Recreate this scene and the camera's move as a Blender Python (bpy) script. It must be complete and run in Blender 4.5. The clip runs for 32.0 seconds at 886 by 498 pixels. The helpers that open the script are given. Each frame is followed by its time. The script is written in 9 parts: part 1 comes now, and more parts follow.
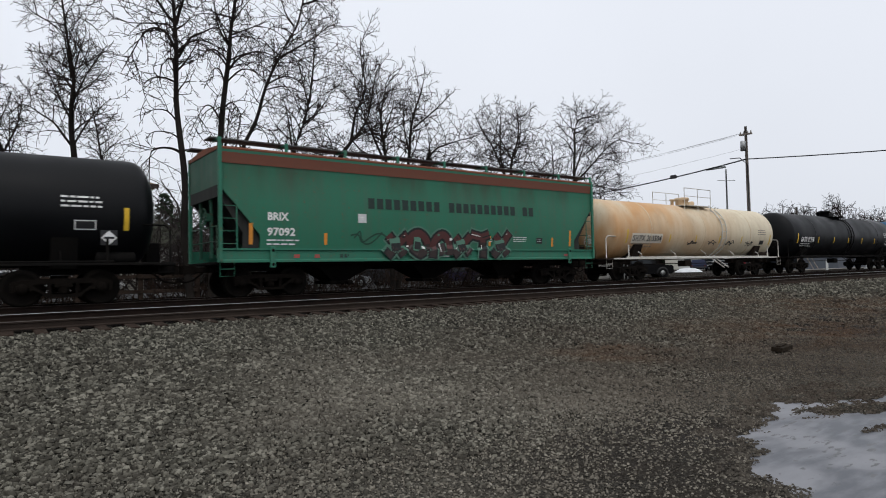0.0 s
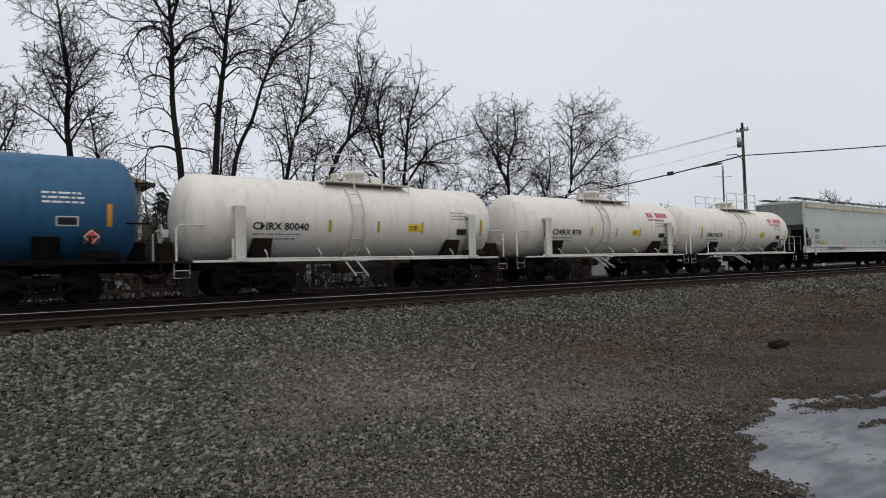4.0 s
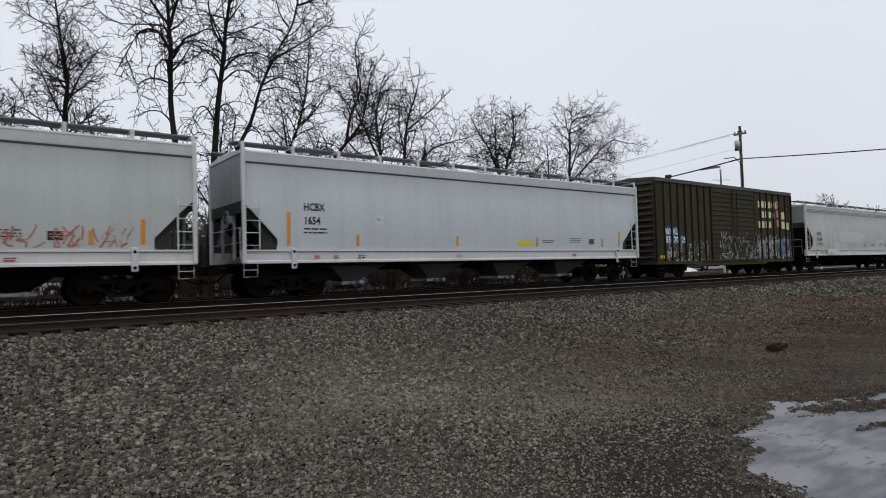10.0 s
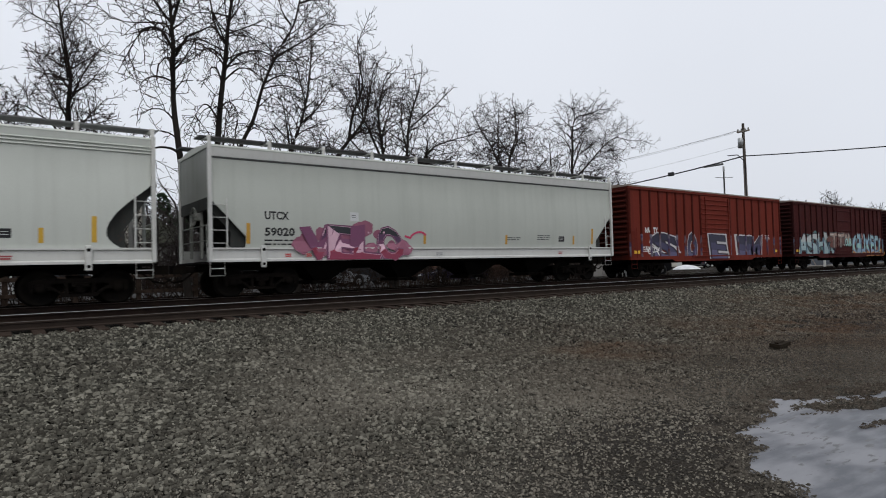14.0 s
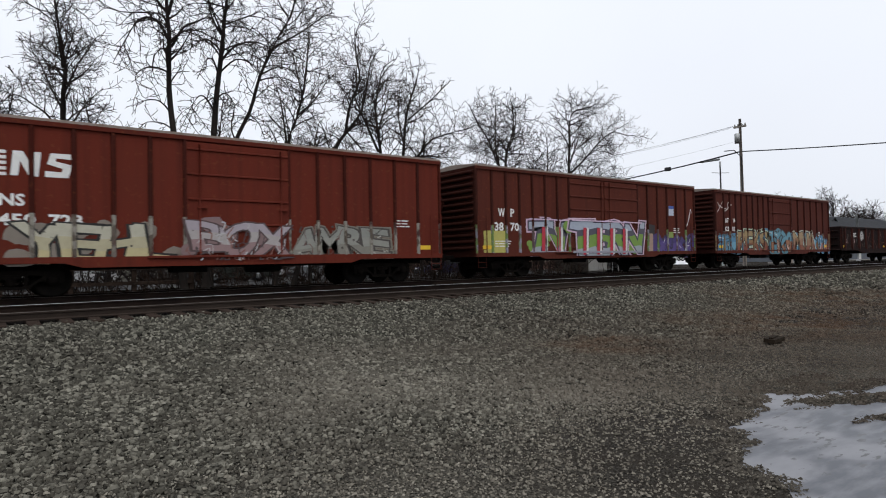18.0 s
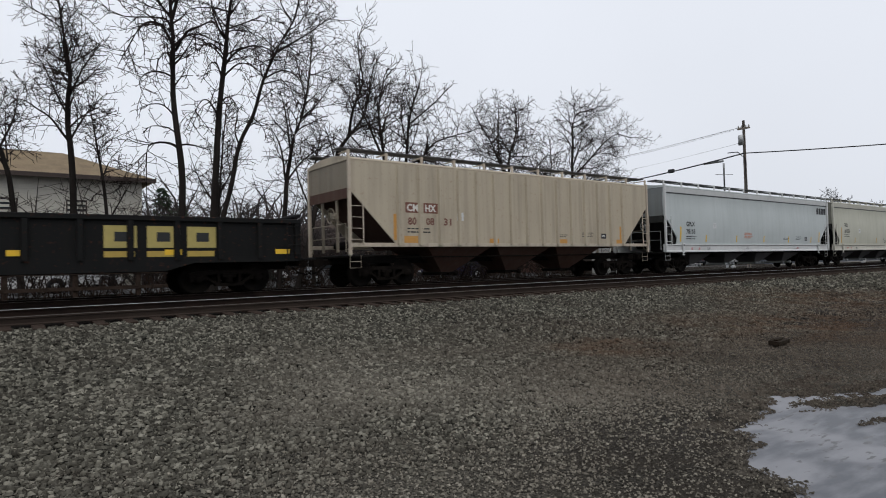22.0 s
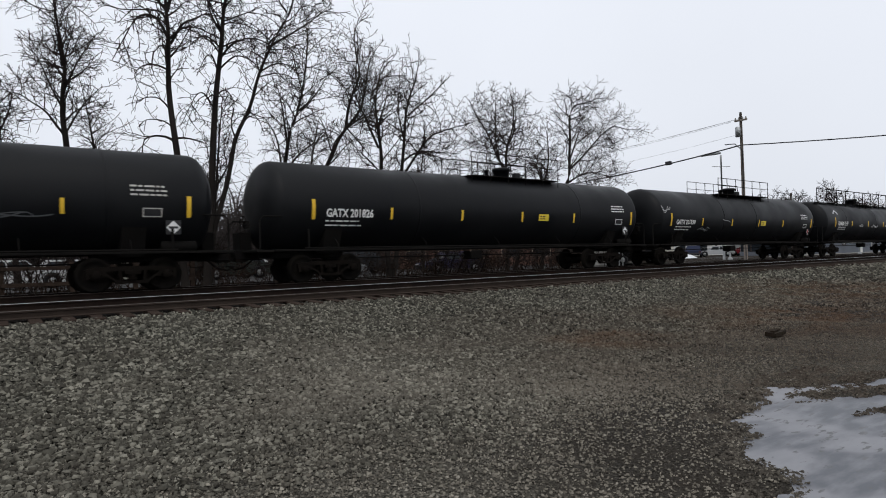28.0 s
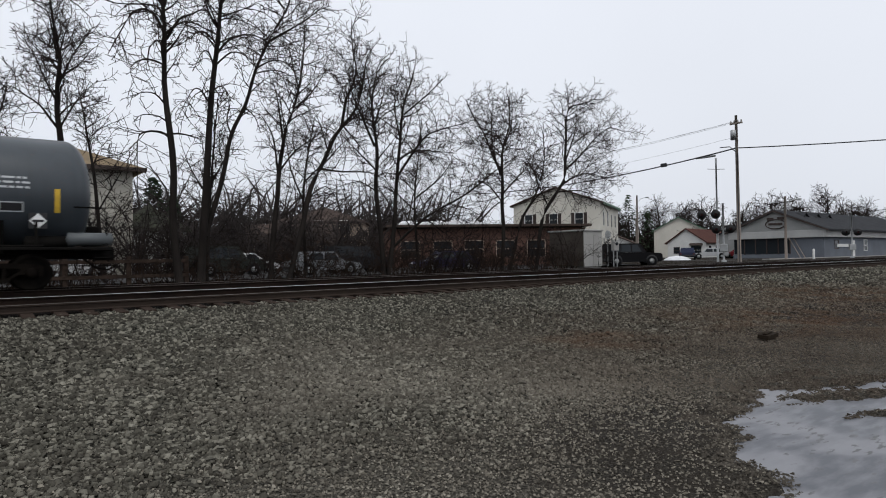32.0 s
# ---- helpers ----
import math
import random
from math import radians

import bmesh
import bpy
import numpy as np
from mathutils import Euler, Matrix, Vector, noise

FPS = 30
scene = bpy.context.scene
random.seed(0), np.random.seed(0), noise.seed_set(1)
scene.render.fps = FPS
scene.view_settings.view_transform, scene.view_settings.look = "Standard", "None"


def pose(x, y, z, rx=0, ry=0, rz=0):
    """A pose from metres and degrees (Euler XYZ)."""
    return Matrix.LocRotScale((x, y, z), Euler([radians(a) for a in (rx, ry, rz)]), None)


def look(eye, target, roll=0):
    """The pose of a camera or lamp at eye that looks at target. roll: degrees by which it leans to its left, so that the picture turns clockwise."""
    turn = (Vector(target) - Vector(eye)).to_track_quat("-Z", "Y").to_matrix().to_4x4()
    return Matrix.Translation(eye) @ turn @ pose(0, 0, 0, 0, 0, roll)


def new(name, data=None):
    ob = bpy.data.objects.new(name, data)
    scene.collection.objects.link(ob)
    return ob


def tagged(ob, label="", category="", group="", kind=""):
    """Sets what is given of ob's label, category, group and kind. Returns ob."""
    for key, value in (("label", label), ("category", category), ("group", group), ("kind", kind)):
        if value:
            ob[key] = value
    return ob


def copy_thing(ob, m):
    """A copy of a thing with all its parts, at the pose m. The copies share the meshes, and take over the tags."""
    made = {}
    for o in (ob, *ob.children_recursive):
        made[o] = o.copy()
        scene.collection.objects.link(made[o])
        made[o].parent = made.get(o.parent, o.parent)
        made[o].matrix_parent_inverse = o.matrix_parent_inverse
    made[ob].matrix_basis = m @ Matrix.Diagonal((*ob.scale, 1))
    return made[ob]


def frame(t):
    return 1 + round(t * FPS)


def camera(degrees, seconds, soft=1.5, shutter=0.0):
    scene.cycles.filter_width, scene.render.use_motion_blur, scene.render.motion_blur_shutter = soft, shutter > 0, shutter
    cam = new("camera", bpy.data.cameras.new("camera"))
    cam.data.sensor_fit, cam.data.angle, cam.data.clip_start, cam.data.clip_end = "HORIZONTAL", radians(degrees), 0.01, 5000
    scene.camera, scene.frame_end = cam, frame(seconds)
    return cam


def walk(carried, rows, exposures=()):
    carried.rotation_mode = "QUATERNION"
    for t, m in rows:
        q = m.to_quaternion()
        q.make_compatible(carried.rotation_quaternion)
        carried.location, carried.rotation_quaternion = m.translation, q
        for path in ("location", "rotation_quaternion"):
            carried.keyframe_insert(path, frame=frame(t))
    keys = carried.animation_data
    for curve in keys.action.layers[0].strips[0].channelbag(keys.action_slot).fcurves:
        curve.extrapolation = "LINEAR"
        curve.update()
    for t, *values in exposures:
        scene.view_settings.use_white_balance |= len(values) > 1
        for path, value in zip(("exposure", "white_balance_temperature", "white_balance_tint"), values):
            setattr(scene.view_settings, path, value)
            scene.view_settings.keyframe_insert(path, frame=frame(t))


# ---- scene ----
# One freight train of 35 wagons passes along x on the far of two tracks; y points away from the camera.
EYE = 1.6          # eye height over the gravel lot
RT = 0.9           # rail top
YC, YN = 19.8, 16.12   # centre lines of the train's track and of the near track
SPEED, GAIN = 19.584, 0.0117   # metres a second at 16 s, and its slow rise

cam = camera(71.2, 32.0, 1.0, 0.08)
PATH = [
    (0.0, -36.83, 1.96, 1.26), (0.5, -37.06, 2.25, 1.12), (1.0, -37.38, 2.34, 1.08), (1.5, -37.57, 2.48, 1.12),
    (2.0, -36.99, 1.84, 1.32), (2.5, -36.73, 1.63, 1.13), (3.0, -37.05, 1.59, 1.43), (3.5, -37.09, 1.65, 1.54),
    (5.5, -37.0, 1.98, 1.34), (6.0, -37.33, 2.12, 1.19), (6.5, -37.3, 2.35, 1.17), (7.0, -37.21, 2.01, 1.19),
    (7.5, -37.05, 1.95, 1.35), (8.0, -37.19, 1.92, 1.35), (8.5, -37.03, 1.89, 1.44), (9.0, -36.74, 1.69, 1.34),
    (9.5, -36.76, 1.83, 1.67), (10.0, -37.21, 2.0, 1.51), (10.5, -37.14, 2.01, 1.52), (11.0, -37.06, 1.87, 1.32),
    (11.5, -37.23, 1.73, 1.54), (12.0, -37.21, 1.81, 1.55), (12.5, -37.16, 1.64, 1.69), (13.0, -37.29, 1.67, 1.59),
    (13.5, -37.28, 1.63, 1.61), (14.0, -36.98, 1.8, 1.54), (14.5, -37.02, 1.86, 1.31), (16.5, -37.14, 1.11, 1.17),
    (17.0, -37.21, 1.25, 1.06), (17.5, -37.24, 1.36, 1.12), (18.0, -37.33, 1.19, 1.19), (18.5, -37.31, 1.33, 1.19),
    (19.0, -37.22, 1.37, 1.17), (19.5, -37.33, 1.51, 1.27), (20.0, -37.23, 1.5, 1.11), (20.5, -37.07, 1.54, 1.31),
    (21.0, -37.1, 1.4, 1.5), (21.5, -37.12, 1.33, 1.39), (22.0, -37.01, 1.45, 1.35), (22.5, -37.16, 1.51, 1.42),
    (23.0, -37.25, 1.75, 1.42), (23.5, -37.31, 1.65, 1.41), (24.0, -37.32, 1.78, 1.26), (24.5, -37.33, 1.69, 1.29),
    (26.5, -37.11, 1.16, 1.57), (27.0, -37.08, 1.07, 1.29), (27.5, -37.28, 0.9, 1.39), (28.0, -37.24, 0.79, 1.56),
    (28.5, -37.12, 0.53, 1.66), (29.0, -37.29, 0.17, 1.77), (29.5, -37.69, 0.0, 1.62), (30.0, -37.8, 0.04, 1.6),
    (30.5, -37.77, 0.2, 1.57), (31.0, -37.94, 0.16, 1.44), (31.5, -37.72, 0.25, 0.9), (32.0, -37.72, 0.7, 0.9),
]
# the camera opens up a little while dark wagons fill the picture
walk(cam, [(t, pose(0, 0, EYE, 90 + p, r, y)) for t, y, p, r in PATH],
     [(0, 0.12), (2, 0.0), (6, -0.06), (9, 0.0), (14.5, 0.06), (16.5, 0.27), (19, 0.27), (21, 0.12), (24, 0.08), (27, 0.13), (29, 0.17), (31, 0.2), (32, 0.12)])

# ---- light: an overcast winter sky ----
world = bpy.data.worlds.new("overcast_sky")
scene.world = world
world.use_nodes = True
wn, wl = world.node_tree.nodes, world.node_tree.links
wn.clear()
sky = wn.new("ShaderNodeTexSky")
sky.sky_type, sky.sun_disc = "NISHITA", False
sky.sun_elevation, sky.sun_rotation = radians(57), radians(200)
sky.air_density, sky.dust_density, sky.ozone_density = 1.0, 4.0, 2.0
hs = wn.new("ShaderNodeHueSaturation")
hs.inputs["Saturation"].default_value = 0.25
wl.new(sky.outputs[0], hs.inputs["Color"])
bg1 = wn.new("ShaderNodeBackground")
bg1.inputs[1].default_value = 0.012
wl.new(hs.outputs[0], bg1.inputs[0])
# the cloud deck: brighter overhead than at the horizon
tc = wn.new("ShaderNodeTexCoord")
sep = wn.new("ShaderNodeSeparateXYZ")
wl.new(tc.outputs["Generated"], sep.inputs[0])
ramp = wn.new("ShaderNodeValToRGB")
ramp.color_ramp.elements[0].position, ramp.color_ramp.elements[0].color = 0.0, (0.649, 0.68, 0.743, 1)
ramp.color_ramp.elements[1].position, ramp.color_ramp.elements[1].color = 1.0, (0.845, 0.88, 0.942, 1)
el = ramp.color_ramp.elements.new(0.35)
el.color = (0.727, 0.76, 0.83, 1)
wl.new(sep.outputs[2], ramp.inputs[0])
cn = wn.new("ShaderNodeTexNoise")
cn.inputs["Scale"].default_value, cn.inputs["Detail"].default_value = 1.6, 4
wl.new(tc.outputs["Generated"], cn.inputs["Vector"])
cm = wn.new("ShaderNodeMapRange")
cm.inputs["To Min"].default_value, cm.inputs["To Max"].default_value = 0.9, 1.06
wl.new(cn.outputs[0], cm.inputs[0])
mul = wn.new("ShaderNodeVectorMath")
mul.operation = "SCALE"
wl.new(ramp.outputs[0], mul.inputs[0])
wl.new(cm.outputs[0], mul.inputs["Scale"])
bg2 = wn.new("ShaderNodeBackground")
bg2.inputs[1].default_value = 1.0
wl.new(mul.outputs[0], bg2.inputs[0])
add = wn.new("ShaderNodeAddShader")
wout = wn.new("ShaderNodeOutputWorld")
wl.new(bg1.outputs[0], add.inputs[0])
wl.new(bg2.outputs[0], add.inputs[1])
wl.new(add.outputs[0], wout.inputs[0])
sun = new("sun", bpy.data.lights.new("sun", "SUN"))
sun.data.energy, sun.data.angle, sun.data.color = 0.8, radians(30), (1, 0.97, 0.93)
sun.matrix_world = look((0, 0, 58), (16, 34, 0))


# ---- materials ----
def material(name, rough=0.8, metal=0.0):
    m = bpy.data.materials.new(name)
    m.use_nodes = True
    b = m.node_tree.nodes["Principled BSDF"]
    b.inputs["Roughness"].default_value, b.inputs["Metallic"].default_value = rough, metal
    b.inputs["Specular IOR Level"].default_value = 0.03 if rough > 0.78 else 0.35      # sooty, dusty surfaces have little gloss
    return m, m.node_tree.nodes, m.node_tree.links, b


def coords(n, l, scale=(1, 1, 1), shared=False):
    """Object coordinates in metres, shifted by the object's random number."""
    t = n.new("ShaderNodeTexCoord")
    mp = n.new("ShaderNodeMapping")
    mp.inputs["Scale"].default_value = scale
    l.new(t.outputs["Object"], mp.inputs["Vector"])
    if not shared:
        o = n.new("ShaderNodeObjectInfo")
        k = n.new("ShaderNodeMath")
        k.operation = "MULTIPLY"
        k.inputs[1].default_value = 37.0
        l.new(o.outputs["Random"], k.inputs[0])
        l.new(k.outputs[0], mp.inputs["Location"])
    return mp.outputs[0]


def noisy(n, l, vec, scale, detail=4, lo=0.35, hi=0.65):
    t = n.new("ShaderNodeTexNoise")
    t.inputs["Scale"].default_value, t.inputs["Detail"].default_value = scale, detail
    l.new(vec, t.inputs["Vector"])
    r = n.new("ShaderNodeMapRange")
    r.inputs["From Min"].default_value, r.inputs["From Max"].default_value = lo, hi
    l.new(t.outputs[0], r.inputs[0])
    return r.outputs[0]


def blend(n, l, fac, a, b, mode="MIX"):
    x = n.new("ShaderNodeMix")
    x.data_type, x.blend_type = "RGBA", mode
    for i, v in ((0, fac), (6, a), (7, b)):
        if isinstance(v, (int, float)):
            x.inputs[i].default_value = v
        elif isinstance(v, tuple):
            x.inputs[i].default_value = (*v, 1)
        else:
            l.new(v, x.inputs[i])
    return x.outputs[2]


def times(n, l, a, k):
    m = n.new("ShaderNodeMath")
    m.operation, m.use_clamp = "MULTIPLY", True
    m.inputs[1].default_value = k
    l.new(a, m.inputs[0])
    return m.outputs[0]


def bump(n, l, b, h, strength=0.3, dist=0.02):
    x = n.new("ShaderNodeBump")
    x.inputs["Strength"].default_value, x.inputs["Distance"].default_value = strength, dist
    l.new(h, x.inputs["Height"])
    l.new(x.outputs[0], b.inputs["Normal"])


def surface(name, c1, c2, scale=3.0, rough=0.8, metal=0.0, fine=60.0, bumpy=0.3, c3=None, stretch=(1, 1, 1), shared=False):
    """Two tones in large patches, a third in fine grain, and a fine relief."""
    m, n, l, b = material(name, rough, metal)
    v = coords(n, l, stretch, shared)
    f1 = noisy(n, l, v, scale)
    f2 = noisy(n, l, v, fine, 6, 0.3, 0.7)
    c = blend(n, l, f1, c1, c2)
    if c3:
        c = blend(n, l, times(n, l, f2, 0.6), c, c3)
    else:
        c = blend(n, l, times(n, l, f2, 0.35), c, tuple(x * 0.6 for x in c1))
    l.new(c, b.inputs["Base Color"])
    bump(n, l, b, f2, bumpy, 0.01)
    return m


def paint(name, col, dirt=0.35, rust=0.0, rough=0.5, grime=(0.10, 0.085, 0.07), gloss=0.3):
    """Weathered railway paint: chalky patches, running streaks and rust specks."""
    m, n, l, b = material(name, rough)
    b.inputs["Specular IOR Level"].default_value = gloss
    v = coords(n, l)
    patch = noisy(n, l, v, 0.55, 5, 0.3, 0.75)
    streak = noisy(n, l, coords(n, l, (2.6, 2.6, 0.12)), 1.7, 6, 0.46, 0.8)
    speck = noisy(n, l, v, 9.0, 8, 0.60, 0.72)
    fine = noisy(n, l, v, 45.0, 4, 0.3, 0.7)
    c = blend(n, l, times(n, l, patch, 0.5), col, tuple(min(1, x * 0.82 + 0.012) for x in col))
    c = blend(n, l, times(n, l, streak, dirt), c, grime)
    if rust:
        c = blend(n, l, times(n, l, speck, rust), c, (0.16, 0.05, 0.022))
    c = blend(n, l, times(n, l, fine, 0.12), c, tuple(x * 0.5 for x in col))
    l.new(c, b.inputs["Base Color"])
    r = n.new("ShaderNodeMapRange")
    r.inputs["To Min"].default_value, r.inputs["To Max"].default_value = rough, min(1, rough + 0.3)
    l.new(patch, r.inputs[0])
    l.new(r.outputs[0], b.inputs["Roughness"])
    bump(n, l, b, patch, 0.08, 0.02)
    return m


def plain(name, col, rough=0.7, metal=0.0):
    return surface(name, col, tuple(x * 0.8 for x in col), 2.0, rough, metal, 40.0, 0.1)


MATS = {}


def ink(col):
    """Stencil and spray paint of one colour, slightly worn."""
    key = tuple(round(x, 3) for x in col)
    if key not in MATS:
        m, n, l, b = material("stencil_paint", 0.6)
        v = coords(n, l)
        w = noisy(n, l, v, 7.0, 6, 0.35, 0.8)
        l.new(blend(n, l, times(n, l, w, 0.4), col, tuple(x * 0.6 + 0.02 for x in col)), b.inputs["Base Color"])
        MATS[key] = m
    return MATS[key]


BLACK, WHITE, YELLOW, ORANGE = (0.015, 0.015, 0.017), (0.72, 0.72, 0.70), (0.75, 0.47, 0.03), (0.62, 0.24, 0.03)
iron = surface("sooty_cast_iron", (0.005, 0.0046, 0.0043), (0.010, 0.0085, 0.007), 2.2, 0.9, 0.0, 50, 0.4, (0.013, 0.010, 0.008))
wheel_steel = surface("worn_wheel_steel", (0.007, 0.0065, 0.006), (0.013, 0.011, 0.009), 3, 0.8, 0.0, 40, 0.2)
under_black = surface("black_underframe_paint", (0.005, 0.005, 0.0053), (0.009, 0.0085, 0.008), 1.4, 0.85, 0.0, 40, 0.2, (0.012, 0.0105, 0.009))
rail_top = surface("polished_rail_head", (0.42, 0.42, 0.42), (0.34, 0.335, 0.33), 0.8, 0.3, 1.0, 90, 0.1)
rail_side = surface("rusty_rail_web", (0.012, 0.009, 0.008), (0.022, 0.015, 0.012), 2, 0.9, 0.0, 70, 0.3)
tie_wood = surface("weathered_creosote_wood", (0.030, 0.022, 0.018), (0.060, 0.043, 0.034), 5, 0.95, 0, 30, 0.5, (0.022, 0.016, 0.013), (1, 9, 1))
galv = surface("galvanised_steel", (0.40, 0.41, 0.41), (0.30, 0.31, 0.31), 2, 0.5, 0.6, 40, 0.15)
grating = surface("dark_steel_grating", (0.05, 0.05, 0.055), (0.09, 0.085, 0.08), 4, 0.6, 0.5, 40, 0.4)
bark = surface("grey_brown_bark", (0.013, 0.0115, 0.0105), (0.028, 0.024, 0.0215), 2.5, 0.95, 0, 26, 0.7, (0.02, 0.017, 0.015), (1, 1, 0.3))
twig = surface("dark_twig_bark", (0.017, 0.0135, 0.0125), (0.031, 0.024, 0.0215), 0.8, 0.95, 0, 12, 0.1)
# paler than the near twigs: haze of distance mixed into the colour
haze_twig = surface("hazed_grey_brown_twigs", (0.040, 0.035, 0.034), (0.062, 0.053, 0.050), 0.5, 0.95, 0, 12, 0.1)
brush_mat = surface("dry_brown_brush", (0.028, 0.020, 0.016), (0.048, 0.029, 0.021), 0.6, 0.95, 0, 9, 0.1, (0.02, 0.016, 0.014))
pole_wood = surface("grey_pole_wood", (0.20, 0.17, 0.15), (0.28, 0.25, 0.22), 2, 0.9, 0, 25, 0.4, (0.09, 0.075, 0.06), (4, 4, 0.3))
cable = plain("black_cable", (0.02, 0.02, 0.022), 0.6)
concrete = surface("grey_concrete", (0.32, 0.31, 0.29), (0.24, 0.23, 0.215), 0.8, 0.9, 0, 30, 0.25)
asphalt = surface("worn_asphalt", (0.055, 0.055, 0.057), (0.085, 0.083, 0.08), 0.35, 0.85, 0, 60, 0.3)
glass, _n, _l, _b = material("dark_window_glass", 0.06)
_b.inputs["Base Color"].default_value = (0.02, 0.024, 0.028, 1)
_b.inputs["Specular IOR Level"].default_value = 0.18
rubber = plain("black_rubber", (0.015, 0.015, 0.016), 0.8)


# ---- mesh building ----
class Shape:
    """Vertices and faces with a material number and a smooth flag each."""

    def __init__(self):
        self.v, self.f, self.m, self.s = [], [], [], []

    def add(self, verts, faces, mi=0, smooth=False):
        o = len(self.v)
        self.v += [tuple(p) for p in verts]
        for f in faces:
            self.f.append([i + o for i in f])
            self.m.append(mi)
            self.s.append(smooth)
        return self

    def box(self, x0, x1, y0, y1, z0, z1, b=0.0, mi=0):
        if x1 < x0: x0, x1 = x1, x0
        if y1 < y0: y0, y1 = y1, y0
        if z1 < z0: z0, z1 = z1, z0
        b = min(b, 0.45 * min(x1 - x0, y1 - y0, z1 - z0))
        if b <= 0:
            v = [(x, y, z) for x in (x0, x1) for y in (y0, y1) for z in (z0, z1)]
            return self.add(v, [(0, 1, 3, 2), (4, 6, 7, 5), (0, 4, 5, 1), (2, 3, 7, 6), (0, 2, 6, 4), (1, 5, 7, 3)], mi)
        v, idx = [], {}
        lo, hi = (x0, y0, z0), (x1, y1, z1)
        for cx in (0, 1):
            for cy in (0, 1):
                for cz in (0, 1):
                    c = (cx, cy, cz)
                    for ax in range(3):
                        p = [(hi[i] - b if c[i] else lo[i] + b) for i in range(3)]
                        p[ax] = hi[ax] if c[ax] else lo[ax]
                        idx[c, ax] = len(v)
                        v.append(p)
        fs = []
        for ax in range(3):
            o = [i for i in range(3) if i != ax]
            for s in (0, 1):
                q = []
                for a, d in ((0, 0), (1, 0), (1, 1), (0, 1)):
                    c = [0, 0, 0]
                    c[ax], c[o[0]], c[o[1]] = s, a, d
                    q.append(idx[tuple(c), ax])
                flip = (s == 0) != (ax == 1)
                fs.append(q[::-1] if flip else q)
        for ax in range(3):
            o = [i for i in range(3) if i != ax]
            for a in (0, 1):
                for d in (0, 1):
                    c0, c1 = [0, 0, 0], [0, 0, 0]
                    c0[o[0]], c0[o[1]], c1[o[0]], c1[o[1]] = a, d, a, d
                    c1[ax] = 1
                    c0, c1 = tuple(c0), tuple(c1)
                    fs.append([idx[c0, o[0]], idx[c1, o[0]], idx[c1, o[1]], idx[c0, o[1]]])
        for cx in (0, 1):
            for cy in (0, 1):
                for cz in (0, 1):
                    fs.append([idx[(cx, cy, cz), a] for a in range(3)])
        return self.add(v, fs, mi)

    def tube(self, pts, r, n=8, mi=0, caps=True, smooth=True):
        """A round bar along points; r is one radius or one a point."""
        pts = [Vector(p) for p in pts]
        rr = r if isinstance(r, (list, tuple)) else [r] * len(pts)
        v, f = [], []
        for i, p in enumerate(pts):
            d = (pts[min(i + 1, len(pts) - 1)] - pts[max(i - 1, 0)]).normalized()
            u = d.cross(Vector((0, 0, 1)) if abs(d.z) < 0.9 else Vector((1, 0, 0))).normalized()
            w = d.cross(u)
            for k in range(n):
                a = 2 * math.pi * k / n
                v.append(p + rr[i] * (math.cos(a) * u + math.sin(a) * w))
        for i in range(len(pts) - 1):
            for k in range(n):
                k2 = (k + 1) % n
                f.append((i * n + k, i * n + k2, i * n + n + k2, i * n + n + k))
        self.add(v, f, mi, smooth)
        if caps:
            o = len(self.v) - len(v)
            self.f += [[o + k for k in range(n)], [o + len(v) - n + k for k in range(n)][::-1]]
            self.m += [mi, mi]
            self.s += [False, False]
        return self

    def lathe(self, prof, n=24, axis="y", at=(0, 0, 0), mi=0, smooth=True):
        """Turn (distance along axis, radius) round an axis; the ends stay open when their radius is above zero."""
        v, f = [], []
        for d, r in prof:
            for k in range(n):
                a = 2 * math.pi * k / n
                c, s = r * math.cos(a), r * math.sin(a)
                p = {"x": (d, c, s), "y": (c, d, s), "z": (c, s, d)}[axis]
                v.append((p[0] + at[0], p[1] + at[1], p[2] + at[2]))
        for i in range(len(prof) - 1):
            for k in range(n):
                k2 = (k + 1) % n
                f.append((i * n + k, i * n + k2, i * n + n + k2, i * n + n + k))
        return self.add(v, f, mi, smooth)

    def rings(self, rings, mi=0, smooth=False, close=True):
        """Join closed rings of equal count."""
        n = len(rings[0])
        v = [p for r in rings for p in r]
        f = [(i * n + k, i * n + (k + 1) % n, i * n + n + (k + 1) % n, i * n + n + k) for i in range(len(rings) - 1) for k in range(n)]
        self.add(v, f, mi, smooth)
        if close:
            o = len(self.v) - len(v)
            self.f += [[o + k for k in range(n)][::-1], [o + len(v) - n + k for k in range(n)]]
            self.m += [mi, mi]
            self.s += [False, False]
        return self

    def prism(self, poly, axis, a, b, mi=0):
        """A flat outline of (p, q) pushed from a to b along an axis."""
        def at(p, q, d):
            return {"x": (d, p, q), "y": (p, d, q), "z": (p, q, d)}[axis]
        return self.rings([[at(p, q, a) for p, q in poly], [at(p, q, b) for p, q in poly]], mi)

    def mesh(self, name, mats):
        me = bpy.data.meshes.new(name)
        me.from_pydata(self.v, [], self.f)
        for m in mats if isinstance(mats, (list, tuple)) else [mats]:
            me.materials.append(m)
        me.polygons.foreach_set("material_index", self.m)
        me.polygons.foreach_set("use_smooth", self.s)
        me.update()
        return me


CACHE = {}


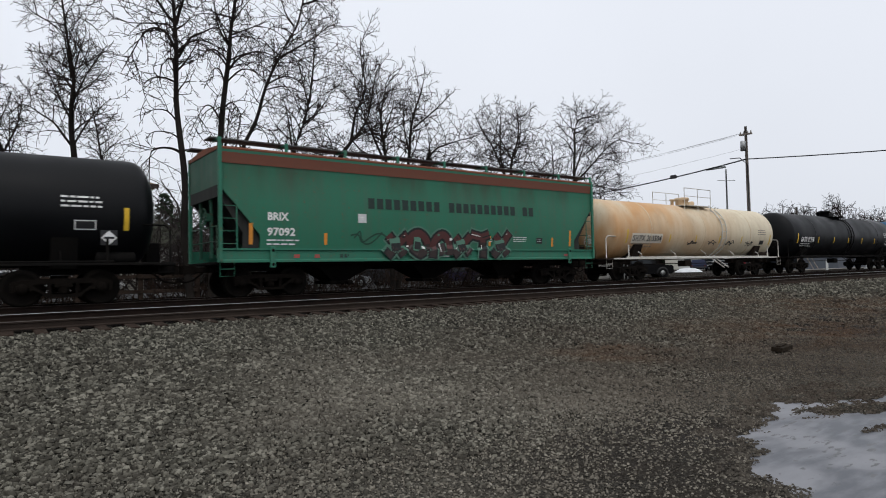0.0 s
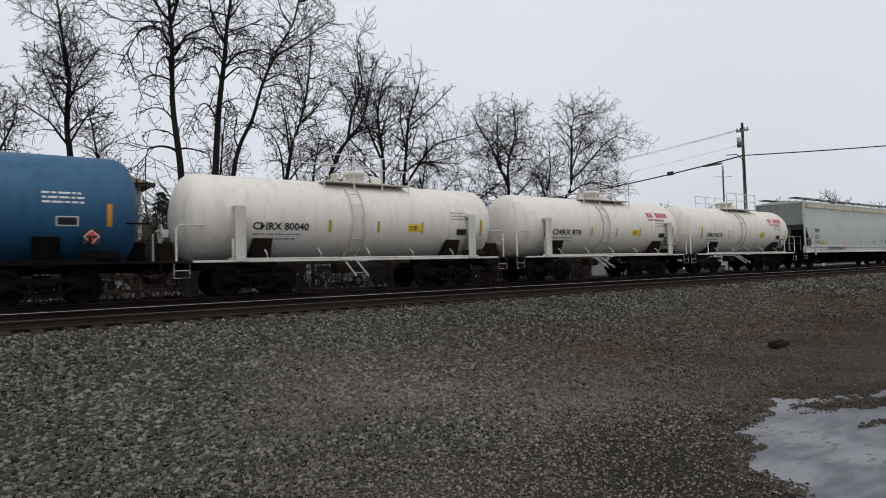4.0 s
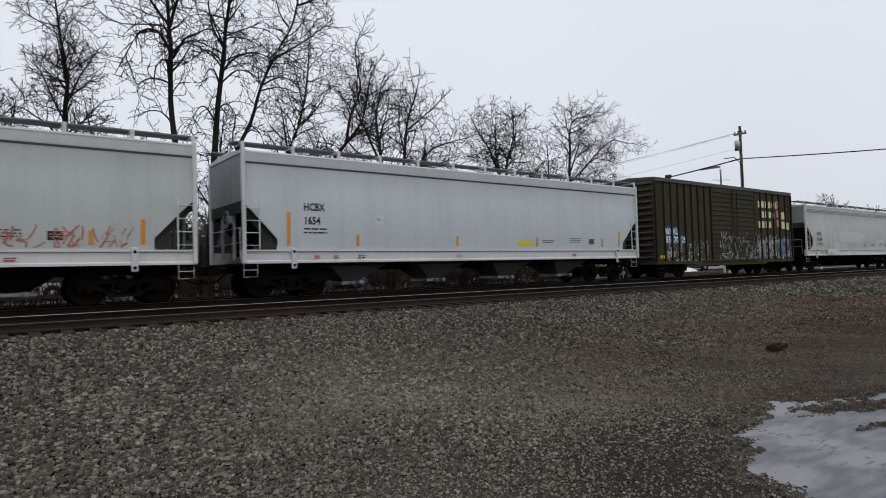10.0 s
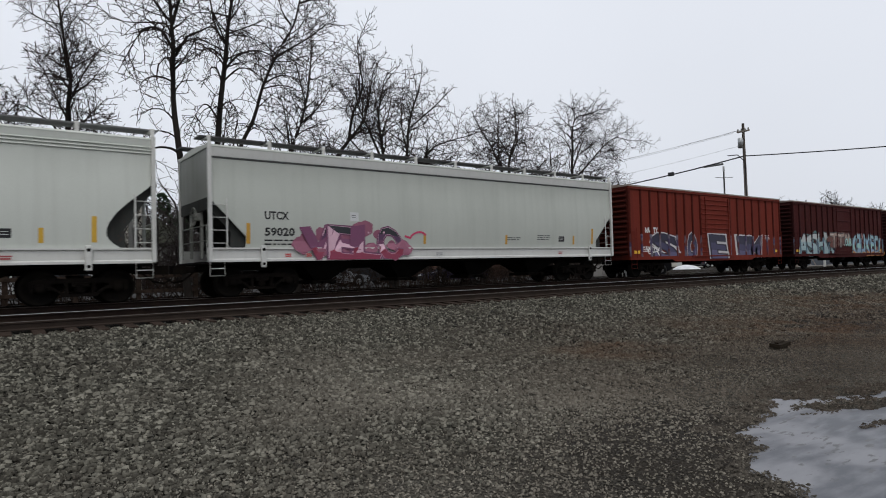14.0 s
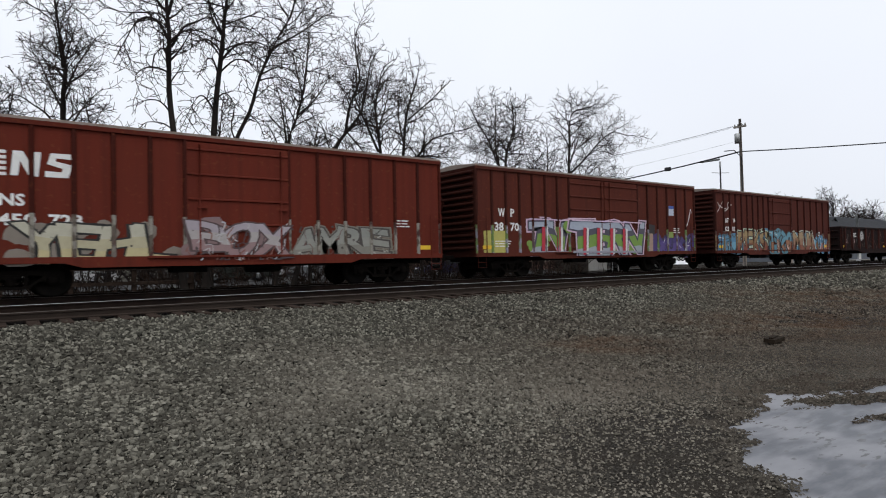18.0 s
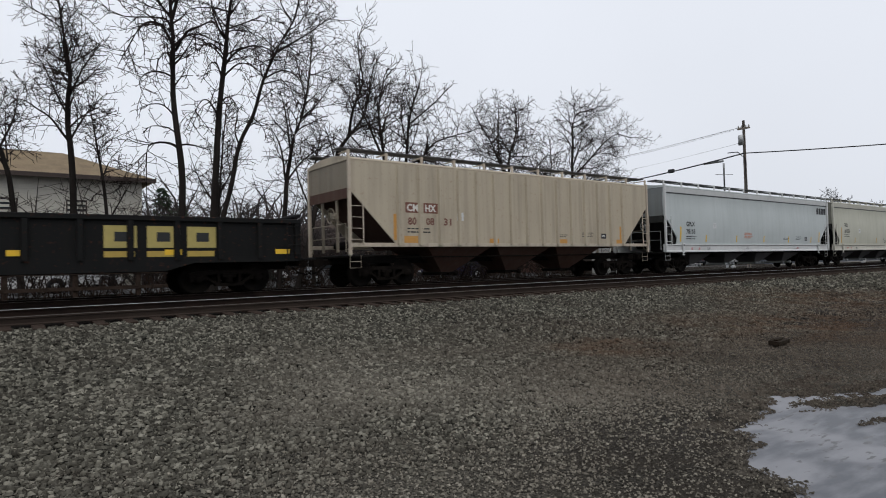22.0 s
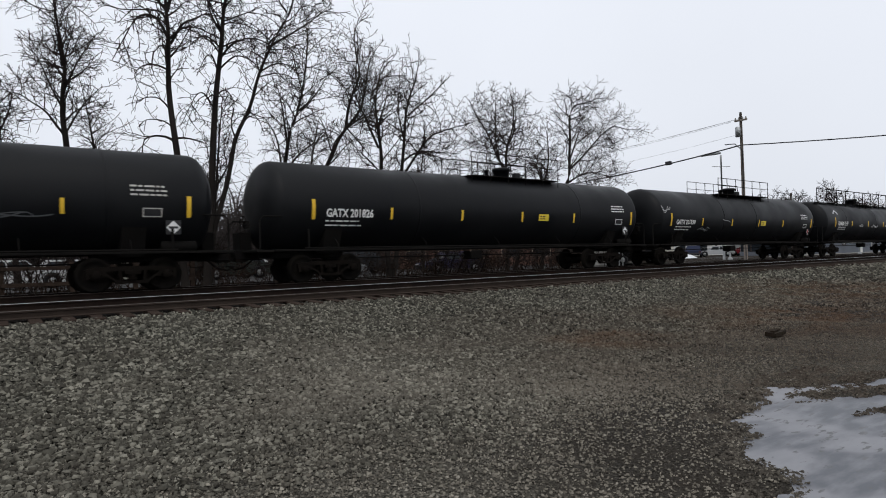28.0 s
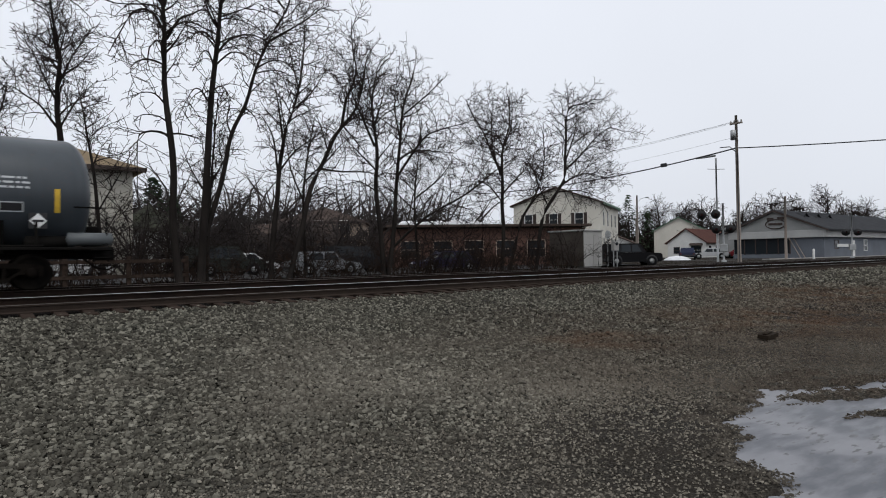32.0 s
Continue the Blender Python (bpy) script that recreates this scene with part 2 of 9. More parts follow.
def part(name, shape, mat, parent, label="", at=None, key=None):
    """ONE mesh object under a thing or a part. With a key the mesh is shared by alike pieces."""
    if key is not None:
        k = (name, key, tuple(m.name for m in mat) if isinstance(mat, (list, tuple)) else mat.name)
        if k not in CACHE:
            CACHE[k] = (shape() if callable(shape) else shape).mesh(name, mat)
        me = CACHE[k]
    else:
        me = (shape() if callable(shape) else shape).mesh(name, mat)
    ob = new(name, me)
    if parent:
        ob.parent = parent
    if at is not None:
        ob.matrix_basis = at if isinstance(at, Matrix) else Matrix.Translation(at)
    if label:
        tagged(ob, label)
    return ob


def thing(name, m, label, category, group=""):
    ob = new(name)
    ob.empty_display_size = 0.3
    ob.matrix_basis = m
    return tagged(ob, label, category, group)


def structure(name, shape, mat, label="", parent=None):
    ob = part(name, shape, mat, parent)
    return tagged(ob, label, "", "", "structure")


# ---- ground ----
PROFILE = [(-80, 0.0), (6.5, 0.0), (8.5, 0.03), (10.5, 0.13), (12.5, 0.28), (14.0, 0.41), (14.55, 0.455), (14.75, 0.475), (16.0, 0.545), (17.7, 0.63), (18.35, 0.70), (21.2, 0.705),
           (21.8, 0.58), (23.5, 0.42), (27, 0.45), (36, 0.62), (60, 0.7), (120, 0.6), (3000, 0.6)]


def ground_z(x, y):
    z = float(np.interp(y, [p[0] for p in PROFILE], [p[1] for p in PROFILE]))
    if 40 < x and y > 22:     # the street beside the crossing lies at rail height
        k = min(1.0, (x - 40) / 6) * max(0.0, min(1.0, (60 - y) / 20))
        z += (0.78 - z) * k
    return z


SHORE = [(5.75, 3.16), (6.4, 3.24), (7.05, 3.46), (7.56, 3.48), (8.0, 3.2), (8.6, 2.95), (9.6, 2.6), (11.0, 1.6), (11.2, 0.2), (9.0, -0.8), (4.2, -0.8), (3.4, 0.4), (3.7, 1.3), (4.1, 1.9), (4.6, 2.12), (4.75, 2.45), (5.35, 2.75)]


def ice_at(x, y):
    """How far inside the frozen puddle a place lies; below zero is gravel."""
    near, inside = 9.0, False
    for (ax, ay), (bx, by) in zip(SHORE, SHORE[1:] + SHORE[:1]):
        t = max(0.0, min(1.0, ((x - ax) * (bx - ax) + (y - ay) * (by - ay)) / ((bx - ax) ** 2 + (by - ay) ** 2)))
        near = min(near, math.hypot(x - ax - t * (bx - ax), y - ay - t * (by - ay)))
        if (ay > y) != (by > y) and x < ax + (y - ay) * (bx - ax) / (by - ay):
            inside = not inside
    d = min(near, 0.5) if inside else -near
    for cx, cy, rx, ry in ((7.75, 2.86, 0.62, 0.15), (7.35, 2.18, 0.4, 0.09)):      # gravel islands
        u, v = 0.86 * (x - cx) - 0.5 * (y - cy), 0.5 * (x - cx) + 0.86 * (y - cy)
        d = min(d, 0.35 * (math.hypot(u / rx, v / ry) - 1.0))
    d = max(d, 0.16 - 0.9 * math.hypot(0.8 * (x - 8.45), 1.9 * (y - 3.62)))      # a small frozen pool beside it
    return d + 0.18 * noise.noise((x * 2.1, y * 2.6, 1.7)) + 0.22 * noise.noise((x * 4.5, y * 7.0, 5.0)) + 0.08 * noise.noise((x * 13.0, y * 15.0, 9.0))


ICE_Z = -0.045


def lot_z(x, y):
    """The ground with its humps, hollows and the dip that holds the ice."""
    z = ground_z(x, y)
    if -16 < x < 52 and -4 < y < 14.5:
        z += 0.05 * noise.noise((x * 0.55, y * 0.55, 3.0)) + 0.02 * noise.noise((x * 1.7, y * 1.7, 8.0))
        if 2.2 < x < 12 and -1.4 < y < 4.6:
            d = ice_at(x, y)
            k = max(0.0, min(1.0, 1.0 + d / 0.35))
            low = ICE_Z - 0.07 * max(-0.5, min(0.6, d))
            z = max(z, ICE_Z + 0.012) * (1 - k) + low * k
    return z


def ground_mesh():
    xs = sorted(set([-1500, -400, -120, -60, -30] + [round(-14 + 0.4 * i, 2) for i in range(40)] + [round(2 + 0.11 * i, 2) for i in range(92)] + [round(12.2 + 0.4 * i, 2) for i in range(98)] + [52, 55, 60, 66, 74, 84, 100, 130, 180, 300, 700, 2500]))
    ys = sorted(set([-1200, -300, -80, -30, -12, -5, -2.5, -1.8] + [round(-1.4 + 0.09 * i, 2) for i in range(68)] + [round(4.8 + 0.28 * i, 2) for i in range(35)] + [14.55, 14.75, 15.1] + [round(15.4 + 0.8 * i, 2) for i in range(15)]
                    + [29, 32, 36, 42, 50, 60, 80, 120, 200, 500, 1200, 3000]))
    v = [(x, y, lot_z(x, y)) for y in ys for x in xs]
    w = len(xs)
    f = [(j * w + i, j * w + i + 1, j * w + w + i + 1, j * w + w + i) for j in range(len(ys) - 1) for i in range(w - 1)]
    return Shape().add(v, f, 0, True)


def stained(n, l, place, c):
    """Rust-brown soil worked into the gravel in a few ragged places."""
    for at, near, far in (((9.2, 7.2, 0.1), 0.4, 1.5), ((15.5, 6.2, 0.1), 1.0, 4.5), ((24.0, 8.5, 0.1), 1.5, 6.0)):
        d = n.new("ShaderNodeVectorMath")
        d.operation = "DISTANCE"
        d.inputs[1].default_value = at
        l.new(place, d.inputs[0])
        q = n.new("ShaderNodeMapRange")
        q.inputs["From Min"].default_value, q.inputs["From Max"].default_value = far, near
        l.new(d.outputs["Value"], q.inputs[0])
        k = n.new("ShaderNodeMath")
        k.operation = "MULTIPLY"
        l.new(q.outputs[0], k.inputs[0])
        l.new(noisy(n, l, place, 1.1, 5, 0.36, 0.6), k.inputs[1])
        c = blend(n, l, times(n, l, k.outputs[0], 0.6), c, (0.085, 0.048, 0.028))
    return c


def ground_material():
    m, n, l, b = material("gravel_ground", 0.95)
    g = n.new("ShaderNodeNewGeometry")
    sx = n.new("ShaderNodeSeparateXYZ")
    l.new(g.outputs["Position"], sx.inputs[0])
    v = g.outputs["Position"]
    big = noisy(n, l, v, 0.42, 5, 0.38, 0.62)
    mid = noisy(n, l, v, 2.3, 6, 0.35, 0.65)
    vor = n.new("ShaderNodeTexVoronoi")
    vor.inputs["Scale"].default_value = 26.0
    l.new(v, vor.inputs["Vector"])
    vor2 = n.new("ShaderNodeTexVoronoi")
    vor2.inputs["Scale"].default_value = 70.0
    l.new(v, vor2.inputs["Vector"])
    sep2 = n.new("ShaderNodeSeparateXYZ")
    l.new(vor.outputs["Color"], sep2.inputs[0])
    sep3 = n.new("ShaderNodeSeparateXYZ")
    l.new(vor2.outputs["Color"], sep3.inputs[0])
    # near black, so gaps between the loose stones carry painted shade
    stone = blend(n, l, sep2.outputs[0], (0.005, 0.0048, 0.0044), (0.034, 0.033, 0.028))
    grit = blend(n, l, sep3.outputs[0], (0.014, 0.0128, 0.011), (0.20, 0.185, 0.155))
    lot = blend(n, l, times(n, l, mid, 0.6), grit, (0.075, 0.068, 0.056))
    east = n.new("ShaderNodeMapRange")      # damp brown earth mixed in towards the puddle and beyond
    east.inputs["From Min"].default_value, east.inputs["From Max"].default_value = 4.0, 10.0
    east.inputs["To Min"].default_value, east.inputs["To Max"].default_value = 0.15, 1.0
    l.new(sx.outputs[0], east.inputs[0])
    em = n.new("ShaderNodeMath")
    em.operation = "MULTIPLY"
    l.new(big, em.inputs[0])
    l.new(east.outputs[0], em.inputs[1])
    lot = blend(n, l, times(n, l, em.outputs[0], 0.85), lot, (0.026, 0.020, 0.0155))
    dist = n.new("ShaderNodeVectorMath")      # wet mud beside the ice
    dist.operation = "DISTANCE"
    dist.inputs[1].default_value = (5.0, 2.7, 0.0)
    l.new(v, dist.inputs[0])
    mud = n.new("ShaderNodeMapRange")
    mud.inputs["From Min"].default_value, mud.inputs["From Max"].default_value = 2.6, 1.2
    l.new(dist.outputs["Value"], mud.inputs[0])
    lot = blend(n, l, times(n, l, mud.outputs[0], 0.6), lot, blend(n, l, mid, (0.013, 0.0105, 0.009), (0.032, 0.025, 0.020)))
    # coarse ballast from about 8 m on, fine lot gravel nearer
    r1 = n.new("ShaderNodeMapRange")
    r1.inputs["From Min"].default_value, r1.inputs["From Max"].default_value = 4.0, 6.5
    l.new(sx.outputs[1], r1.inputs[0])
    c = blend(n, l, r1.outputs[0], lot, stone)
    # the track bed is stained brown
    r2 = n.new("ShaderNodeMapRange")
    r2.inputs["From Min"].default_value, r2.inputs["From Max"].default_value = 14.5, 14.65
    l.new(sx.outputs[1], r2.inputs[0])
    c = blend(n, l, r2.outputs[0], c, blend(n, l, mid, (0.007, 0.006, 0.0055), (0.013, 0.0105, 0.009)))
    # leaf litter and dead grass behind
    r3 = n.new("ShaderNodeMapRange")
    r3.inputs["From Min"].default_value, r3.inputs["From Max"].default_value = 22.0, 23.5
    l.new(sx.outputs[1], r3.inputs[0])
    c = blend(n, l, r3.outputs[0], c, blend(n, l, mid, (0.017, 0.014, 0.011), (0.034, 0.027, 0.019)))
    c = stained(n, l, v, c)
    l.new(c, b.inputs["Base Color"])
    hm = n.new("ShaderNodeMath")
    hm.operation = "ADD"
    l.new(vor.outputs["Distance"], hm.inputs[0])
    l.new(vor2.outputs["Distance"], hm.inputs[1])
    bump(n, l, b, hm.outputs[0], 1.0, -0.04)
    wet = n.new("ShaderNodeMapRange")
    wet.inputs["To Min"].default_value, wet.inputs["To Max"].default_value = 0.95, 0.6
    l.new(big, wet.inputs[0])
    l.new(wet.outputs[0], b.inputs["Roughness"])
    return m


tagged(part("ground", ground_mesh, ground_material(), None), "grey-brown gravel lot rising to a stony railway embankment", kind="structure")


def stones_material(name, dark, light, tint):
    m, n, l, b = material(name, 0.9)
    g = n.new("ShaderNodeNewGeometry")
    r = n.new("ShaderNodeValToRGB")
    r.color_ramp.elements[0].color, r.color_ramp.elements[1].color = (*dark, 1), (*light, 1)
    e = r.color_ramp.elements.new(0.55)
    e.color = (*tint, 1)
    e = r.color_ramp.elements.new(0.9)
    e.color = (*[x * 0.75 for x in light], 1)
    l.new(g.outputs["Random Per Island"], r.inputs[0])
    f = noisy(n, l, g.outputs["Position"], 0.5, 4, 0.35, 0.65)
    c = blend(n, l, times(n, l, f, 0.4), r.outputs[0], (0.058, 0.050, 0.041))
    sx = n.new("ShaderNodeSeparateXYZ")
    l.new(g.outputs["Position"], sx.inputs[0])
    y = n.new("ShaderNodeMapRange")      # dusty brown soil clings to the stones of the lot
    y.inputs["From Min"].default_value, y.inputs["From Max"].default_value = 12.0, 5.5
    y.inputs["To Min"].default_value, y.inputs["To Max"].default_value = 0.03, 0.5
    l.new(sx.outputs[1], y.inputs[0])
    em = n.new("ShaderNodeMath")
    em.operation = "MULTIPLY"
    l.new(y.outputs[0], em.inputs[0])
    l.new(noisy(n, l, g.outputs["Position"], 0.33, 4, 0.3, 0.62), em.inputs[1])
    wx = n.new("ShaderNodeMapRange")      # grows along x, from nothing at -0.3 to full at 4.2
    wx.inputs["From Min"].default_value, wx.inputs["From Max"].default_value = -0.3, 4.2
    wx.inputs["To Min"].default_value = 0.0
    wx.inputs["To Max"].default_value = 1.15
    l.new(sx.outputs[0], wx.inputs[0])
    ew = n.new("ShaderNodeMath")
    ew.operation = "MULTIPLY"
    l.new(em.outputs[0], ew.inputs[0])
    l.new(wx.outputs[0], ew.inputs[1])
    ex = n.new("ShaderNodeMapRange")      # damp brown earth towards the puddle, pale dust elsewhere
    ex.inputs["From Min"].default_value, ex.inputs["From Max"].default_value = 4.5, 9.0
    l.new(sx.outputs[0], ex.inputs[0])
    c = blend(n, l, ew.outputs[0], c, blend(n, l, ex.outputs[0], (0.210, 0.188, 0.155), (0.085, 0.066, 0.051)))
    my = n.new("ShaderNodeMapRange")      # muddy where the lot lies wet
    my.inputs["From Min"].default_value, my.inputs["From Max"].default_value = 4.6, 9.0
    my.inputs["To Max"].default_value = 1.0
    l.new(sx.outputs[0], my.inputs[0])
    mu = n.new("ShaderNodeMath")
    mu.operation = "MULTIPLY"
    l.new(my.outputs[0], mu.inputs[0])
    l.new(y.outputs[0], mu.inputs[1])
    c = blend(n, l, mu.outputs[0], c, (0.072, 0.058, 0.046))
    c = stained(n, l, g.outputs["Position"], c)
    l.new(c, b.inputs["Base Color"])
    return m


BLOCK = (np.array([(a, b, c) for a in (-1, 1) for b in (-1, 1) for c in (-1, 1)], float), np.array([(0, 1, 3, 2), (4, 6, 7, 5), (0, 4, 5, 1), (2, 3, 7, 6), (0, 2, 6, 4), (1, 5, 7, 3)]))
CHIP = (np.array([(-1.0, -0.8, -0.6), (1.1, -0.7, -0.6), (0.1, 1.15, -0.6), (-0.75, -0.55, 0.7), (0.8, -0.45, 0.8), (0.05, 0.8, 0.6)]), np.array([(3, 4, 5), (0, 1, 4), (0, 4, 3), (1, 2, 5), (1, 5, 4), (2, 0, 3), (2, 3, 5)]))
WEDGE = (np.array([(-1, -0.9, -0.7), (1.1, -0.5, -0.7), (0, 1.1, -0.7), (-0.5, -0.2, 0.9), (0.55, 0.2, 0.7)]), np.array([(0, 1, 4), (0, 4, 3), (1, 2, 4), (2, 3, 4), (2, 0, 3)]))


def scatter(name, count, xr, yr, size, mat, label, seed, keep=None, kind=BLOCK):
    """Broken stones: bent little solids, in one mesh."""
    rng = np.random.default_rng(seed)
    x = rng.uniform(*xr, count)
    y = rng.uniform(*yr, count)
    if keep is not None:
        k = keep(x, y, rng)
        x, y = x[k], y[k]
    n = len(x)
    z = np.array([lot_z(a, c) for a, c in zip(x.tolist(), y.tolist())])
    s = size[0] + (size[1] - size[0]) * rng.random(n) ** 1.6
    s *= np.clip(0.4 + y / 12.0, 0.62, 1.0)      # finer towards the lot
    base, q = kind
    nv, nf = len(base), q.shape[1]
    v = base[None] * (0.5 * s[:, None, None]) * rng.uniform(0.5, 1.0, (n, nv, 3)) * np.array([1.6, 1.0, 1.0])
    ang, tilt = rng.uniform(0, 6.28, n), rng.normal(0, 0.55, n)
    ct, st = np.cos(tilt), np.sin(tilt)
    vy, vz = v[:, :, 1] * ct[:, None] - v[:, :, 2] * st[:, None], v[:, :, 1] * st[:, None] + v[:, :, 2] * ct[:, None]
    ca, sa = np.cos(ang), np.sin(ang)
    vx = v[:, :, 0] * ca[:, None] - vy * sa[:, None]
    vy = v[:, :, 0] * sa[:, None] + vy * ca[:, None]
    p = np.stack([vx + x[:, None], vy + y[:, None], vz + z[:, None] + (0.1 + 0.6 * rng.random(n) ** 2)[:, None] * s[:, None]], 2).reshape(-1, 3)
    faces = (q[None] + nv * np.arange(n)[:, None, None]).reshape(-1, nf)
    me = bpy.data.meshes.new(name)
    me.vertices.add(len(p))
    me.vertices.foreach_set("co", p.ravel())
    me.loops.add(faces.size)
    me.loops.foreach_set("vertex_index", faces.ravel().astype(np.int32))
    me.polygons.add(len(faces))
    me.polygons.foreach_set("loop_start", (nf * np.arange(len(faces))).astype(np.int32))
    me.update(calc_edges=True)
    me.materials.append(mat)
    return tagged(new(name, me), label, "gravel", "", "stuff")


def in_view(x, y):
    """Where the lot is seen: right of the left edge of the open view."""
    return (x > -0.12 * y - 0.8) & (x < 4.2 * y + 2)


def dry(x, y):
    return np.array([not (2.2 < a < 12 and c < 4.6) or ice_at(a, c) < 0.03 + 0.25 * max(0.0, noise.noise((a * 7.0, c * 9.0, 4.0)) - 0.1) for a, c in zip(x.tolist(), y.tolist())])


def coarse(x, y, r):
    """Where crushed stone covers the lot: all of the slope and down to the fine gravel near the puddle."""
    return in_view(x, y) & dry(x, y) & (r.random(len(x)) < np.clip((y - 3.7 - 0.27 * np.maximum(0, x - 4.5)) / 1.6, 0.07, 1))


ballast = stones_material("crushed_grey_ballast", (0.022, 0.0213, 0.0178), (0.265, 0.253, 0.208), (0.078, 0.0755, 0.0615))
pebble = stones_material("brown_grey_pebbles", (0.048, 0.044, 0.037), (0.33, 0.305, 0.252), (0.165, 0.151, 0.123))
scatter("ballast_stones", 68000, (-2.0, 9), (3.4, 9.0), (0.026, 0.068), ballast, "loose grey crushed stone on the embankment slope", 3, coarse, CHIP)
scatter("ballast_stones", 48000, (-3.0, 9), (9.0, 15.0), (0.036, 0.085), ballast, "loose grey crushed stone on the embankment slope", 13, coarse, WEDGE)
scatter("ballast_stones", 54000, (9, 26), (4.6, 15.0), (0.04, 0.085), ballast, "loose grey crushed stone on the embankment slope", 8, coarse, WEDGE)
scatter("ballast_stones", 20000, (26, 66), (5.5, 14.8), (0.08, 0.14), ballast, "loose grey crushed stone along the track", 4, lambda x, y, r: in_view(x, y) & (r.random(len(x)) < np.clip((y - 5) / 3.0, 0.3, 1)), WEDGE)
scatter("lot_pebbles", 130000, (-1.5, 15), (1.0, 8.0), (0.016, 0.044), pebble, "small brown and grey pebbles of the gravel lot", 5,
        lambda x, y, r: in_view(x, y) & dry(x, y) & (r.random(len(x)) < np.clip(1.3 - 0.05 * x, 0.4, 1)) & (r.random(len(x)) < np.clip(1.0 - (y - 4.3 - 0.27 * np.maximum(0, x - 4.5)) / 1.2, 0.3, 1)) & (r.random(len(x)) < np.clip(0.75 * np.hypot(x - 5.0, y - 2.7) - 0.1, 0.6, 1)), WEDGE)
scatter("lot_pebbles", 18000, (14.5, 50), (4.0, 9.4), (0.035, 0.065), pebble, "small stones of the far gravel lot", 7, lambda x, y, r: in_view(x, y), WEDGE)
wet_stone = stones_material("wet_dark_gravel", (0.007, 0.0062, 0.0055), (0.085, 0.078, 0.068), (0.022, 0.019, 0.017))


def shoreline(x, y, r):
    """Ragged strings of stones along the edge of the ice and a little way into it."""
    return in_view(x, y) & np.array([-0.25 < ice_at(a, c) < 0.1 + 0.42 * max(0.0, noise.noise((a * 1.6, c * 4.2, 6.0)) + 0.1) and noise.noise((a * 3.1, c * 8.0, 2.0)) > -0.12 for a, c in zip(x.tolist(), y.tolist())])


scatter("lot_pebbles", 60000, (2.6, 9.8), (1.0, 4.0), (0.02, 0.055), wet_stone, "dark wet gravel breaking through the ice", 9, shoreline, WEDGE)


def ice_mesh():
    """A level sheet of ice that the gravel's edge cuts ragged."""
    xs, ys = np.linspace(2.5, 11.7, 24), np.linspace(-1.2, 4.4, 15)
    return Shape().add([(a, c, ICE_Z + 0.003 * noise.noise((a * 1.3, c * 1.3, 0))) for c in ys for a in xs], [(j * 24 + i, j * 24 + i + 1, j * 24 + i + 25, j * 24 + i + 24) for j in range(14) for i in range(23)], 0, True)


m, n, l, b = material("wet_grey_ice", 0.25)
b.inputs["Specular IOR Level"].default_value = 0.32
v = coords(n, l, (1, 1, 1), True)
f1, f2 = noisy(n, l, coords(n, l, (0.7, 1.3, 1), True), 1.1, 4, 0.47, 0.56), noisy(n, l, coords(n, l, (0.6, 1.8, 1), True), 5.0, 6, 0.4, 0.66)
c = blend(n, l, f1, (0.055, 0.059, 0.070), (0.185, 0.187, 0.20))      # smooth meltwater and rougher white ice
c = blend(n, l, times(n, l, f2, 0.4), c, (0.23, 0.232, 0.245))
rim = noisy(n, l, coords(n, l, (0.7, 1.9, 1), True), 8.5, 8, 0.60, 0.66)
l.new(blend(n, l, times(n, l, rim, 0.7), c, (0.06, 0.058, 0.056)), b.inputs["Base Color"])
rr = n.new("ShaderNodeMapRange")
rr.inputs["To Min"].default_value, rr.inputs["To Max"].default_value = 0.4, 0.65
l.new(f1, rr.inputs[0])
l.new(rr.outputs[0], b.inputs["Roughness"])
bump(n, l, b, f2, 0.10, 0.006)
structure("water", ice_mesh, m, "frozen shallow puddle of grey wet ice on the gravel")

# ---- tracks ----
def tie_shape():
    return Shape().box(-0.115, 0.115, -1.45, 1.45, -0.17, 0, 0.012)


def rail_prof(y):
    return [(y - 0.07, 0), (y + 0.07, 0), (y + 0.07, 0.012), (y + 0.012, 0.035), (y + 0.012, 0.125), (y + 0.036, 0.135), (y + 0.036, 0.165), (y + 0.028, 0.172),
            (y - 0.028, 0.172), (y - 0.036, 0.165), (y - 0.036, 0.135), (y - 0.012, 0.125), (y - 0.012, 0.035), (y - 0.07, 0.012)]


def rail_shape(x0, x1):
    s = Shape()
    s.prism(rail_prof(0), "x", x0, x1)
    for i, f in enumerate(s.f[:14]):
        if i in (7, 8):
            s.m[i] = 1
    return s


TRACKS = []
rail_dull = surface("dull_brown_rail_head", (0.045, 0.037, 0.032), (0.065, 0.054, 0.047), 1.2, 0.55, 0.3, 70, 0.2)
# rust in a lighter brown than rail_side, skylight on the web painted in
rail_web = surface("skylit_brown_rusty_rail_web", (0.032, 0.024, 0.020), (0.043, 0.033, 0.027), 1.6, 0.9, 0.0, 60, 0.3)
# the near track lies banked and lower than the one that carries the train
for name, yc, z, bank in (("near_track", YN, 0.613, 3.07), ("far_track", YC, RT - 0.172, 0.0)):
    tr = thing(name, pose(0, yc, z, bank), "railway track of rusty rails with worn heads on dark wooden ties", "track")
    tagged(tr, kind="structure")
    TRACKS.append(tr)
    for y in (-0.7535, 0.7535):
        shiny = yc == YN and y > 0
        for k in range(28):
            x0 = -400 + 40 * k
            part("rail", rail_shape(0, 39.98), [rail_side if shiny or yc == YC else rail_web, rail_top if shiny else rail_dull], tr, "", (x0, y, 0), key="rail")


# ---- lettering and spray paint on curved sides ----
TEXTS = {}


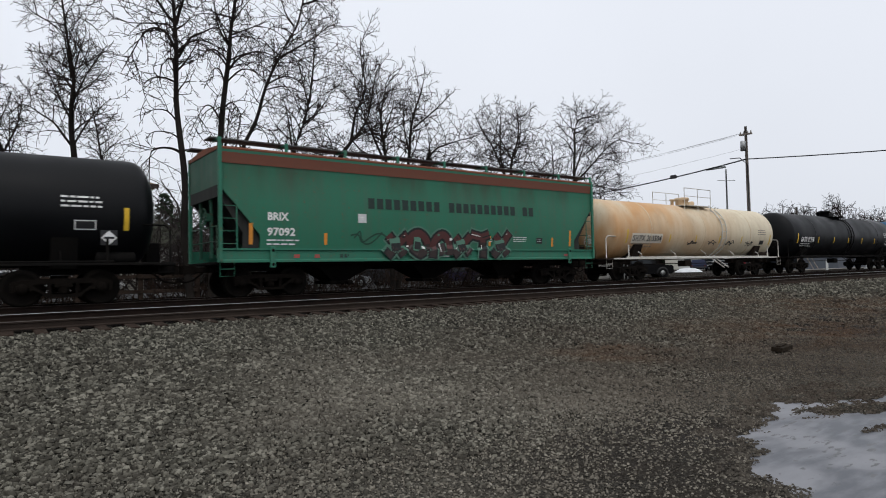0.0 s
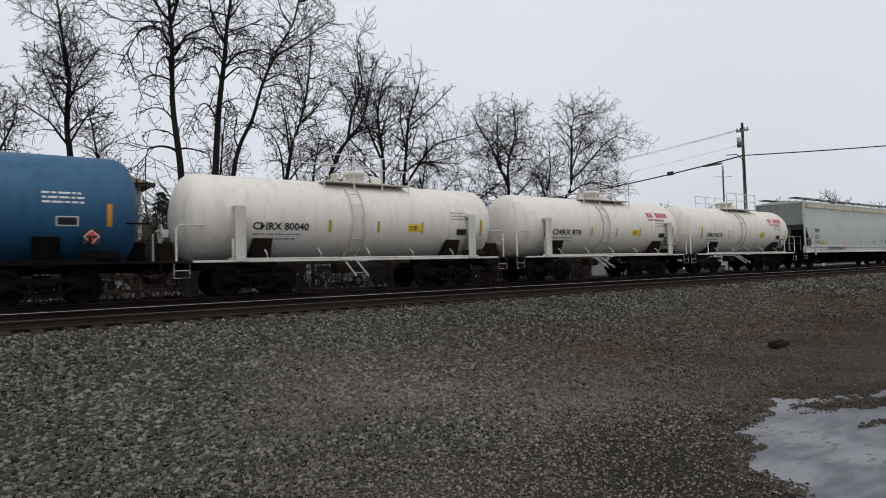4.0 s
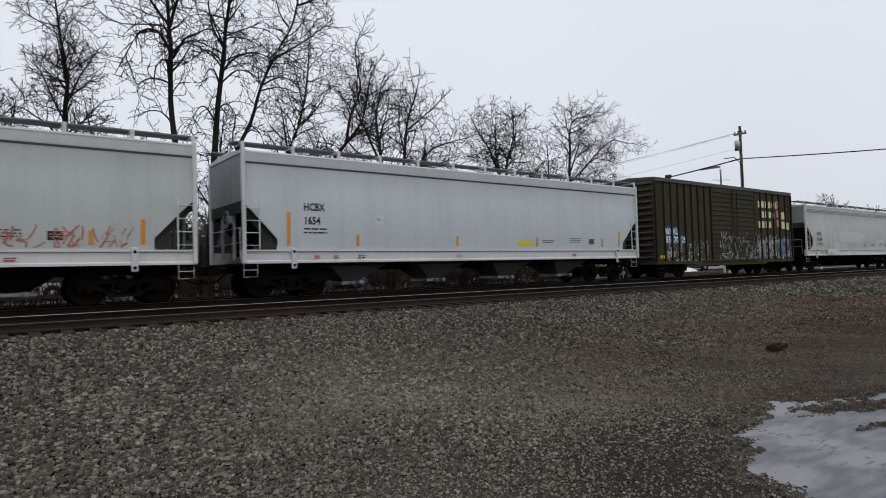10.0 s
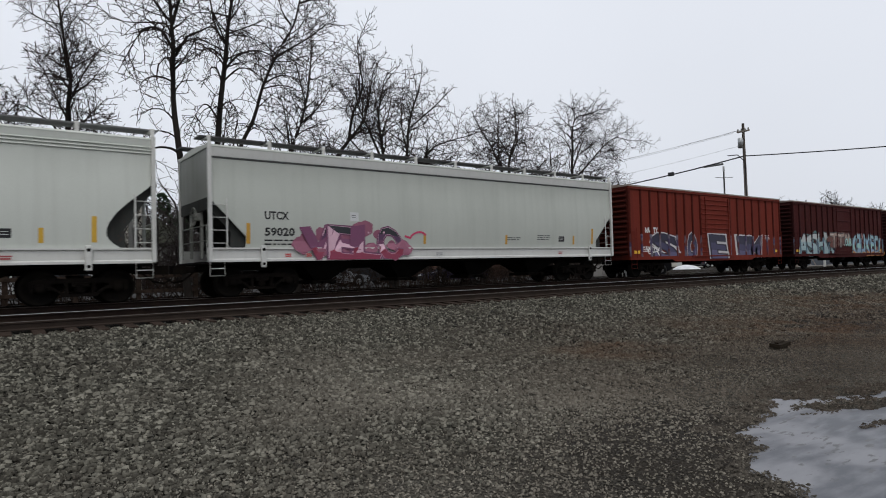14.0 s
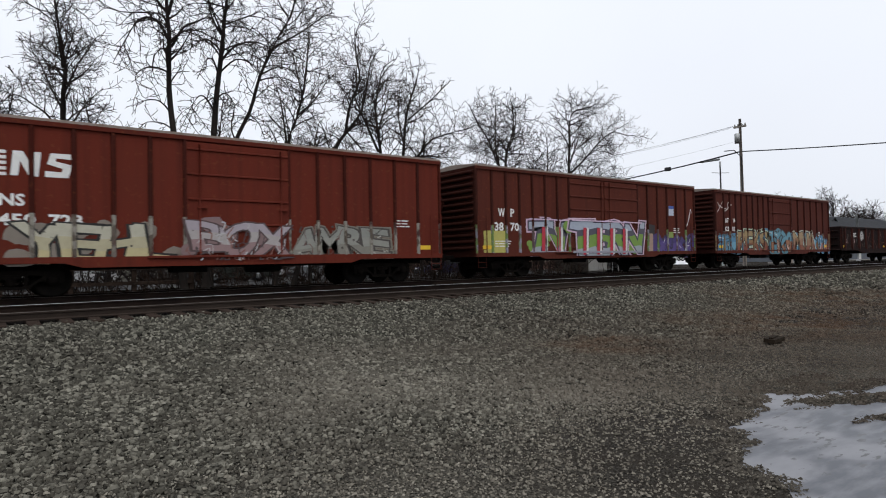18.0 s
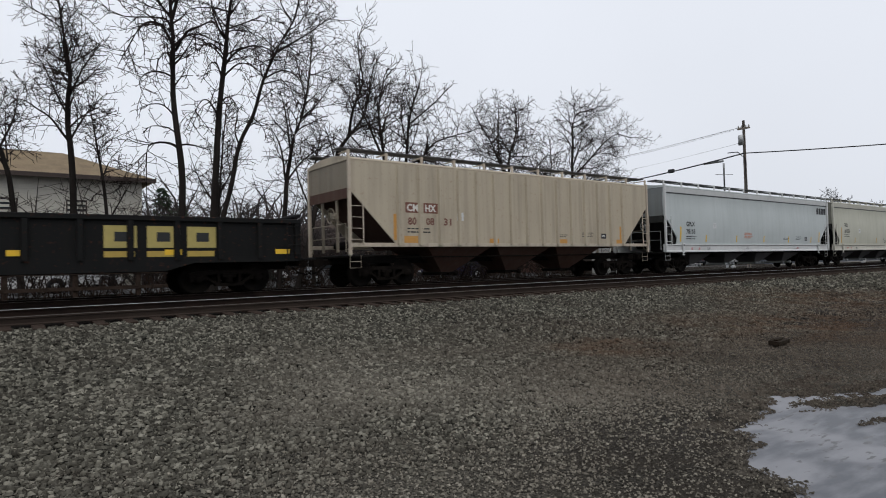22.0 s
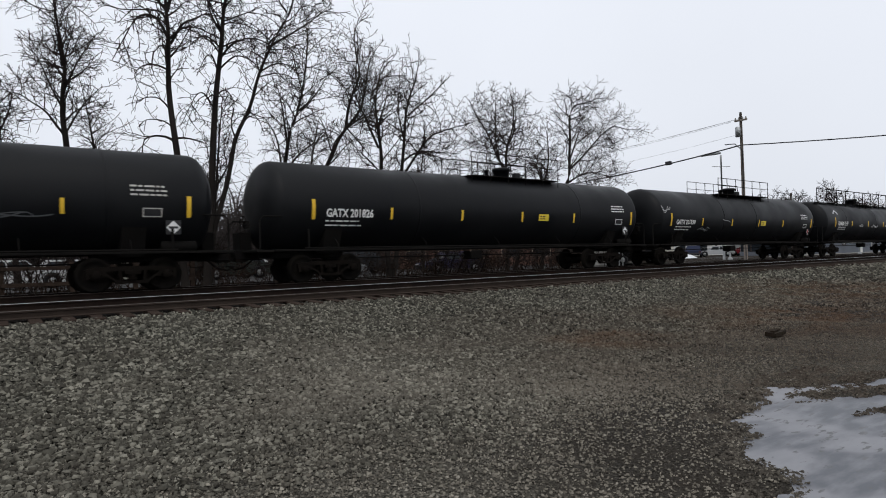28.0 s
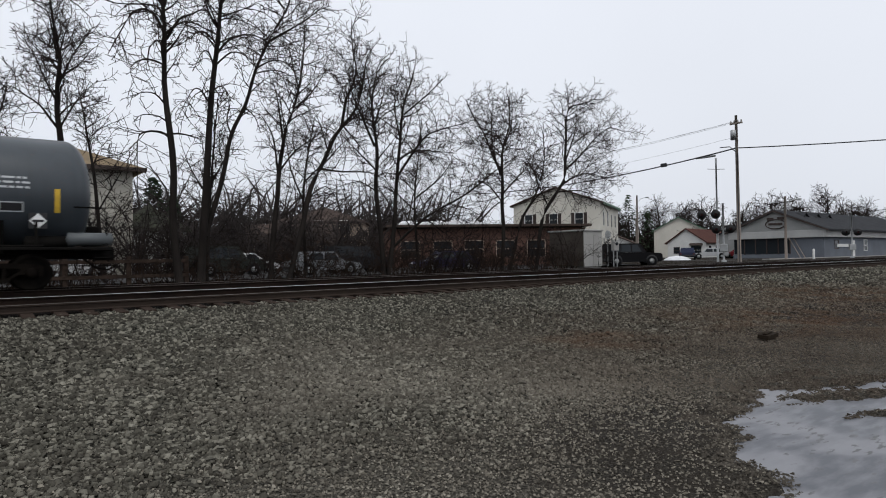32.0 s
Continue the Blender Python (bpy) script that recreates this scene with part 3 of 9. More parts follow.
def letters(text):
    """The outline of a word as vertices and faces, one unit high, from the built-in font."""
    if text not in TEXTS:
        cu = bpy.data.curves.new("word", "FONT")
        cu.body, cu.resolution_u, cu.offset = text, 2, 0.03
        ob = bpy.data.objects.new("word", cu)
        me = bpy.data.meshes.new_from_object(ob)
        v = [(p.co.x / 0.7, p.co.y / 0.7) for p in me.vertices]
        f = [list(p.vertices) for p in me.polygons]
        bpy.data.objects.remove(ob)
        bpy.data.curves.remove(cu)
        bpy.data.meshes.remove(me)
        TEXTS[text] = (v, f)
    return TEXTS[text]


def word(car, body, text, x, z, h, col, width=None):
    """A word h metres high from x on, squeezed to a width where one is given."""
    v, f = letters(text)
    k = width / (max(p[0] for p in v) * h) if width else 0.9
    s = Shape().add([(x + p * h * k, -(car["side"](z + c * h) + 0.009), z + c * h) for p, c in v], f)
    return part("lettering", s, ink(col), body)


def panel(car, body, x0, x1, z0, z1, col, name="stencil", out=0.006, rows=4, label=""):
    """A thin painted or taped rectangle that follows the side."""
    v = [(x, -(car["side"](z0 + (z1 - z0) * k / rows) + out), z0 + (z1 - z0) * k / rows) for k in range(rows + 1) for x in (x0, x1)]
    s = Shape().add(v, [(2 * k, 2 * k + 1, 2 * k + 3, 2 * k + 2) for k in range(rows)])
    return part(name, s, ink(col), body, label)


def bars(car, body, x, z, w, n, col, h=0.05, gap=0.09, seed=1, name="stencil"):
    """Lines of small print that cannot be read: broken bars."""
    r = random.Random(seed)
    s = Shape()
    for k in range(n):
        zz, xx = z - k * gap, x
        end = x + w * r.uniform(0.75, 1.0)
        while xx < end - 0.03:
            d = min(r.uniform(0.08, 0.3), end - xx)
            y = -(car["side"](zz) + 0.006)
            s.add([(xx, y, zz), (xx + d, y, zz), (xx + d, -(car["side"](zz + h) + 0.006), zz + h), (xx, -(car["side"](zz + h) + 0.006), zz + h)], [(0, 1, 2, 3)])
            xx += d + 0.04
    return tagged(part(name, s, ink(col), body), kind="stuff")


def smooth_line(pts, n=4):
    """Points along a soft curve through the given ones."""
    if len(pts) < 3:
        return pts
    out = []
    for i in range(len(pts) - 1):
        p0, p1, p2, p3 = pts[max(0, i - 1)], pts[i], pts[i + 1], pts[min(len(pts) - 1, i + 2)]
        for k in range(n):
            t = k / n
            out.append(tuple(0.5 * (2 * p1[j] + (p2[j] - p0[j]) * t + (2 * p0[j] - 5 * p1[j] + 4 * p2[j] - p3[j]) * t * t + (3 * p1[j] - p0[j] - 3 * p2[j] + p3[j]) * t ** 3) for j in (0, 1)))
    return out + [pts[-1]]


def stroke(s, car, pts, w, mi, out):
    """One ribbon of width w along (x, z) points on the side; mi is a material or a choice by height."""
    q = [pts[0]]
    for p in pts[1:]:
        if math.hypot(p[0] - q[-1][0], p[1] - q[-1][1]) > 0.004: q.append(p)
    if len(q) < 2:
        return
    dx, dz = q[0][0] - q[1][0], q[0][1] - q[1][1]
    d = math.hypot(dx, dz)
    q[0] = (q[0][0] + dx / d * w * 0.3, q[0][1] + dz / d * w * 0.3)
    v = []
    for i, (x, z) in enumerate(q):
        a, c = q[max(0, i - 1)], q[min(len(q) - 1, i + 1)]
        tx, tz = c[0] - a[0], c[1] - a[1]
        d = math.hypot(tx, tz) or 1
        nx, nz = -tz / d * w / 2, tx / d * w / 2
        z = max(z, car.get("low", 0.0) + abs(nz))
        o = out + 0.00002 * i
        v += [(x + nx, -(car["side"](z + nz) + o), z + nz), (x - nx, -(car["side"](z - nz) + o), z - nz)]
    for i in range(len(q) - 1):
        s.add(v[2 * i:2 * i + 4], [(0, 1, 3, 2)], mi(0.5 * (q[i][1] + q[i + 1][1])) if callable(mi) else mi)


# slabs, arches, cups, bolts, waves and rings on a unit square: no alphabet
FORMS = [[[(0.45, 0), (0.5, 0.5), (0.55, 1)], [(0.0, 0.95), (0.5, 0.9), (1.0, 1.0)]],
         [[(0.08, 0), (0.1, 0.7), (0.5, 1.0), (0.9, 0.7), (0.92, 0)], [(0.5, 0.15), (0.5, 0.6)]],
         [[(0.1, 1), (0.08, 0.3), (0.5, 0.02), (0.92, 0.3), (0.9, 1)], [(0.45, 0.5), (0.55, 1.0)]],
         [[(0.15, 1), (0.8, 0.72), (0.2, 0.42), (0.85, 0)]],
         [[(0.0, 0.2), (0.22, 0.9), (0.5, 0.25), (0.78, 0.95), (1.0, 0.1)]],
         [[(0.5, 0.02), (0.1, 0.3), (0.12, 0.75), (0.5, 0.98), (0.9, 0.75), (0.88, 0.3), (0.5, 0.02)], [(0.4, 0.5), (0.6, 0.52)]],
         [[(0.2, 0), (0.2, 1)], [(0.25, 0.35), (0.6, 0.6), (0.95, 1.0)], [(0.5, 0.5), (0.75, 0.3), (0.8, 0)]],
         [[(0.1, 0.05), (0.4, 0.5), (0.15, 0.95)], [(0.95, 0.95), (0.6, 0.5), (0.9, 0.02)], [(0.35, 0.5), (0.7, 0.5)]]]


def forms(r, x0, x1, z0, z1):
    lean = r.uniform(-0.12, 0.12)
    return [[(x0 + (x1 - x0) * (px + lean * (pz - 0.5) + r.uniform(-0.05, 0.05)), z0 + (z1 - z0) * (pz + r.uniform(-0.04, 0.04))) for px, pz in line] for line in r.choice(FORMS)]


def graffiti(car, body, x0, x1, z0, z1, n, fills, edge=BLACK, back=None, halo=None, seed=1, fat=0.34, name="graffiti", specks=None):
    """Fat sprayed forms that spell nothing: cloud, halo, outline, fill fading downwards, highlights, in thin layers."""
    r = random.Random(seed)
    cols = [back or edge, halo or edge, edge, WHITE, specks or edge] + list(fills)
    s = Shape()
    depth = [0.006]

    def lay(line, w, mi):
        depth[0] += 0.0003
        stroke(s, car, smooth_line(line), w, mi, depth[0])

    def blob(cx, cz, rad, mi):
        depth[0] += 0.0002
        v = []
        for a in range(11):
            q = rad * r.uniform(0.75, 1.2)
            x, z = cx + 1.3 * q * math.cos(a * 0.571), max(z0 - 0.03, min(z1 + 0.2, cz + q * math.sin(a * 0.571)))
            v.append((x, -(car["side"](z) + depth[0]), z))
        s.add(v, [tuple(range(11))], mi)
    if back:
        for k in range(int(3.4 * (x1 - x0)) + 5):
            blob(r.uniform(x0 - 0.25, x1 + 0.25), r.uniform(z0 + 0.05, z1 - 0.05), r.uniform(0.16, 0.4), 0)
    w = (x1 - x0) / n
    letters_ = []
    for k in range(n):
        zl, zh = z0 + r.uniform(0.02, 0.12) * (z1 - z0), z1 - r.uniform(0, 0.16) * (z1 - z0)
        letters_.append(forms(r, x0 + w * (k + 0.06), x0 + w * (k + 0.94), zl, zh))
    t = fat * min(w, 0.8 * (z1 - z0))
    if halo:
        for f in letters_:
            for q in f: lay(q, t * 2.05, 1)
    for f in letters_:
        for q in f: lay(q, t * 1.58, 2)
    for k, f in enumerate(letters_):
        j = r.uniform(-0.15, 0.15)

        def shade(z):
            return 5 + max(0, min(len(fills) - 1, int(len(fills) * ((z1 - z) / (z1 - z0) + j))))
        for q in f:
            lay(q, t, shade)
            if r.random() < 0.7: lay([(p[0] - t * 0.26, p[1] + t * 0.1) for p in q[:2]], t * 0.12, 3)
            if r.random() < 0.6: lay([(p[0] + t * 0.2, p[1] - t * 0.1) for p in q[-2:]], t * 0.16, 2)
    for k in range(int(2.2 * (x1 - x0))):
        blob(r.uniform(x0, x1), r.uniform(z0, z1), r.uniform(0.015, 0.055), r.choice((1, 3, 4)))
    return tagged(part(name, s, [ink(c) for c in cols], body), "fat sprayed forms in several colours", kind="stuff")


GLYPHS = {}


def glyph(ch, fat, cuts):
    """One letter from the built-in font, swollen by fat and cut into level bands; its plain form fills the unit square."""
    key = (ch, fat, cuts)
    if key not in GLYPHS:
        cu = bpy.data.curves.new("letter", "FONT")
        cu.body, cu.resolution_u, cu.offset = ch, 3, fat
        ob = bpy.data.objects.new("letter", cu)
        me = bpy.data.meshes.new_from_object(ob)
        bm = bmesh.new()
        bm.from_mesh(me)
        for k in range(1, cuts):
            bmesh.ops.bisect_plane(bm, geom=bm.verts[:] + bm.edges[:] + bm.faces[:], plane_co=(0, 0.7 * k / cuts, 0), plane_no=(0, 1, 0))
        bm.verts.index_update()
        v, f = [(p.co.x, p.co.y / 0.7) for p in bm.verts], [[q.index for q in p.verts] for p in bm.faces]
        bm.free()
        bpy.data.objects.remove(ob)
        bpy.data.curves.remove(cu)
        bpy.data.meshes.remove(me)
        GLYPHS[key] = (v, f)
    return GLYPHS[key]


def sprayed(car, body, text, x0, x1, z0, z1, fills, edge=BLACK, halo=None, line=None, back=None, seed=1, lap=0.06, jump=0.06, name="graffiti"):
    """Fat sprayed letters: cloud, halo, outline, a thin light line, and a fill that changes downwards in bands."""
    r = random.Random(seed)
    s = Shape()
    cols = [back or edge, halo or edge, edge, line or edge] + list(fills)
    n = len(text)
    w = (x1 - x0) / n
    if back:
        for k in range(int(3.2 * (x1 - x0)) + 4):
            cx, cz, q = r.uniform(x0 - 0.3, x1 + 0.3), r.uniform(z0 + 0.1, z1 + 0.05), r.uniform(0.12, 0.3)
            ring = [(cx + 1.3 * q * r.uniform(0.8, 1.15) * math.cos(a * 0.524), max(z0 - 0.05, cz + q * r.uniform(0.8, 1.15) * math.sin(a * 0.524))) for a in range(12)]
            s.add([(x, -(car["side"](z) + 0.005 + 0.0001 * k), z) for x, z in ring], [tuple(range(12))], 0)
    spec = [[r.uniform(-0.14, 0.14), r.uniform(0, 6.28), z0 + jump * (z1 - z0) * r.random(), z1 - jump * (z1 - z0) * r.random(), r.uniform(-0.04, 0.04)] for _ in text]
    layers = ([(0.10, 1, 1)] if halo else []) + [(0.068, 2, 1)] + ([(0.040, 3, 1)] if line else []) + [(0.032, 4, len(fills))]
    depth = 0.010
    for fat, mi, cuts in layers:
        for k, ch in enumerate(text):
            depth += 0.0004
            lean, ph, za, zb, dx = spec[k]
            plain_v = glyph(ch, 0.0, 1)[0]
            u0, u1 = min(p[0] for p in plain_v), max(p[0] for p in plain_v)
            v, f = glyph(ch, fat, cuts)
            out = []
            for px, pz in v:
                u = (px - u0) / (u1 - u0)
                x = x0 + w * (k - 0.5 * lap + dx) + w * (1 + lap) * (u + lean * (pz - 0.5) + 0.07 * math.sin(3.3 * pz + ph))
                z = max(car.get("low", 0.0), za + (zb - za) * (pz + 0.05 * math.sin(4.0 * u + ph)))
                out.append((x, -(car["side"](z) + depth), z))
            for q in f:
                h_ = sum(v[i][1] for i in q) / len(q)
                s.add([out[i] for i in q], [tuple(range(len(q)))], mi + (len(fills) - 1 - max(0, min(len(fills) - 1, int(h_ * len(fills)))) if cuts > 1 else 0))
    for k in range(int(1.5 * (x1 - x0))):      # flecks of the line's colour
        x, z, q = r.uniform(x0, x1), r.uniform(z0 + 0.1, z1 - 0.1), r.uniform(0.015, 0.05)
        s.add([(x + q * math.cos(a * 1.257), -(car["side"](z) + depth + 0.002), z + q * math.sin(a * 1.257)) for a in range(5)], [tuple(range(5))], 3)
    return tagged(part(name, s, [ink(c) for c in cols], body), "fat sprayed letters in several colours", kind="stuff")


def tag(car, body, x0, x1, z0, z1, n, col, seed=1, w=0.035):
    """A quick looping scrawl in thin lines."""
    r = random.Random(seed)
    s = Shape()
    zm, am = 0.5 * (z0 + z1), 0.5 * (z1 - z0)
    for run in range(1 + n // 4):
        a, c = r.uniform(0, 0.12), r.uniform(0.85, 1.0)
        p1, p2, f1, f2 = r.uniform(0, 6), r.uniform(0, 6), r.uniform(3.6, 5.4) * n / 2.2, r.uniform(1.5, 2.5) * n / 2.2
        d = (x1 - x0) / max(n, 1)
        m_ = 14 * n
        pts = []
        for k in range(m_ + 1):
            u = k / m_
            pts.append((x0 + (x1 - x0) * (a + (c - a) * u) + 0.35 * d * math.sin(f1 * u + p2 + 1.2), zm + am * (0.62 * math.sin(f1 * u + p1) + 0.33 * math.sin(f2 * u * 2.7 + p2)) * (0.9 - 0.25 * run)))
        stroke(s, car, pts, w * r.uniform(0.8, 1.1), 0, 0.010 + 0.002 * run)
    return part("graffiti_tag", s, ink(col), body, "thin scrawled tag")


def scratches(car, body, x0, x1, z0, z1, n, cols, seed=1, w=0.03):
    """Many short worn strokes of old spray paint, past reading."""
    r = random.Random(seed)
    s = Shape()
    for k in range(n):
        x, z = r.uniform(x0, x1), z0 + (z1 - z0) * r.random() ** 1.3
        a, q = r.choice((r.gauss(1.5, 0.3), r.uniform(0, 3.1))), r.uniform(0.1, 0.42)
        dx, dz, b = q * math.cos(a), q * math.sin(a), r.uniform(-0.12, 0.12)
        pts = [(px, min(z1 + 0.1, max(z0, pz))) for px, pz in ((x - dx / 2, z - dz / 2), (x + b, z + b), (x + dx / 2, z + dz / 2))]
        stroke(s, car, smooth_line(pts), w * r.uniform(0.5, 1.6), r.randrange(len(cols)), 0.007 + 0.0001 * k)
    return tagged(part("old_spray_paint", s, [ink(c) for c in cols], body), "worn strokes of old spray paint", kind="stuff")


# ---- running gear shared by all wagons ----
def wheelset_shape():
    s = Shape()
    for sg in (-1, 1):
        prof = [(0.69, 0.06), (0.69, 0.12), (0.705, 0.16), (0.715, 0.30), (0.685, 0.36), (0.665, 0.49), (0.69, 0.492), (0.71, 0.462), (0.80, 0.455), (0.81, 0.44), (0.81, 0.38),
                (0.775, 0.35), (0.765, 0.2), (0.80, 0.13), (0.82, 0.12), (0.82, 0.0)]
        s.lathe([(sg * d, q) for d, q in prof], 16)
        s.lathe([(sg * 0.82, 0.075), (sg * 1.03, 0.075), (sg * 1.05, 0.06), (sg * 1.05, 0.0)], 14)
        for k in range(3):
            a = k * 2.094
            s.box(0.05 * math.cos(a) - 0.012, 0.05 * math.cos(a) + 0.012, sg * 1.05, sg * 1.066, 0.05 * math.sin(a) - 0.012, 0.05 * math.sin(a) + 0.012, 0.003)
    s.lathe([(-0.69, 0.085), (-0.3, 0.075), (0.3, 0.075), (0.69, 0.085)], 14)
    return s


def side_frame_shape():
    """A cast truck side: arched top bar, dipped bottom bar, two window openings, pedestals over the bearings."""
    s = Shape()
    y0, y1 = -0.075, 0.075
    s.prism([(-1.15, 0.62), (-0.95, 0.66), (-0.45, 0.70), (0.45, 0.70), (0.95, 0.66), (1.15, 0.62), (1.15, 0.53), (0.9, 0.54), (0.42, 0.575), (-0.42, 0.575), (-0.9, 0.54), (-1.15, 0.53)], "y", y0, y1)
    s.prism([(-0.40, 0.22), (0.40, 0.22), (0.46, 0.30), (-0.46, 0.30)], "y", y0, y1)
    for g in (-1, 1):
        s.prism([(g * 0.34, 0.30), (g * 0.44, 0.30), (g * 0.86, 0.56), (g * 0.72, 0.56)][::g], "y", y0, y1)
        s.prism([(g * 0.26, 0.30), (g * 0.34, 0.30), (g * 0.36, 0.60), (g * 0.28, 0.60)][::g], "y", y0, y1)
        s.prism([(g * 1.04, 0.36), (g * 1.12, 0.36), (g * 1.14, 0.6), (g * 1.04, 0.6)][::g], "y", y0, y1)
        s.prism([(g * 0.66, 0.40), (g * 0.74, 0.40), (g * 0.74, 0.6), (g * 0.66, 0.6)][::g], "y", y0, y1)
        s.lathe([(-0.09, 0.0), (-0.09, 0.13), (0.075, 0.14), (0.075, 0.0)], 16, "y", (g * 0.889, 0, 0.457))
    return s


def spring_shape():
    s = Shape()
    prof = []
    for j in range(4):
        prof += [(0.058 * j, 0.10), (0.058 * j + 0.03, 0.15)]
    s.lathe(prof + [(0.232, 0.10)], 12, "z", (0, 0, 0.31))
    return s


def bolster_shape():
    s = Shape()
    s.prism([(-1.1, 0.48), (-0.7, 0.40), (0.7, 0.40), (1.1, 0.48), (1.1, 0.58), (0.4, 0.70), (-0.4, 0.70), (-1.1, 0.58)], "x", -0.2, 0.2)
    s.lathe([(0.7, 0.22), (0.78, 0.22), (0.78, 0.0)], 16, "z")
    for g in (-1, 1):
        s.box(g * 0.35, g * 0.42, -0.9, 0.9, 0.36, 0.5, 0.01)
        for y in (-0.74, 0.74):
            s.box(g * 0.38, g * 0.46, y - 0.06, y + 0.06, 0.28, 0.6, 0.02)
    return s


WHEELS = []     # (wheelset, x in its wagon, wagon)


def bogie(car, x):
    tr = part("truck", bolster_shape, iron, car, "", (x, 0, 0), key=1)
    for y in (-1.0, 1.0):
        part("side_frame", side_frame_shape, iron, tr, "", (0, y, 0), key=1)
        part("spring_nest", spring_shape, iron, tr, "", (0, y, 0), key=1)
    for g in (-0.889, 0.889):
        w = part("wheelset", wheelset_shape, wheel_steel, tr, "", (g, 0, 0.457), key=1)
        WHEELS.append((w, x + g, car, g))
    return tr


def coupler_shape():
    s = Shape()
    s.box(0, 0.62, -0.09, 0.09, 0.78, 0.95, 0.02)
    s.prism([(0.55, -0.14), (0.8, -0.2), (0.98, -0.12), (0.98, 0.0), (0.84, 0.03), (0.84, 0.12), (0.98, 0.16), (0.95, 0.24), (0.7, 0.22), (0.55, 0.14)], "z", 0.74, 1.0)
    s.lathe([(0.70, 0.03), (1.04, 0.03)], 8, "z", (0.88, 0.1, 0))
    s.tube([(0.2, -0.34, 0.8), (0.5, -0.36, 0.55), (0.8, -0.34, 0.48), (1.0, -0.33, 0.6)], 0.028, 8)
    s.tube([(0.45, 0.0, 0.8), (0.45, -0.5, 0.72), (0.4, -1.15, 0.75)], 0.016, 6)
    return s


def couplers(car, half, reach):
    """Half is where the car's end sill stands; reach is the middle of the gap."""
    for g in (-1, 1):
        k = (reach - half) / 0.98
        part("coupler", coupler_shape, iron, car, "", Matrix.Translation((g * (half if k >= 1 else reach - 0.98), 0, 0)) @ pose(0, 0, 0, 0, 0, 0 if g > 0 else 180), key=1)


def ladder_shape(w, h, n, stile=0.02):
    def make():
        s = Shape()
        for x in (0, w):
            s.box(x - stile, x + stile, -0.015, 0.015, 0, h, 0.006)
        for k in range(n):
            z = h * (k + 0.5) / n
            s.tube([(0, -0.01, z), (w, -0.01, z)], 0.012, 6)
        return s
    return make


def stirrup_shape(w=0.42, d=0.42):
    def make():
        s = Shape()
        s.tube([(0, 0, 0), (0, 0, -d), (w, 0, -d), (w, 0, 0)], 0.016, 6)
        s.tube([(0, 0, -d * 0.5), (w, 0, -d * 0.5)], 0.014, 6)
        return s
    return make


def brake_wheel_shape():
    s = Shape()
    for k in range(16):
        a, c = k * 0.3927, (k + 1) * 0.3927
        s.tube([(0, 0.27 * math.cos(a), 0.27 * math.sin(a)), (0, 0.27 * math.cos(c), 0.27 * math.sin(c))], 0.018, 6)
    for k in range(4):
        a = k * 1.5708
        s.tube([(0.03, 0, 0), (0, 0.27 * math.cos(a), 0.27 * math.sin(a))], 0.014, 6)
    s.box(0.02, 0.2, -0.1, 0.1, -0.12, 0.12, 0.02)
    return s


TRAIN = []      # (wagon, place of its middle along the train)


def wagon(name, a, b, label, category):
    c = thing(name, pose(0.5 * (a + b), YC, RT), label, category, "wagons of the freight train")
    TRAIN.append((c, 0.5 * (a + b)))
    return c


board_grey = surface("weathered_grey_grating", (0.16, 0.165, 0.165), (0.10, 0.10, 0.10), 3, 0.6, 0.3, 40, 0.4)
slope_grey = paint("dull_olive_grey_shaded_end_paint", (0.040, 0.042, 0.039), 0.5, 0.15, 0.7, (0.014, 0.013, 0.012), 0.08)
seam_shade = plain("seam_shadow_colour", (0.05, 0.05, 0.05))


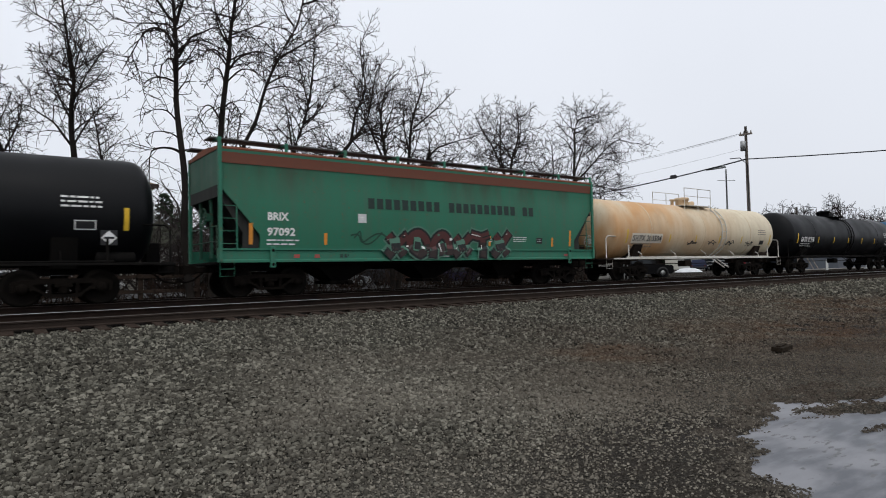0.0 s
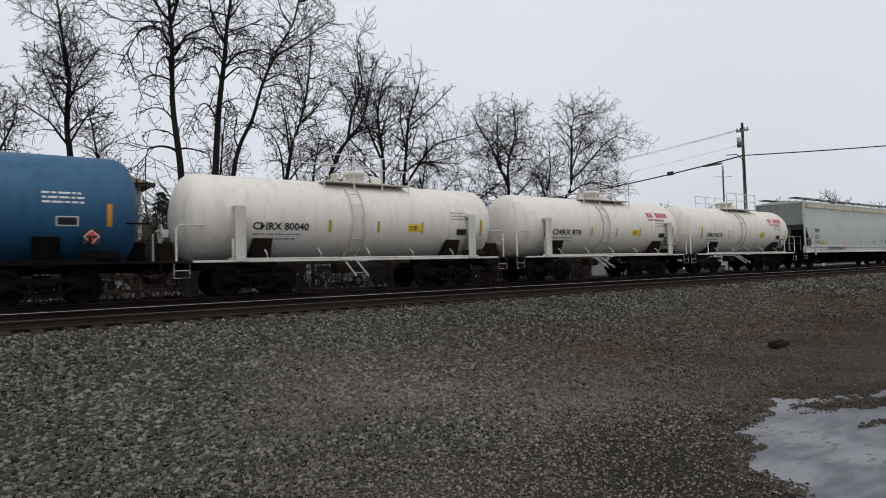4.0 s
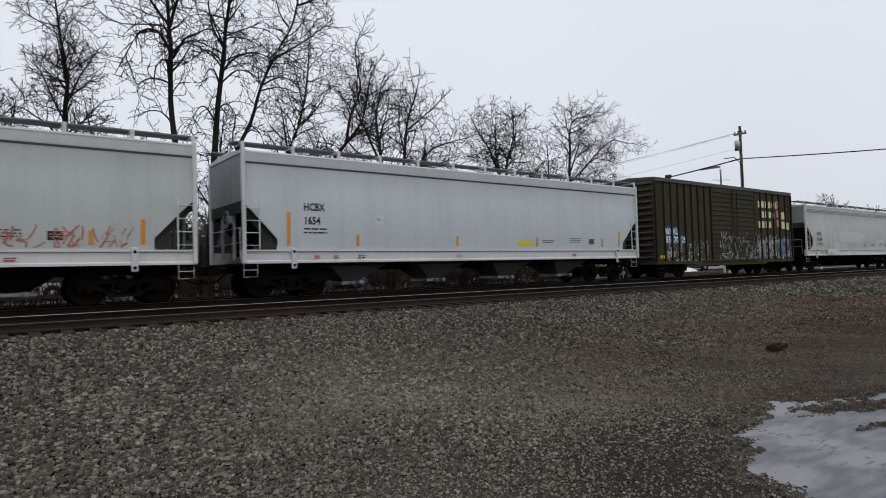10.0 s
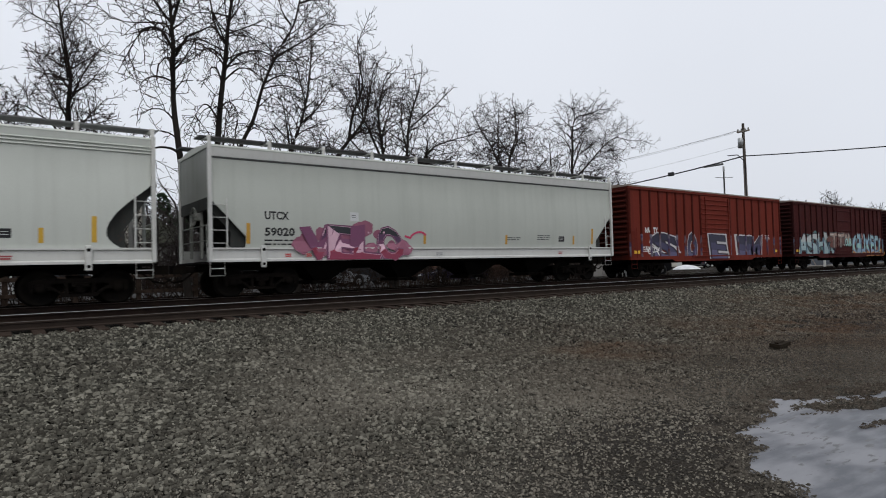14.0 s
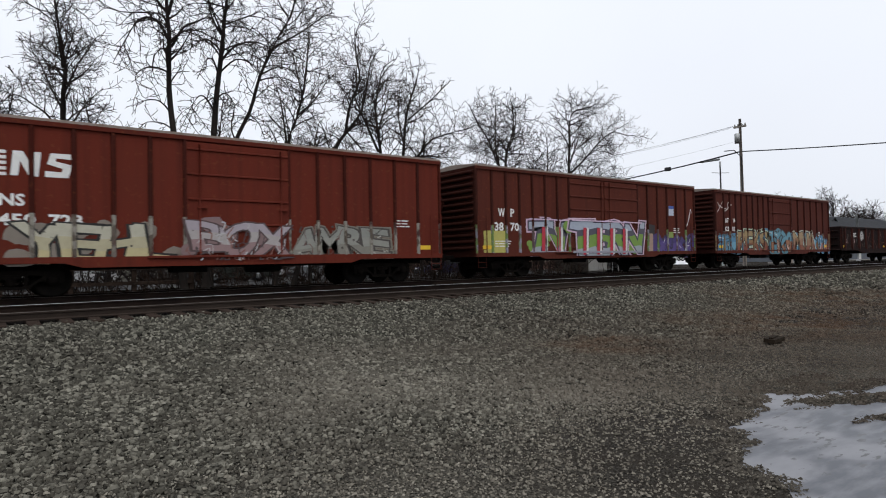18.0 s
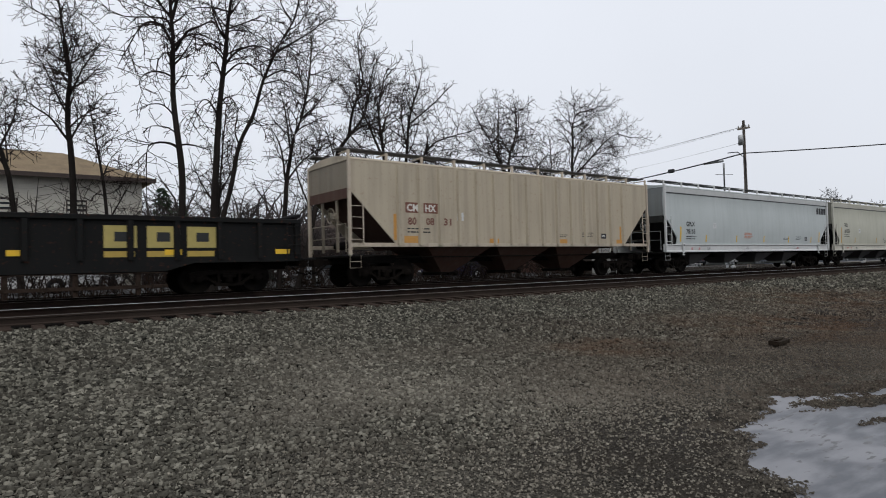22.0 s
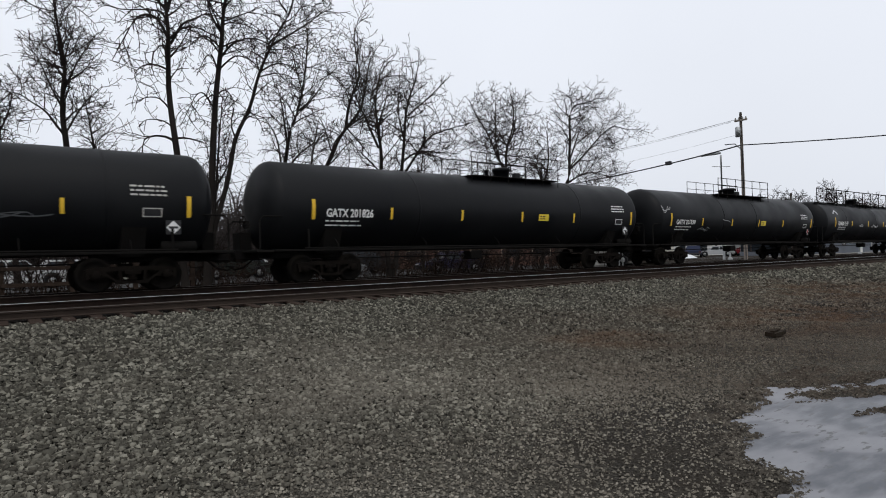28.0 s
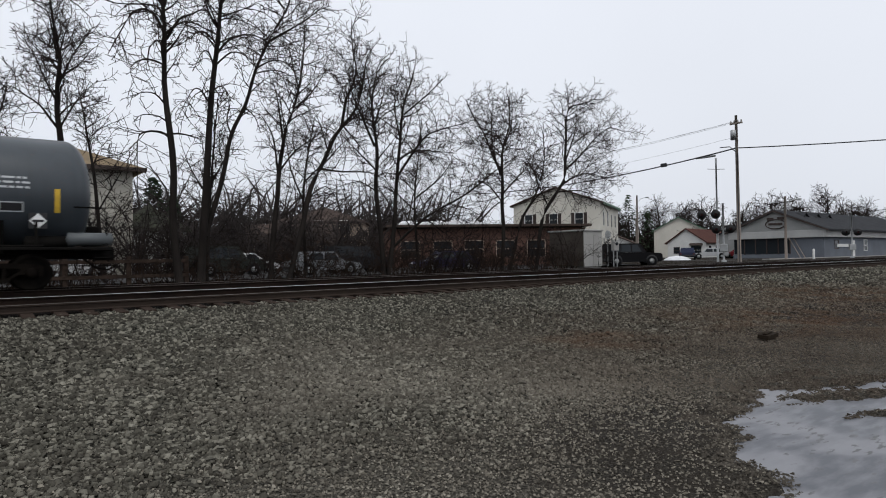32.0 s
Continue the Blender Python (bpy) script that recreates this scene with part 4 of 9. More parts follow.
# ---- covered hopper wagons ----
def hopper(a, b, cols, label, spec):
    """A round-sided covered hopper; a and b are its side ends along the train."""
    body_m, end_m, sill_m = cols["body"], cols.get("end", cols["body"]), cols.get("sill", cols["body"])
    L = b - a
    h = L / 2
    car = wagon("covered_hopper", a, b, label, "railway wagon")
    flat = spec.get("flat", False)
    zs, ze, zr = (1.42, 4.28, 4.5) if flat else (1.46, 4.40, 4.55)
    zc, run = spec.get("corner", (3.3, 1.2) if spec.get("eave") else (2.95, 1.12))

    def side(z):
        if flat:
            return 1.545
        t = max(0, min(1, (z - 1.45) / (ze - 1.45)))
        return 1.50 + 0.07 * math.sin(math.pi * min(1, t * 1.3)) ** 0.8 + 0.085 * max(0, (t - 0.62) / 0.38) ** 1.6
    info = {"side": side, "L": L}

    def inset(z):
        if z >= zc: return 0.0
        t = (zc - z) / (zc - zs)
        if flat:
            return run * t
        if t < 0.78:
            return run * (math.sin(1.5708 * t / 0.78) ** 1.2 if spec.get("eave") else (t / 0.78) ** 0.95)
        return run * (1 - (0.3 if spec.get("eave") else 0.02) * ((t - 0.78) / 0.22) ** 2)
    levels = sorted(set([zs, 1.6, 1.7, 1.8, 1.9, 2.02, 2.15, 2.4, 2.65, zc - 0.001, zc, 3.1, 3.4, 3.7, 4.0, 4.2, ze]))
    nx = 16
    for g in (1, -1):       # side sheets with the cut-away lower corners
        s = Shape()
        v = []
        for z in levels:
            i = inset(z)
            for k in range(nx + 1):
                v.append((-h + i + (L - 2 * i) * k / nx, g * side(z), z))
        w = nx + 1
        f = [(j * w + k, j * w + k + 1, j * w + w + k + 1, j * w + w + k) for j in range(len(levels) - 1) for k in range(nx)]
        s.add(v, f if g < 0 else [q[::-1] for q in f], 0, True)
        for edge in (0, nx):        # the sheet's thickness along its cut ends
            rim = [v[j * w + edge] for j in range(len(levels))]
            m_ = len(rim)
            s.add(rim + [(x, y - g * 0.05, z) for x, y, z in rim], [(j, j + 1, m_ + j + 1, m_ + j) for j in range(m_ - 1)])
        body = part("side_sheet", s, body_m, car)
    # roof with rounded eaves
    yr = side(ze)
    prof = [(-yr, ze), (-yr - 0.01, ze + 0.04), (-yr + 0.02, ze + 0.09), (-1.1, zr - 0.03), (-0.5, zr + 0.03), (0, zr + 0.04), (0.5, zr + 0.03), (1.1, zr - 0.03), (yr - 0.02, ze + 0.09), (yr + 0.01, ze + 0.04), (yr, ze)]
    part("roof", lambda: Shape().prism(prof[::-1], "x", -h, h), cols.get("roof", body_m), car, spec.get("roof_label", ""))
    if not spec.get("eave") and not flat:      # a lap seam below the eave, its shadow painted as a dark strip
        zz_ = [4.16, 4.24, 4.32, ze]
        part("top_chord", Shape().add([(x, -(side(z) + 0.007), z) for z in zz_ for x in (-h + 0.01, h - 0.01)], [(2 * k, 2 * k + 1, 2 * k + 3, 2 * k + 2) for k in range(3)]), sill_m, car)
        part("eave_seam", lambda: Shape().box(-h + 0.02, h - 0.02, -0.012, 0.01, -0.026, 0.026, 0.004), seam_shade, car, "", (0, -side(4.12) - 0.002, 4.12), key=("seam", round(L, 2)))
    if spec.get("eave"):
        for k in range(3):
            z = 4.22 - 0.085 * k
            part("eave_bead", lambda: Shape().tube([(-h, 0, 0), (h, 0, 0)], 0.022, 6), cols.get("eave", body_m), car, "", (0, -side(z) - 0.008, z), key=("bead", round(L, 2)))
    # upper end sheets and dark slope sheets
    for g in (-1, 1):
        s = Shape()
        y = side(3.4)
        s.add([(g * (h - 0.03), -y + 0.03, zc), (g * (h - 0.03), y - 0.03, zc), (g * (h - 0.03), yr - 0.03, ze + 0.06), (g * (h - 0.03), 0, zr), (g * (h - 0.03), -yr + 0.03, ze + 0.06)], [(0, 1, 2, 3, 4) if g > 0 else (4, 3, 2, 1, 0)])
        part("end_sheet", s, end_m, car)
        s = Shape()
        x0, x1 = g * (h - 0.04), g * (h - run - 0.9)
        s.add([(x0, -1.44, zc), (x0, 1.44, zc), (x1, 1.44, 1.3), (x1, -1.44, 1.3)], [(0, 1, 2, 3) if g < 0 else (3, 2, 1, 0)])
        s.box(x0 - g * 0.02, x0 + g * 0.02, -1.44, 1.44, zc - 0.35, zc, 0.0)
        part("slope_sheet", s, cols.get("slope", slope_grey), car, "black sloping end sheet")
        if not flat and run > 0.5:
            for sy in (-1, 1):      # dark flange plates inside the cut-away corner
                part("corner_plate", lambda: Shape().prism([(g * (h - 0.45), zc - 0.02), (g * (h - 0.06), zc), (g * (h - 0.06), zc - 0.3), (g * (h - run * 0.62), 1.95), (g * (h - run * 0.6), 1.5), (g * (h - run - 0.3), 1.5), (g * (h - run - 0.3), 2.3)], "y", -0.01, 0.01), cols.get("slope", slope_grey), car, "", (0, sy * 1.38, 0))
        for y in (-0.55, 0.55):
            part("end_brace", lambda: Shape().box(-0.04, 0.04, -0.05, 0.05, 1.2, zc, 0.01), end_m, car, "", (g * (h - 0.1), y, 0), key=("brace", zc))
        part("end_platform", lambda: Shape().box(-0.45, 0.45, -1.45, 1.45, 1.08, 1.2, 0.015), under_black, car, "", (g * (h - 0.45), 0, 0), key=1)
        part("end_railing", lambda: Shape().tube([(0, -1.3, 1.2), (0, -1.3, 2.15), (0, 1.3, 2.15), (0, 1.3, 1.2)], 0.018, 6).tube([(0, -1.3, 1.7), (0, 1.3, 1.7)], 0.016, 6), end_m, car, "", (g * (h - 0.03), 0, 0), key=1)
        for sy in (-1, 1):
            part("corner_post", lambda: Shape().box(-0.055, 0.055, -0.05, 0.05, 1.08, ze + 0.13, 0.012), sill_m, car, "", (g * (h - 0.05), sy * (yr + 0.0), 0), key=("post", round(yr, 2), ze))
            x = -h + 0.02 if g < 0 else h - 0.52
            if sy < 0:
                part("ladder", ladder_shape(0.5, 1.5, 4), sill_m, car, "", (x, -1.62, 1.42), key=4)
                part("sill_step", stirrup_shape(), sill_m, car, "", (x + 0.03, -1.52, 1.08), key=1)
    part("brake_wheel", brake_wheel_shape, end_m, car, "", (-h - 0.12, -0.5, 2.45), key=1)
    part("brake_cylinder", lambda: Shape().lathe([(-0.35, 0), (-0.35, 0.14), (0.3, 0.14), (0.35, 0.1), (0.35, 0)], 14, "y"), under_black, car, "", (-h + 0.6, 0.2, 1.45), key=1)
    # side sills
    for sy in (-1, 1):
        if flat:
            part("side_sill", lambda: Shape().box(-h, h, -0.03, 0.03, 1.36, 1.5, 0.01), sill_m, car, "", (0, sy * 1.52, 0), key=("fsill", round(L, 2)))
        else:
            part("side_sill", lambda: Shape().prism([(-0.07, 1.06), (0.05, 1.06), (0.05, 1.12), (0.0, 1.16), (0.0, 1.40), (0.05, 1.43), (0.05, 1.48), (-0.07, 1.48)][::-1], "x", -h, h), sill_m, car, "", pose(0, sy * 1.52, 0, 0, 0, 180 if sy < 0 else 0), key=("sill", round(L, 2)))
    # roof walk: grating on brackets, and hatches
    for y in (-1.0, 1.0):
        part("running_board", lambda: Shape().box(-h - 0.15, h + 0.15, -0.27, 0.27, 0, 0.05, 0.008), board_grey if spec.get("eave") or spec.get("board") else grating, car, "", (0, y, zr + 0.19), key=("board", round(L, 2)))
    n = spec.get("brackets", 13)
    for k in range(n):
        x = -h + 0.06 + (L - 0.12) * k / (n - 1)
        part("walk_bracket", lambda: Shape().box(-0.05, 0.05, -0.03, 0.03, 0, 0.28, 0.008).box(-0.03, 0.03, 0, 0.66, 0.22, 0.26, 0.006), cols.get("bracket", sill_m), car, "", (x, -yr + 0.05, ze + 0.07), key=1)
    for k in range(4):
        part("roof_hatch", lambda: Shape().prism([(-0.3, 0), (-0.26, 0.1), (0.26, 0.1), (0.3, 0)], "x", -1.9, 1.9), cols.get("hatch", galv), car, "", (-h + L * (k + 0.5) / 4, 0, zr + 0.02), key=1)
    # hopper bottoms with outlet gates
    nh = spec.get("outlets", 4)
    x0, x1 = -h + run + 1.3, h - run - 1.3
    for k in range(nh):
        w = (x1 - x0) / nh
        cx = x0 + w * (k + 0.5)
        q = w * 0.47
        s = Shape()
        s.rings([[(cx - 0.28, -0.45, 0.42), (cx + 0.28, -0.45, 0.42), (cx + 0.28, 0.45, 0.42), (cx - 0.28, 0.45, 0.42)], [(cx - q, -1.4, 1.4), (cx + q, -1.4, 1.4), (cx + q, 1.4, 1.4), (cx - q, 1.4, 1.4)]])
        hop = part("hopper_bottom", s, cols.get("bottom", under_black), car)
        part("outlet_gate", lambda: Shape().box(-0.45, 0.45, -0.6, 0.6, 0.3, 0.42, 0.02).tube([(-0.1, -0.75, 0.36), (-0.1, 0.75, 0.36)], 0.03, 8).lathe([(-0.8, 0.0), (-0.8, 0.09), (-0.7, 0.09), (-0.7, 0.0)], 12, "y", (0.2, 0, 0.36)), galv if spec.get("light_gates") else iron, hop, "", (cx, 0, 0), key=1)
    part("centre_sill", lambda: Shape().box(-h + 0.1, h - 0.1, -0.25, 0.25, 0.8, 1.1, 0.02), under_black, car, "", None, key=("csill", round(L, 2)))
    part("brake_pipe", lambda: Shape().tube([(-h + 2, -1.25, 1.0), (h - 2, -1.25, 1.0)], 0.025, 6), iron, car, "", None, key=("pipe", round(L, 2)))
    for g in (-1, 1):
        bogie(car, g * (h - 1.75))
    couplers(car, h - 0.3, h + spec.get("gap", 1.2) / 2)
    # marks: number, small print, reflective strips
    (ax, aw, az), (bx, bw, bz) = spec["at"]
    col = spec.get("ink", BLACK)
    th = spec.get("th", 0.235)
    if spec.get("plate"):
        panel(info, body, -h + ax - 0.08, -h + ax + aw + 0.08, az - 0.06, az + th + 0.08, (0.33, 0.34, 0.35), "stencil_panel")
    if "split" not in spec:
        word(info, body, spec["mark"][0], -h + ax, az, th, col, aw)
        word(info, body, spec["mark"][1], -h + bx, bz, th, col, bw)
    tx, tz = bx, bz
    bars(info, body, -h + tx, tz - 0.17, 1.05, 2, col, 0.045, 0.12, len(TRAIN))
    sc = spec.get("strip", ORANGE)
    panel(info, body, -h + min(ax, bx) - 0.56, -h + min(ax, bx) - 0.44, 1.6, max(2.2, bz + 0.36), sc, "reflector")
    panel(info, body, h - max(run, 0.7) - 0.34, h - max(run, 0.7) - 0.22, 1.62, 2.3, sc, "reflector")
    if flat:      # low orange reflectors instead of upright ones
        for x in (-h + 2.2, -h + 6.2, h - 6.4, h - 2.5):
            panel(info, body, x, x + 0.5, 1.5, 1.68, sc, "reflector")
    for k in range(spec.get("strips", 4)):
        x = -h + bx + 1.9 + (L - bx - 4.6) * k / (spec.get("strips", 4) - 1)
        panel(info, body, x, x + 0.11, 1.6, 1.98, sc, "reflector")
    panel(info, body, -h + 4.6, -h + 4.92, 2.35, 2.65, (0.55, 0.56, 0.56), "stencil_panel")
    bars(info, body, -h + 4.66, 2.47, 0.2, 1, col, 0.08, 0.1, 3)
    panel(info, body, h - 3.6, h - 3.25, 1.72, 1.95, BLACK, "stencil_panel")
    bars(info, body, h - 3.55, 1.8, 0.26, 1, WHITE, 0.08, 0.1, 5)
    bars(info, body, h - 4.9, 1.95, 0.9, 3, col, 0.03, 0.08, 7)
    bars(info, body, h - 6.6, 1.85, 0.9, 2, col, 0.03, 0.08, 8)
    if not flat:
        sill_info = {"side": lambda z: 1.592}
        for k, (x, w, c) in enumerate(((2.3, 0.2, (0.45, 0.05, 0.05)), (3.0, 0.2, (0.45, 0.05, 0.05)), (3.9, 0.32, BLACK), (8.1, 0.3, (0.30, 0.30, 0.30)), (14.6, 0.3, (0.30, 0.06, 0.06)))):
            if x < L - 1: bars(sill_info, body, -h + x, 1.25, w, 2, c, 0.04, 0.06, 20 + k)
        for x in (-h + 1.62, h - 1.62):
            pad = part("jacking_pad", lambda: Shape().box(-0.085, 0.085, -0.025, 0.05, -0.2, 0.46, 0.025), sill_m, car, "", (x, -1.6, 1.08), key=1)
            for z in (-0.09, 0.34):
                part("lift_hole", lambda: Shape().lathe([(-0.032, 0.0), (-0.032, 0.045), (-0.02, 0.05)], 12, "y"), under_black, pad, "", (0, 0, z), key=1)
    return car, body, info, h


# ---- tank wagons ----
def tank(a, b, body_m, frame_m, label, spec):
    """A tank wagon; a and b are the ends of the shell along the train."""
    L = b - a
    h = L / 2
    car = wagon("tank_car", a, b, label, "railway wagon")
    R, zc = spec.get("R", 1.52), spec.get("zc", 2.52)
    low_m = spec.get("low_m", frame_m)

    def side(z):
        return math.sqrt(max(0.0025, R * R - (z - zc) ** 2))
    info = {"side": side, "L": L}
    hd = spec.get("head", 0.62)
    prof = [(-h, 0.0)]
    for k in range(1, 9):
        t = k / 8 * math.pi / 2
        prof.append((-h + hd * (1 - math.cos(t)), R * math.sin(t) ** 0.8))
    prof += [(-h + hd + (L - 2 * hd) * k / 8, R) for k in range(1, 8)]
    prof += [(-x, q) for x, q in prof[8::-1]]
    shell = part("shell", lambda: Shape().lathe(prof, 48, "x", (0, 0, zc)), body_m, car)
    for x in spec.get("seams", (-0.3, 0.0, 0.3)):
        part("weld_band", lambda: Shape().lathe([(-0.03, R), (-0.02, R + 0.012), (0.02, R + 0.012), (0.03, R)], 48, "x", (0, 0, zc)), body_m, shell, "", (x * L, 0, 0), key=("seam", R, zc))
    # stub sills, bolsters, saddles
    for g in (-1, 1):
        part("stub_sill", lambda: Shape().box(-1.9, 1.9, -0.24, 0.24, 0.8, 1.12, 0.02), low_m, car, "", (g * (h - 1.3), 0, 0), key=1)
        part("saddle", lambda: Shape().prism([(-1.1, 0.95), (-1.42, 1.75), (-1.3, 1.75), (-0.8, 1.2), (0.8, 1.2), (1.3, 1.75), (1.42, 1.75), (1.1, 0.95)], "x", -0.3, 0.3), low_m, car, "", (g * (h - 2.3), 0, 0), key=1)
        part("end_platform", lambda: Shape().box(-0.5, 0.5, -1.5, 1.5, 1.0, 1.08, 0.015), low_m, car, "", (g * (h - 0.15), 0, 0), key=1)
        for sy in (-1, 1):
            part("end_handrail", lambda: Shape().tube([(0, 0, 1.05), (0, 0, 2.0), (-0.12, 0, 2.12), (-0.75, 0, 2.12)], 0.022, 8), frame_m, car, "", pose(g * (h + 0.22), sy * 1.42, 0, 0, 0, 0 if g > 0 else 180), key=1)
            part("sill_step", stirrup_shape(), frame_m, car, "", (g * (h + 0.1) - 0.2, sy * 1.48, 1.02), key=1)
            part("grab_post", lambda: Shape().box(-0.035, 0.035, -0.02, 0.02, 1.05, 1.72, 0.01), frame_m, car, "", (g * (h - 1.35), sy * 1.5, 0), key=1)
        bogie(car, g * (h - 2.3))
        part("end_box", lambda: Shape().box(-0.2, 0.2, -0.35, 0.35, 1.1, 1.7, 0.03), low_m, car, "", (g * (h + 0.1), 0.5, 0), key=1)
    for sy in (-1, 1):
        part("running_rail", lambda: Shape().tube([(-h + 1.2, 0, 0), (h - 1.2, 0, 0)], 0.03, 8).box(-h + 0.2, h - 0.2, -0.06, 0.06, -0.1, -0.03, 0.01), frame_m, car, "", (0, sy * 1.5, 1.12), key=("rail", round(L, 2)))
        for k in range(5):
            part("rail_bracket", lambda: Shape().tube([(0, 0, 0), (0, -sy * 0.05, 0.18), (0, -sy * 0.3, 0.36)], 0.02, 6), frame_m, car, "", (-h + 2.4 + (L - 4.8) * k / 4, sy * 1.5, 1.1), key=sy)
    part("brake_rod", lambda: Shape().tube([(-h + 2.5, -0.4, 0.78), (h - 2.5, -0.4, 0.78)], 0.025, 6).box(-0.9, -0.3, -0.8, -0.3, 0.62, 0.95, 0.03), low_m, car, "", None, key=("rod", round(L, 2)))
    part("air_reservoir", lambda: Shape().lathe([(-0.5, 0), (-0.45, 0.16), (0.45, 0.16), (0.5, 0)], 16, "x", (0, -1.15, 1.22)), low_m, car, "", (h - 1.1, 0, 0), key=1)
    part("brake_wheel", brake_wheel_shape, frame_m, car, "", (-h - 0.45, -0.6, 1.9), key=1)
    couplers(car, h + 0.3, h + spec.get("gap", 1.3) / 2 + 0.1)
    # manway with platform and railing
    top = zc + R
    px, pw = spec.get("dome", (0.0, 3.2))
    part("manway", lambda: Shape().lathe([(-0.1, 0.34), (0.3, 0.34), (0.3, 0.40), (0.42, 0.40), (0.46, 0.36), (0.46, 0.0)], 20, "z"), spec.get("dome_m", body_m), car, "", (px, 0, top), key=R)
    part("valve_housing", lambda: Shape().lathe([(-0.1, 0.2), (0.25, 0.2), (0.3, 0.15), (0.3, 0.0)], 16, "z"), spec.get("dome_m", body_m), car, "", (px + 0.9, 0, top), key=R)
    part("vent_pipe", lambda: Shape().lathe([(-0.1, 0.09), (0.3, 0.09), (0.3, 0.13), (0.36, 0.13), (0.36, 0.0)], 12, "z"), spec.get("dome_m", body_m), car, "", (px - 0.75, 0.12, top), key=R)
    mx = spec.get("plat_x", px)
    plat = part("walkway", lambda: Shape().box(-pw / 2, pw / 2, -1.0, -0.42, 0, 0.04, 0.008).box(-pw / 2, pw / 2, 0.42, 1.0, 0, 0.04, 0.008), spec.get("plat_m", frame_m), car, "", (mx, 0, top - 0.1), key=("plat", pw))

    def railing():
        s = Shape()
        n = max(2, int(pw / 1.0))
        for k in range(n + 1):
            x = -pw / 2 + pw * k / n
            s.tube([(x, 0, -0.3), (x, 0, 0.95)], 0.02, 6)
        s.tube([(-pw / 2, 0, 0.95), (pw / 2, 0, 0.95)], 0.02, 6)
        s.tube([(-pw / 2, 0, 0.52), (pw / 2, 0, 0.52)], 0.016, 6)
        return s
    for y in (-0.98, 0.98):
        part("safety_railing", railing, spec.get("plat_m", frame_m), plat, "", (0, y, 0), key=("railing", pw))
    if spec.get("walk"):      # a catwalk along part of the top with its own rail
        def cat():
            w0, w1 = -h + spec["walk"][0], -h + spec["walk"][1]
            s = Shape().box(w0, w1, -0.85, -0.6, 0, 0.03, 0.008)
            m_ = int((w1 - w0) / 1.7)
            for k in range(m_ + 1):
                x = w0 + (w1 - w0) * k / m_
                s.tube([(x, -0.9, -0.15), (x, -0.9, 1.0)], 0.032, 6)
            s.tube([(w0, -0.9, 1.0), (w1, -0.9, 1.0)], 0.032, 6)
            return s
        part("catwalk", cat, spec.get("plat_m", frame_m), car, "", (0, 0, top - 0.12))
    for x in spec.get("stanchions", ()):      # pressed posts that carry the side handrail
        part("side_stanchion", lambda: Shape().prism([(-1.62, 1.05), (-1.56, 1.05), (-1.56, 2.62), (-1.36, 2.62), (-1.36, 2.7), (-1.62, 2.7)], "x", -0.16, 0.16), frame_m, car, "", (x, 0, 0), key=1)
    if spec.get("ladder", True):
        lx = px + spec.get("ladder_x", 0.4)

        def lad():
            s = Shape()
            arc = [(-(side(z) + 0.09), z) for z in (1.15, 1.6, 2.1, 2.6, 3.1, 3.5, 3.8)] + [(-0.95, top - 0.05)]
            for x in (0, 0.45):
                s.tube([(x, y, z) for y, z in arc], 0.03, 6)
                s.tube([(x, -1.62, 0.5), (x, arc[0][0], arc[0][1])], 0.03, 6)
            for k in range(9):
                z = 0.62 + 0.38 * k
                y = -1.6 if z < 1.15 else -(side(z) + 0.09)
                s.tube([(0, y, z), (0.45, y, z)], 0.014, 6)
            return s
        part("ladder", lad, spec.get("plat_m", frame_m), car, "", (lx, 0, 0), key=("tl", R, zc))
    # marks
    col = spec.get("ink", WHITE)
    tx, tz, th, tw = spec["at"]
    if spec.get("plate"):
        panel(info, shell, -h + tx - 0.08, -h + tx + tw + 0.08, tz - 0.1, tz + th + 0.1, spec["plate"], "stencil_panel")
    word(info, shell, spec["mark"], -h + tx, tz, th, col, tw)
    bars(info, shell, -h + tx, tz - 0.16, 0.9 * tw, 2, spec.get("small", col), 0.045, 0.14, len(TRAIN))
    sc = spec.get("strip", YELLOW)
    panel(info, shell, -h + tx - 0.5, -h + tx - 0.38, tz - 0.1, tz + 0.55, sc, "reflector", rows=8)
    panel(info, shell, h - 0.95, h - 0.83, tz - 0.1, tz + 0.5, sc, "reflector", rows=8)
    for k in range(spec.get("strips", 4)):
        x = -h + tx + tw + 0.7 + (L - tx - tw - 2.6) * k / spec.get("strips", 4)
        panel(info, shell, x, x + 0.1, tz - 0.05, tz + 0.35, sc, "reflector")
    if spec.get("label_at") is not None:
        x = spec["label_at"] * L - h
        panel(info, shell, x, x + 0.6, tz, tz + 0.28, (0.70, 0.52, 0.04), "warning_label")
        bars(info, shell, x + 0.08, tz + 0.15, 0.42, 2, BLACK, 0.05, 0.09, 4)
    bars(info, shell, h - 2.4, tz + 0.72, 1.0, 3, spec.get("small", col), 0.05, 0.12, 9)
    panel(info, shell, h - 2.1, h - 1.6, tz - 0.1, tz + 0.15, spec.get("small", col), "stencil_panel")
    panel(info, shell, h - 2.07, h - 1.63, tz - 0.07, tz + 0.12, BLACK, "stencil_panel", 0.009)
    bars(info, shell, h - 2.03, tz - 0.02, 0.36, 1, col, 0.08, 0.1, 5)
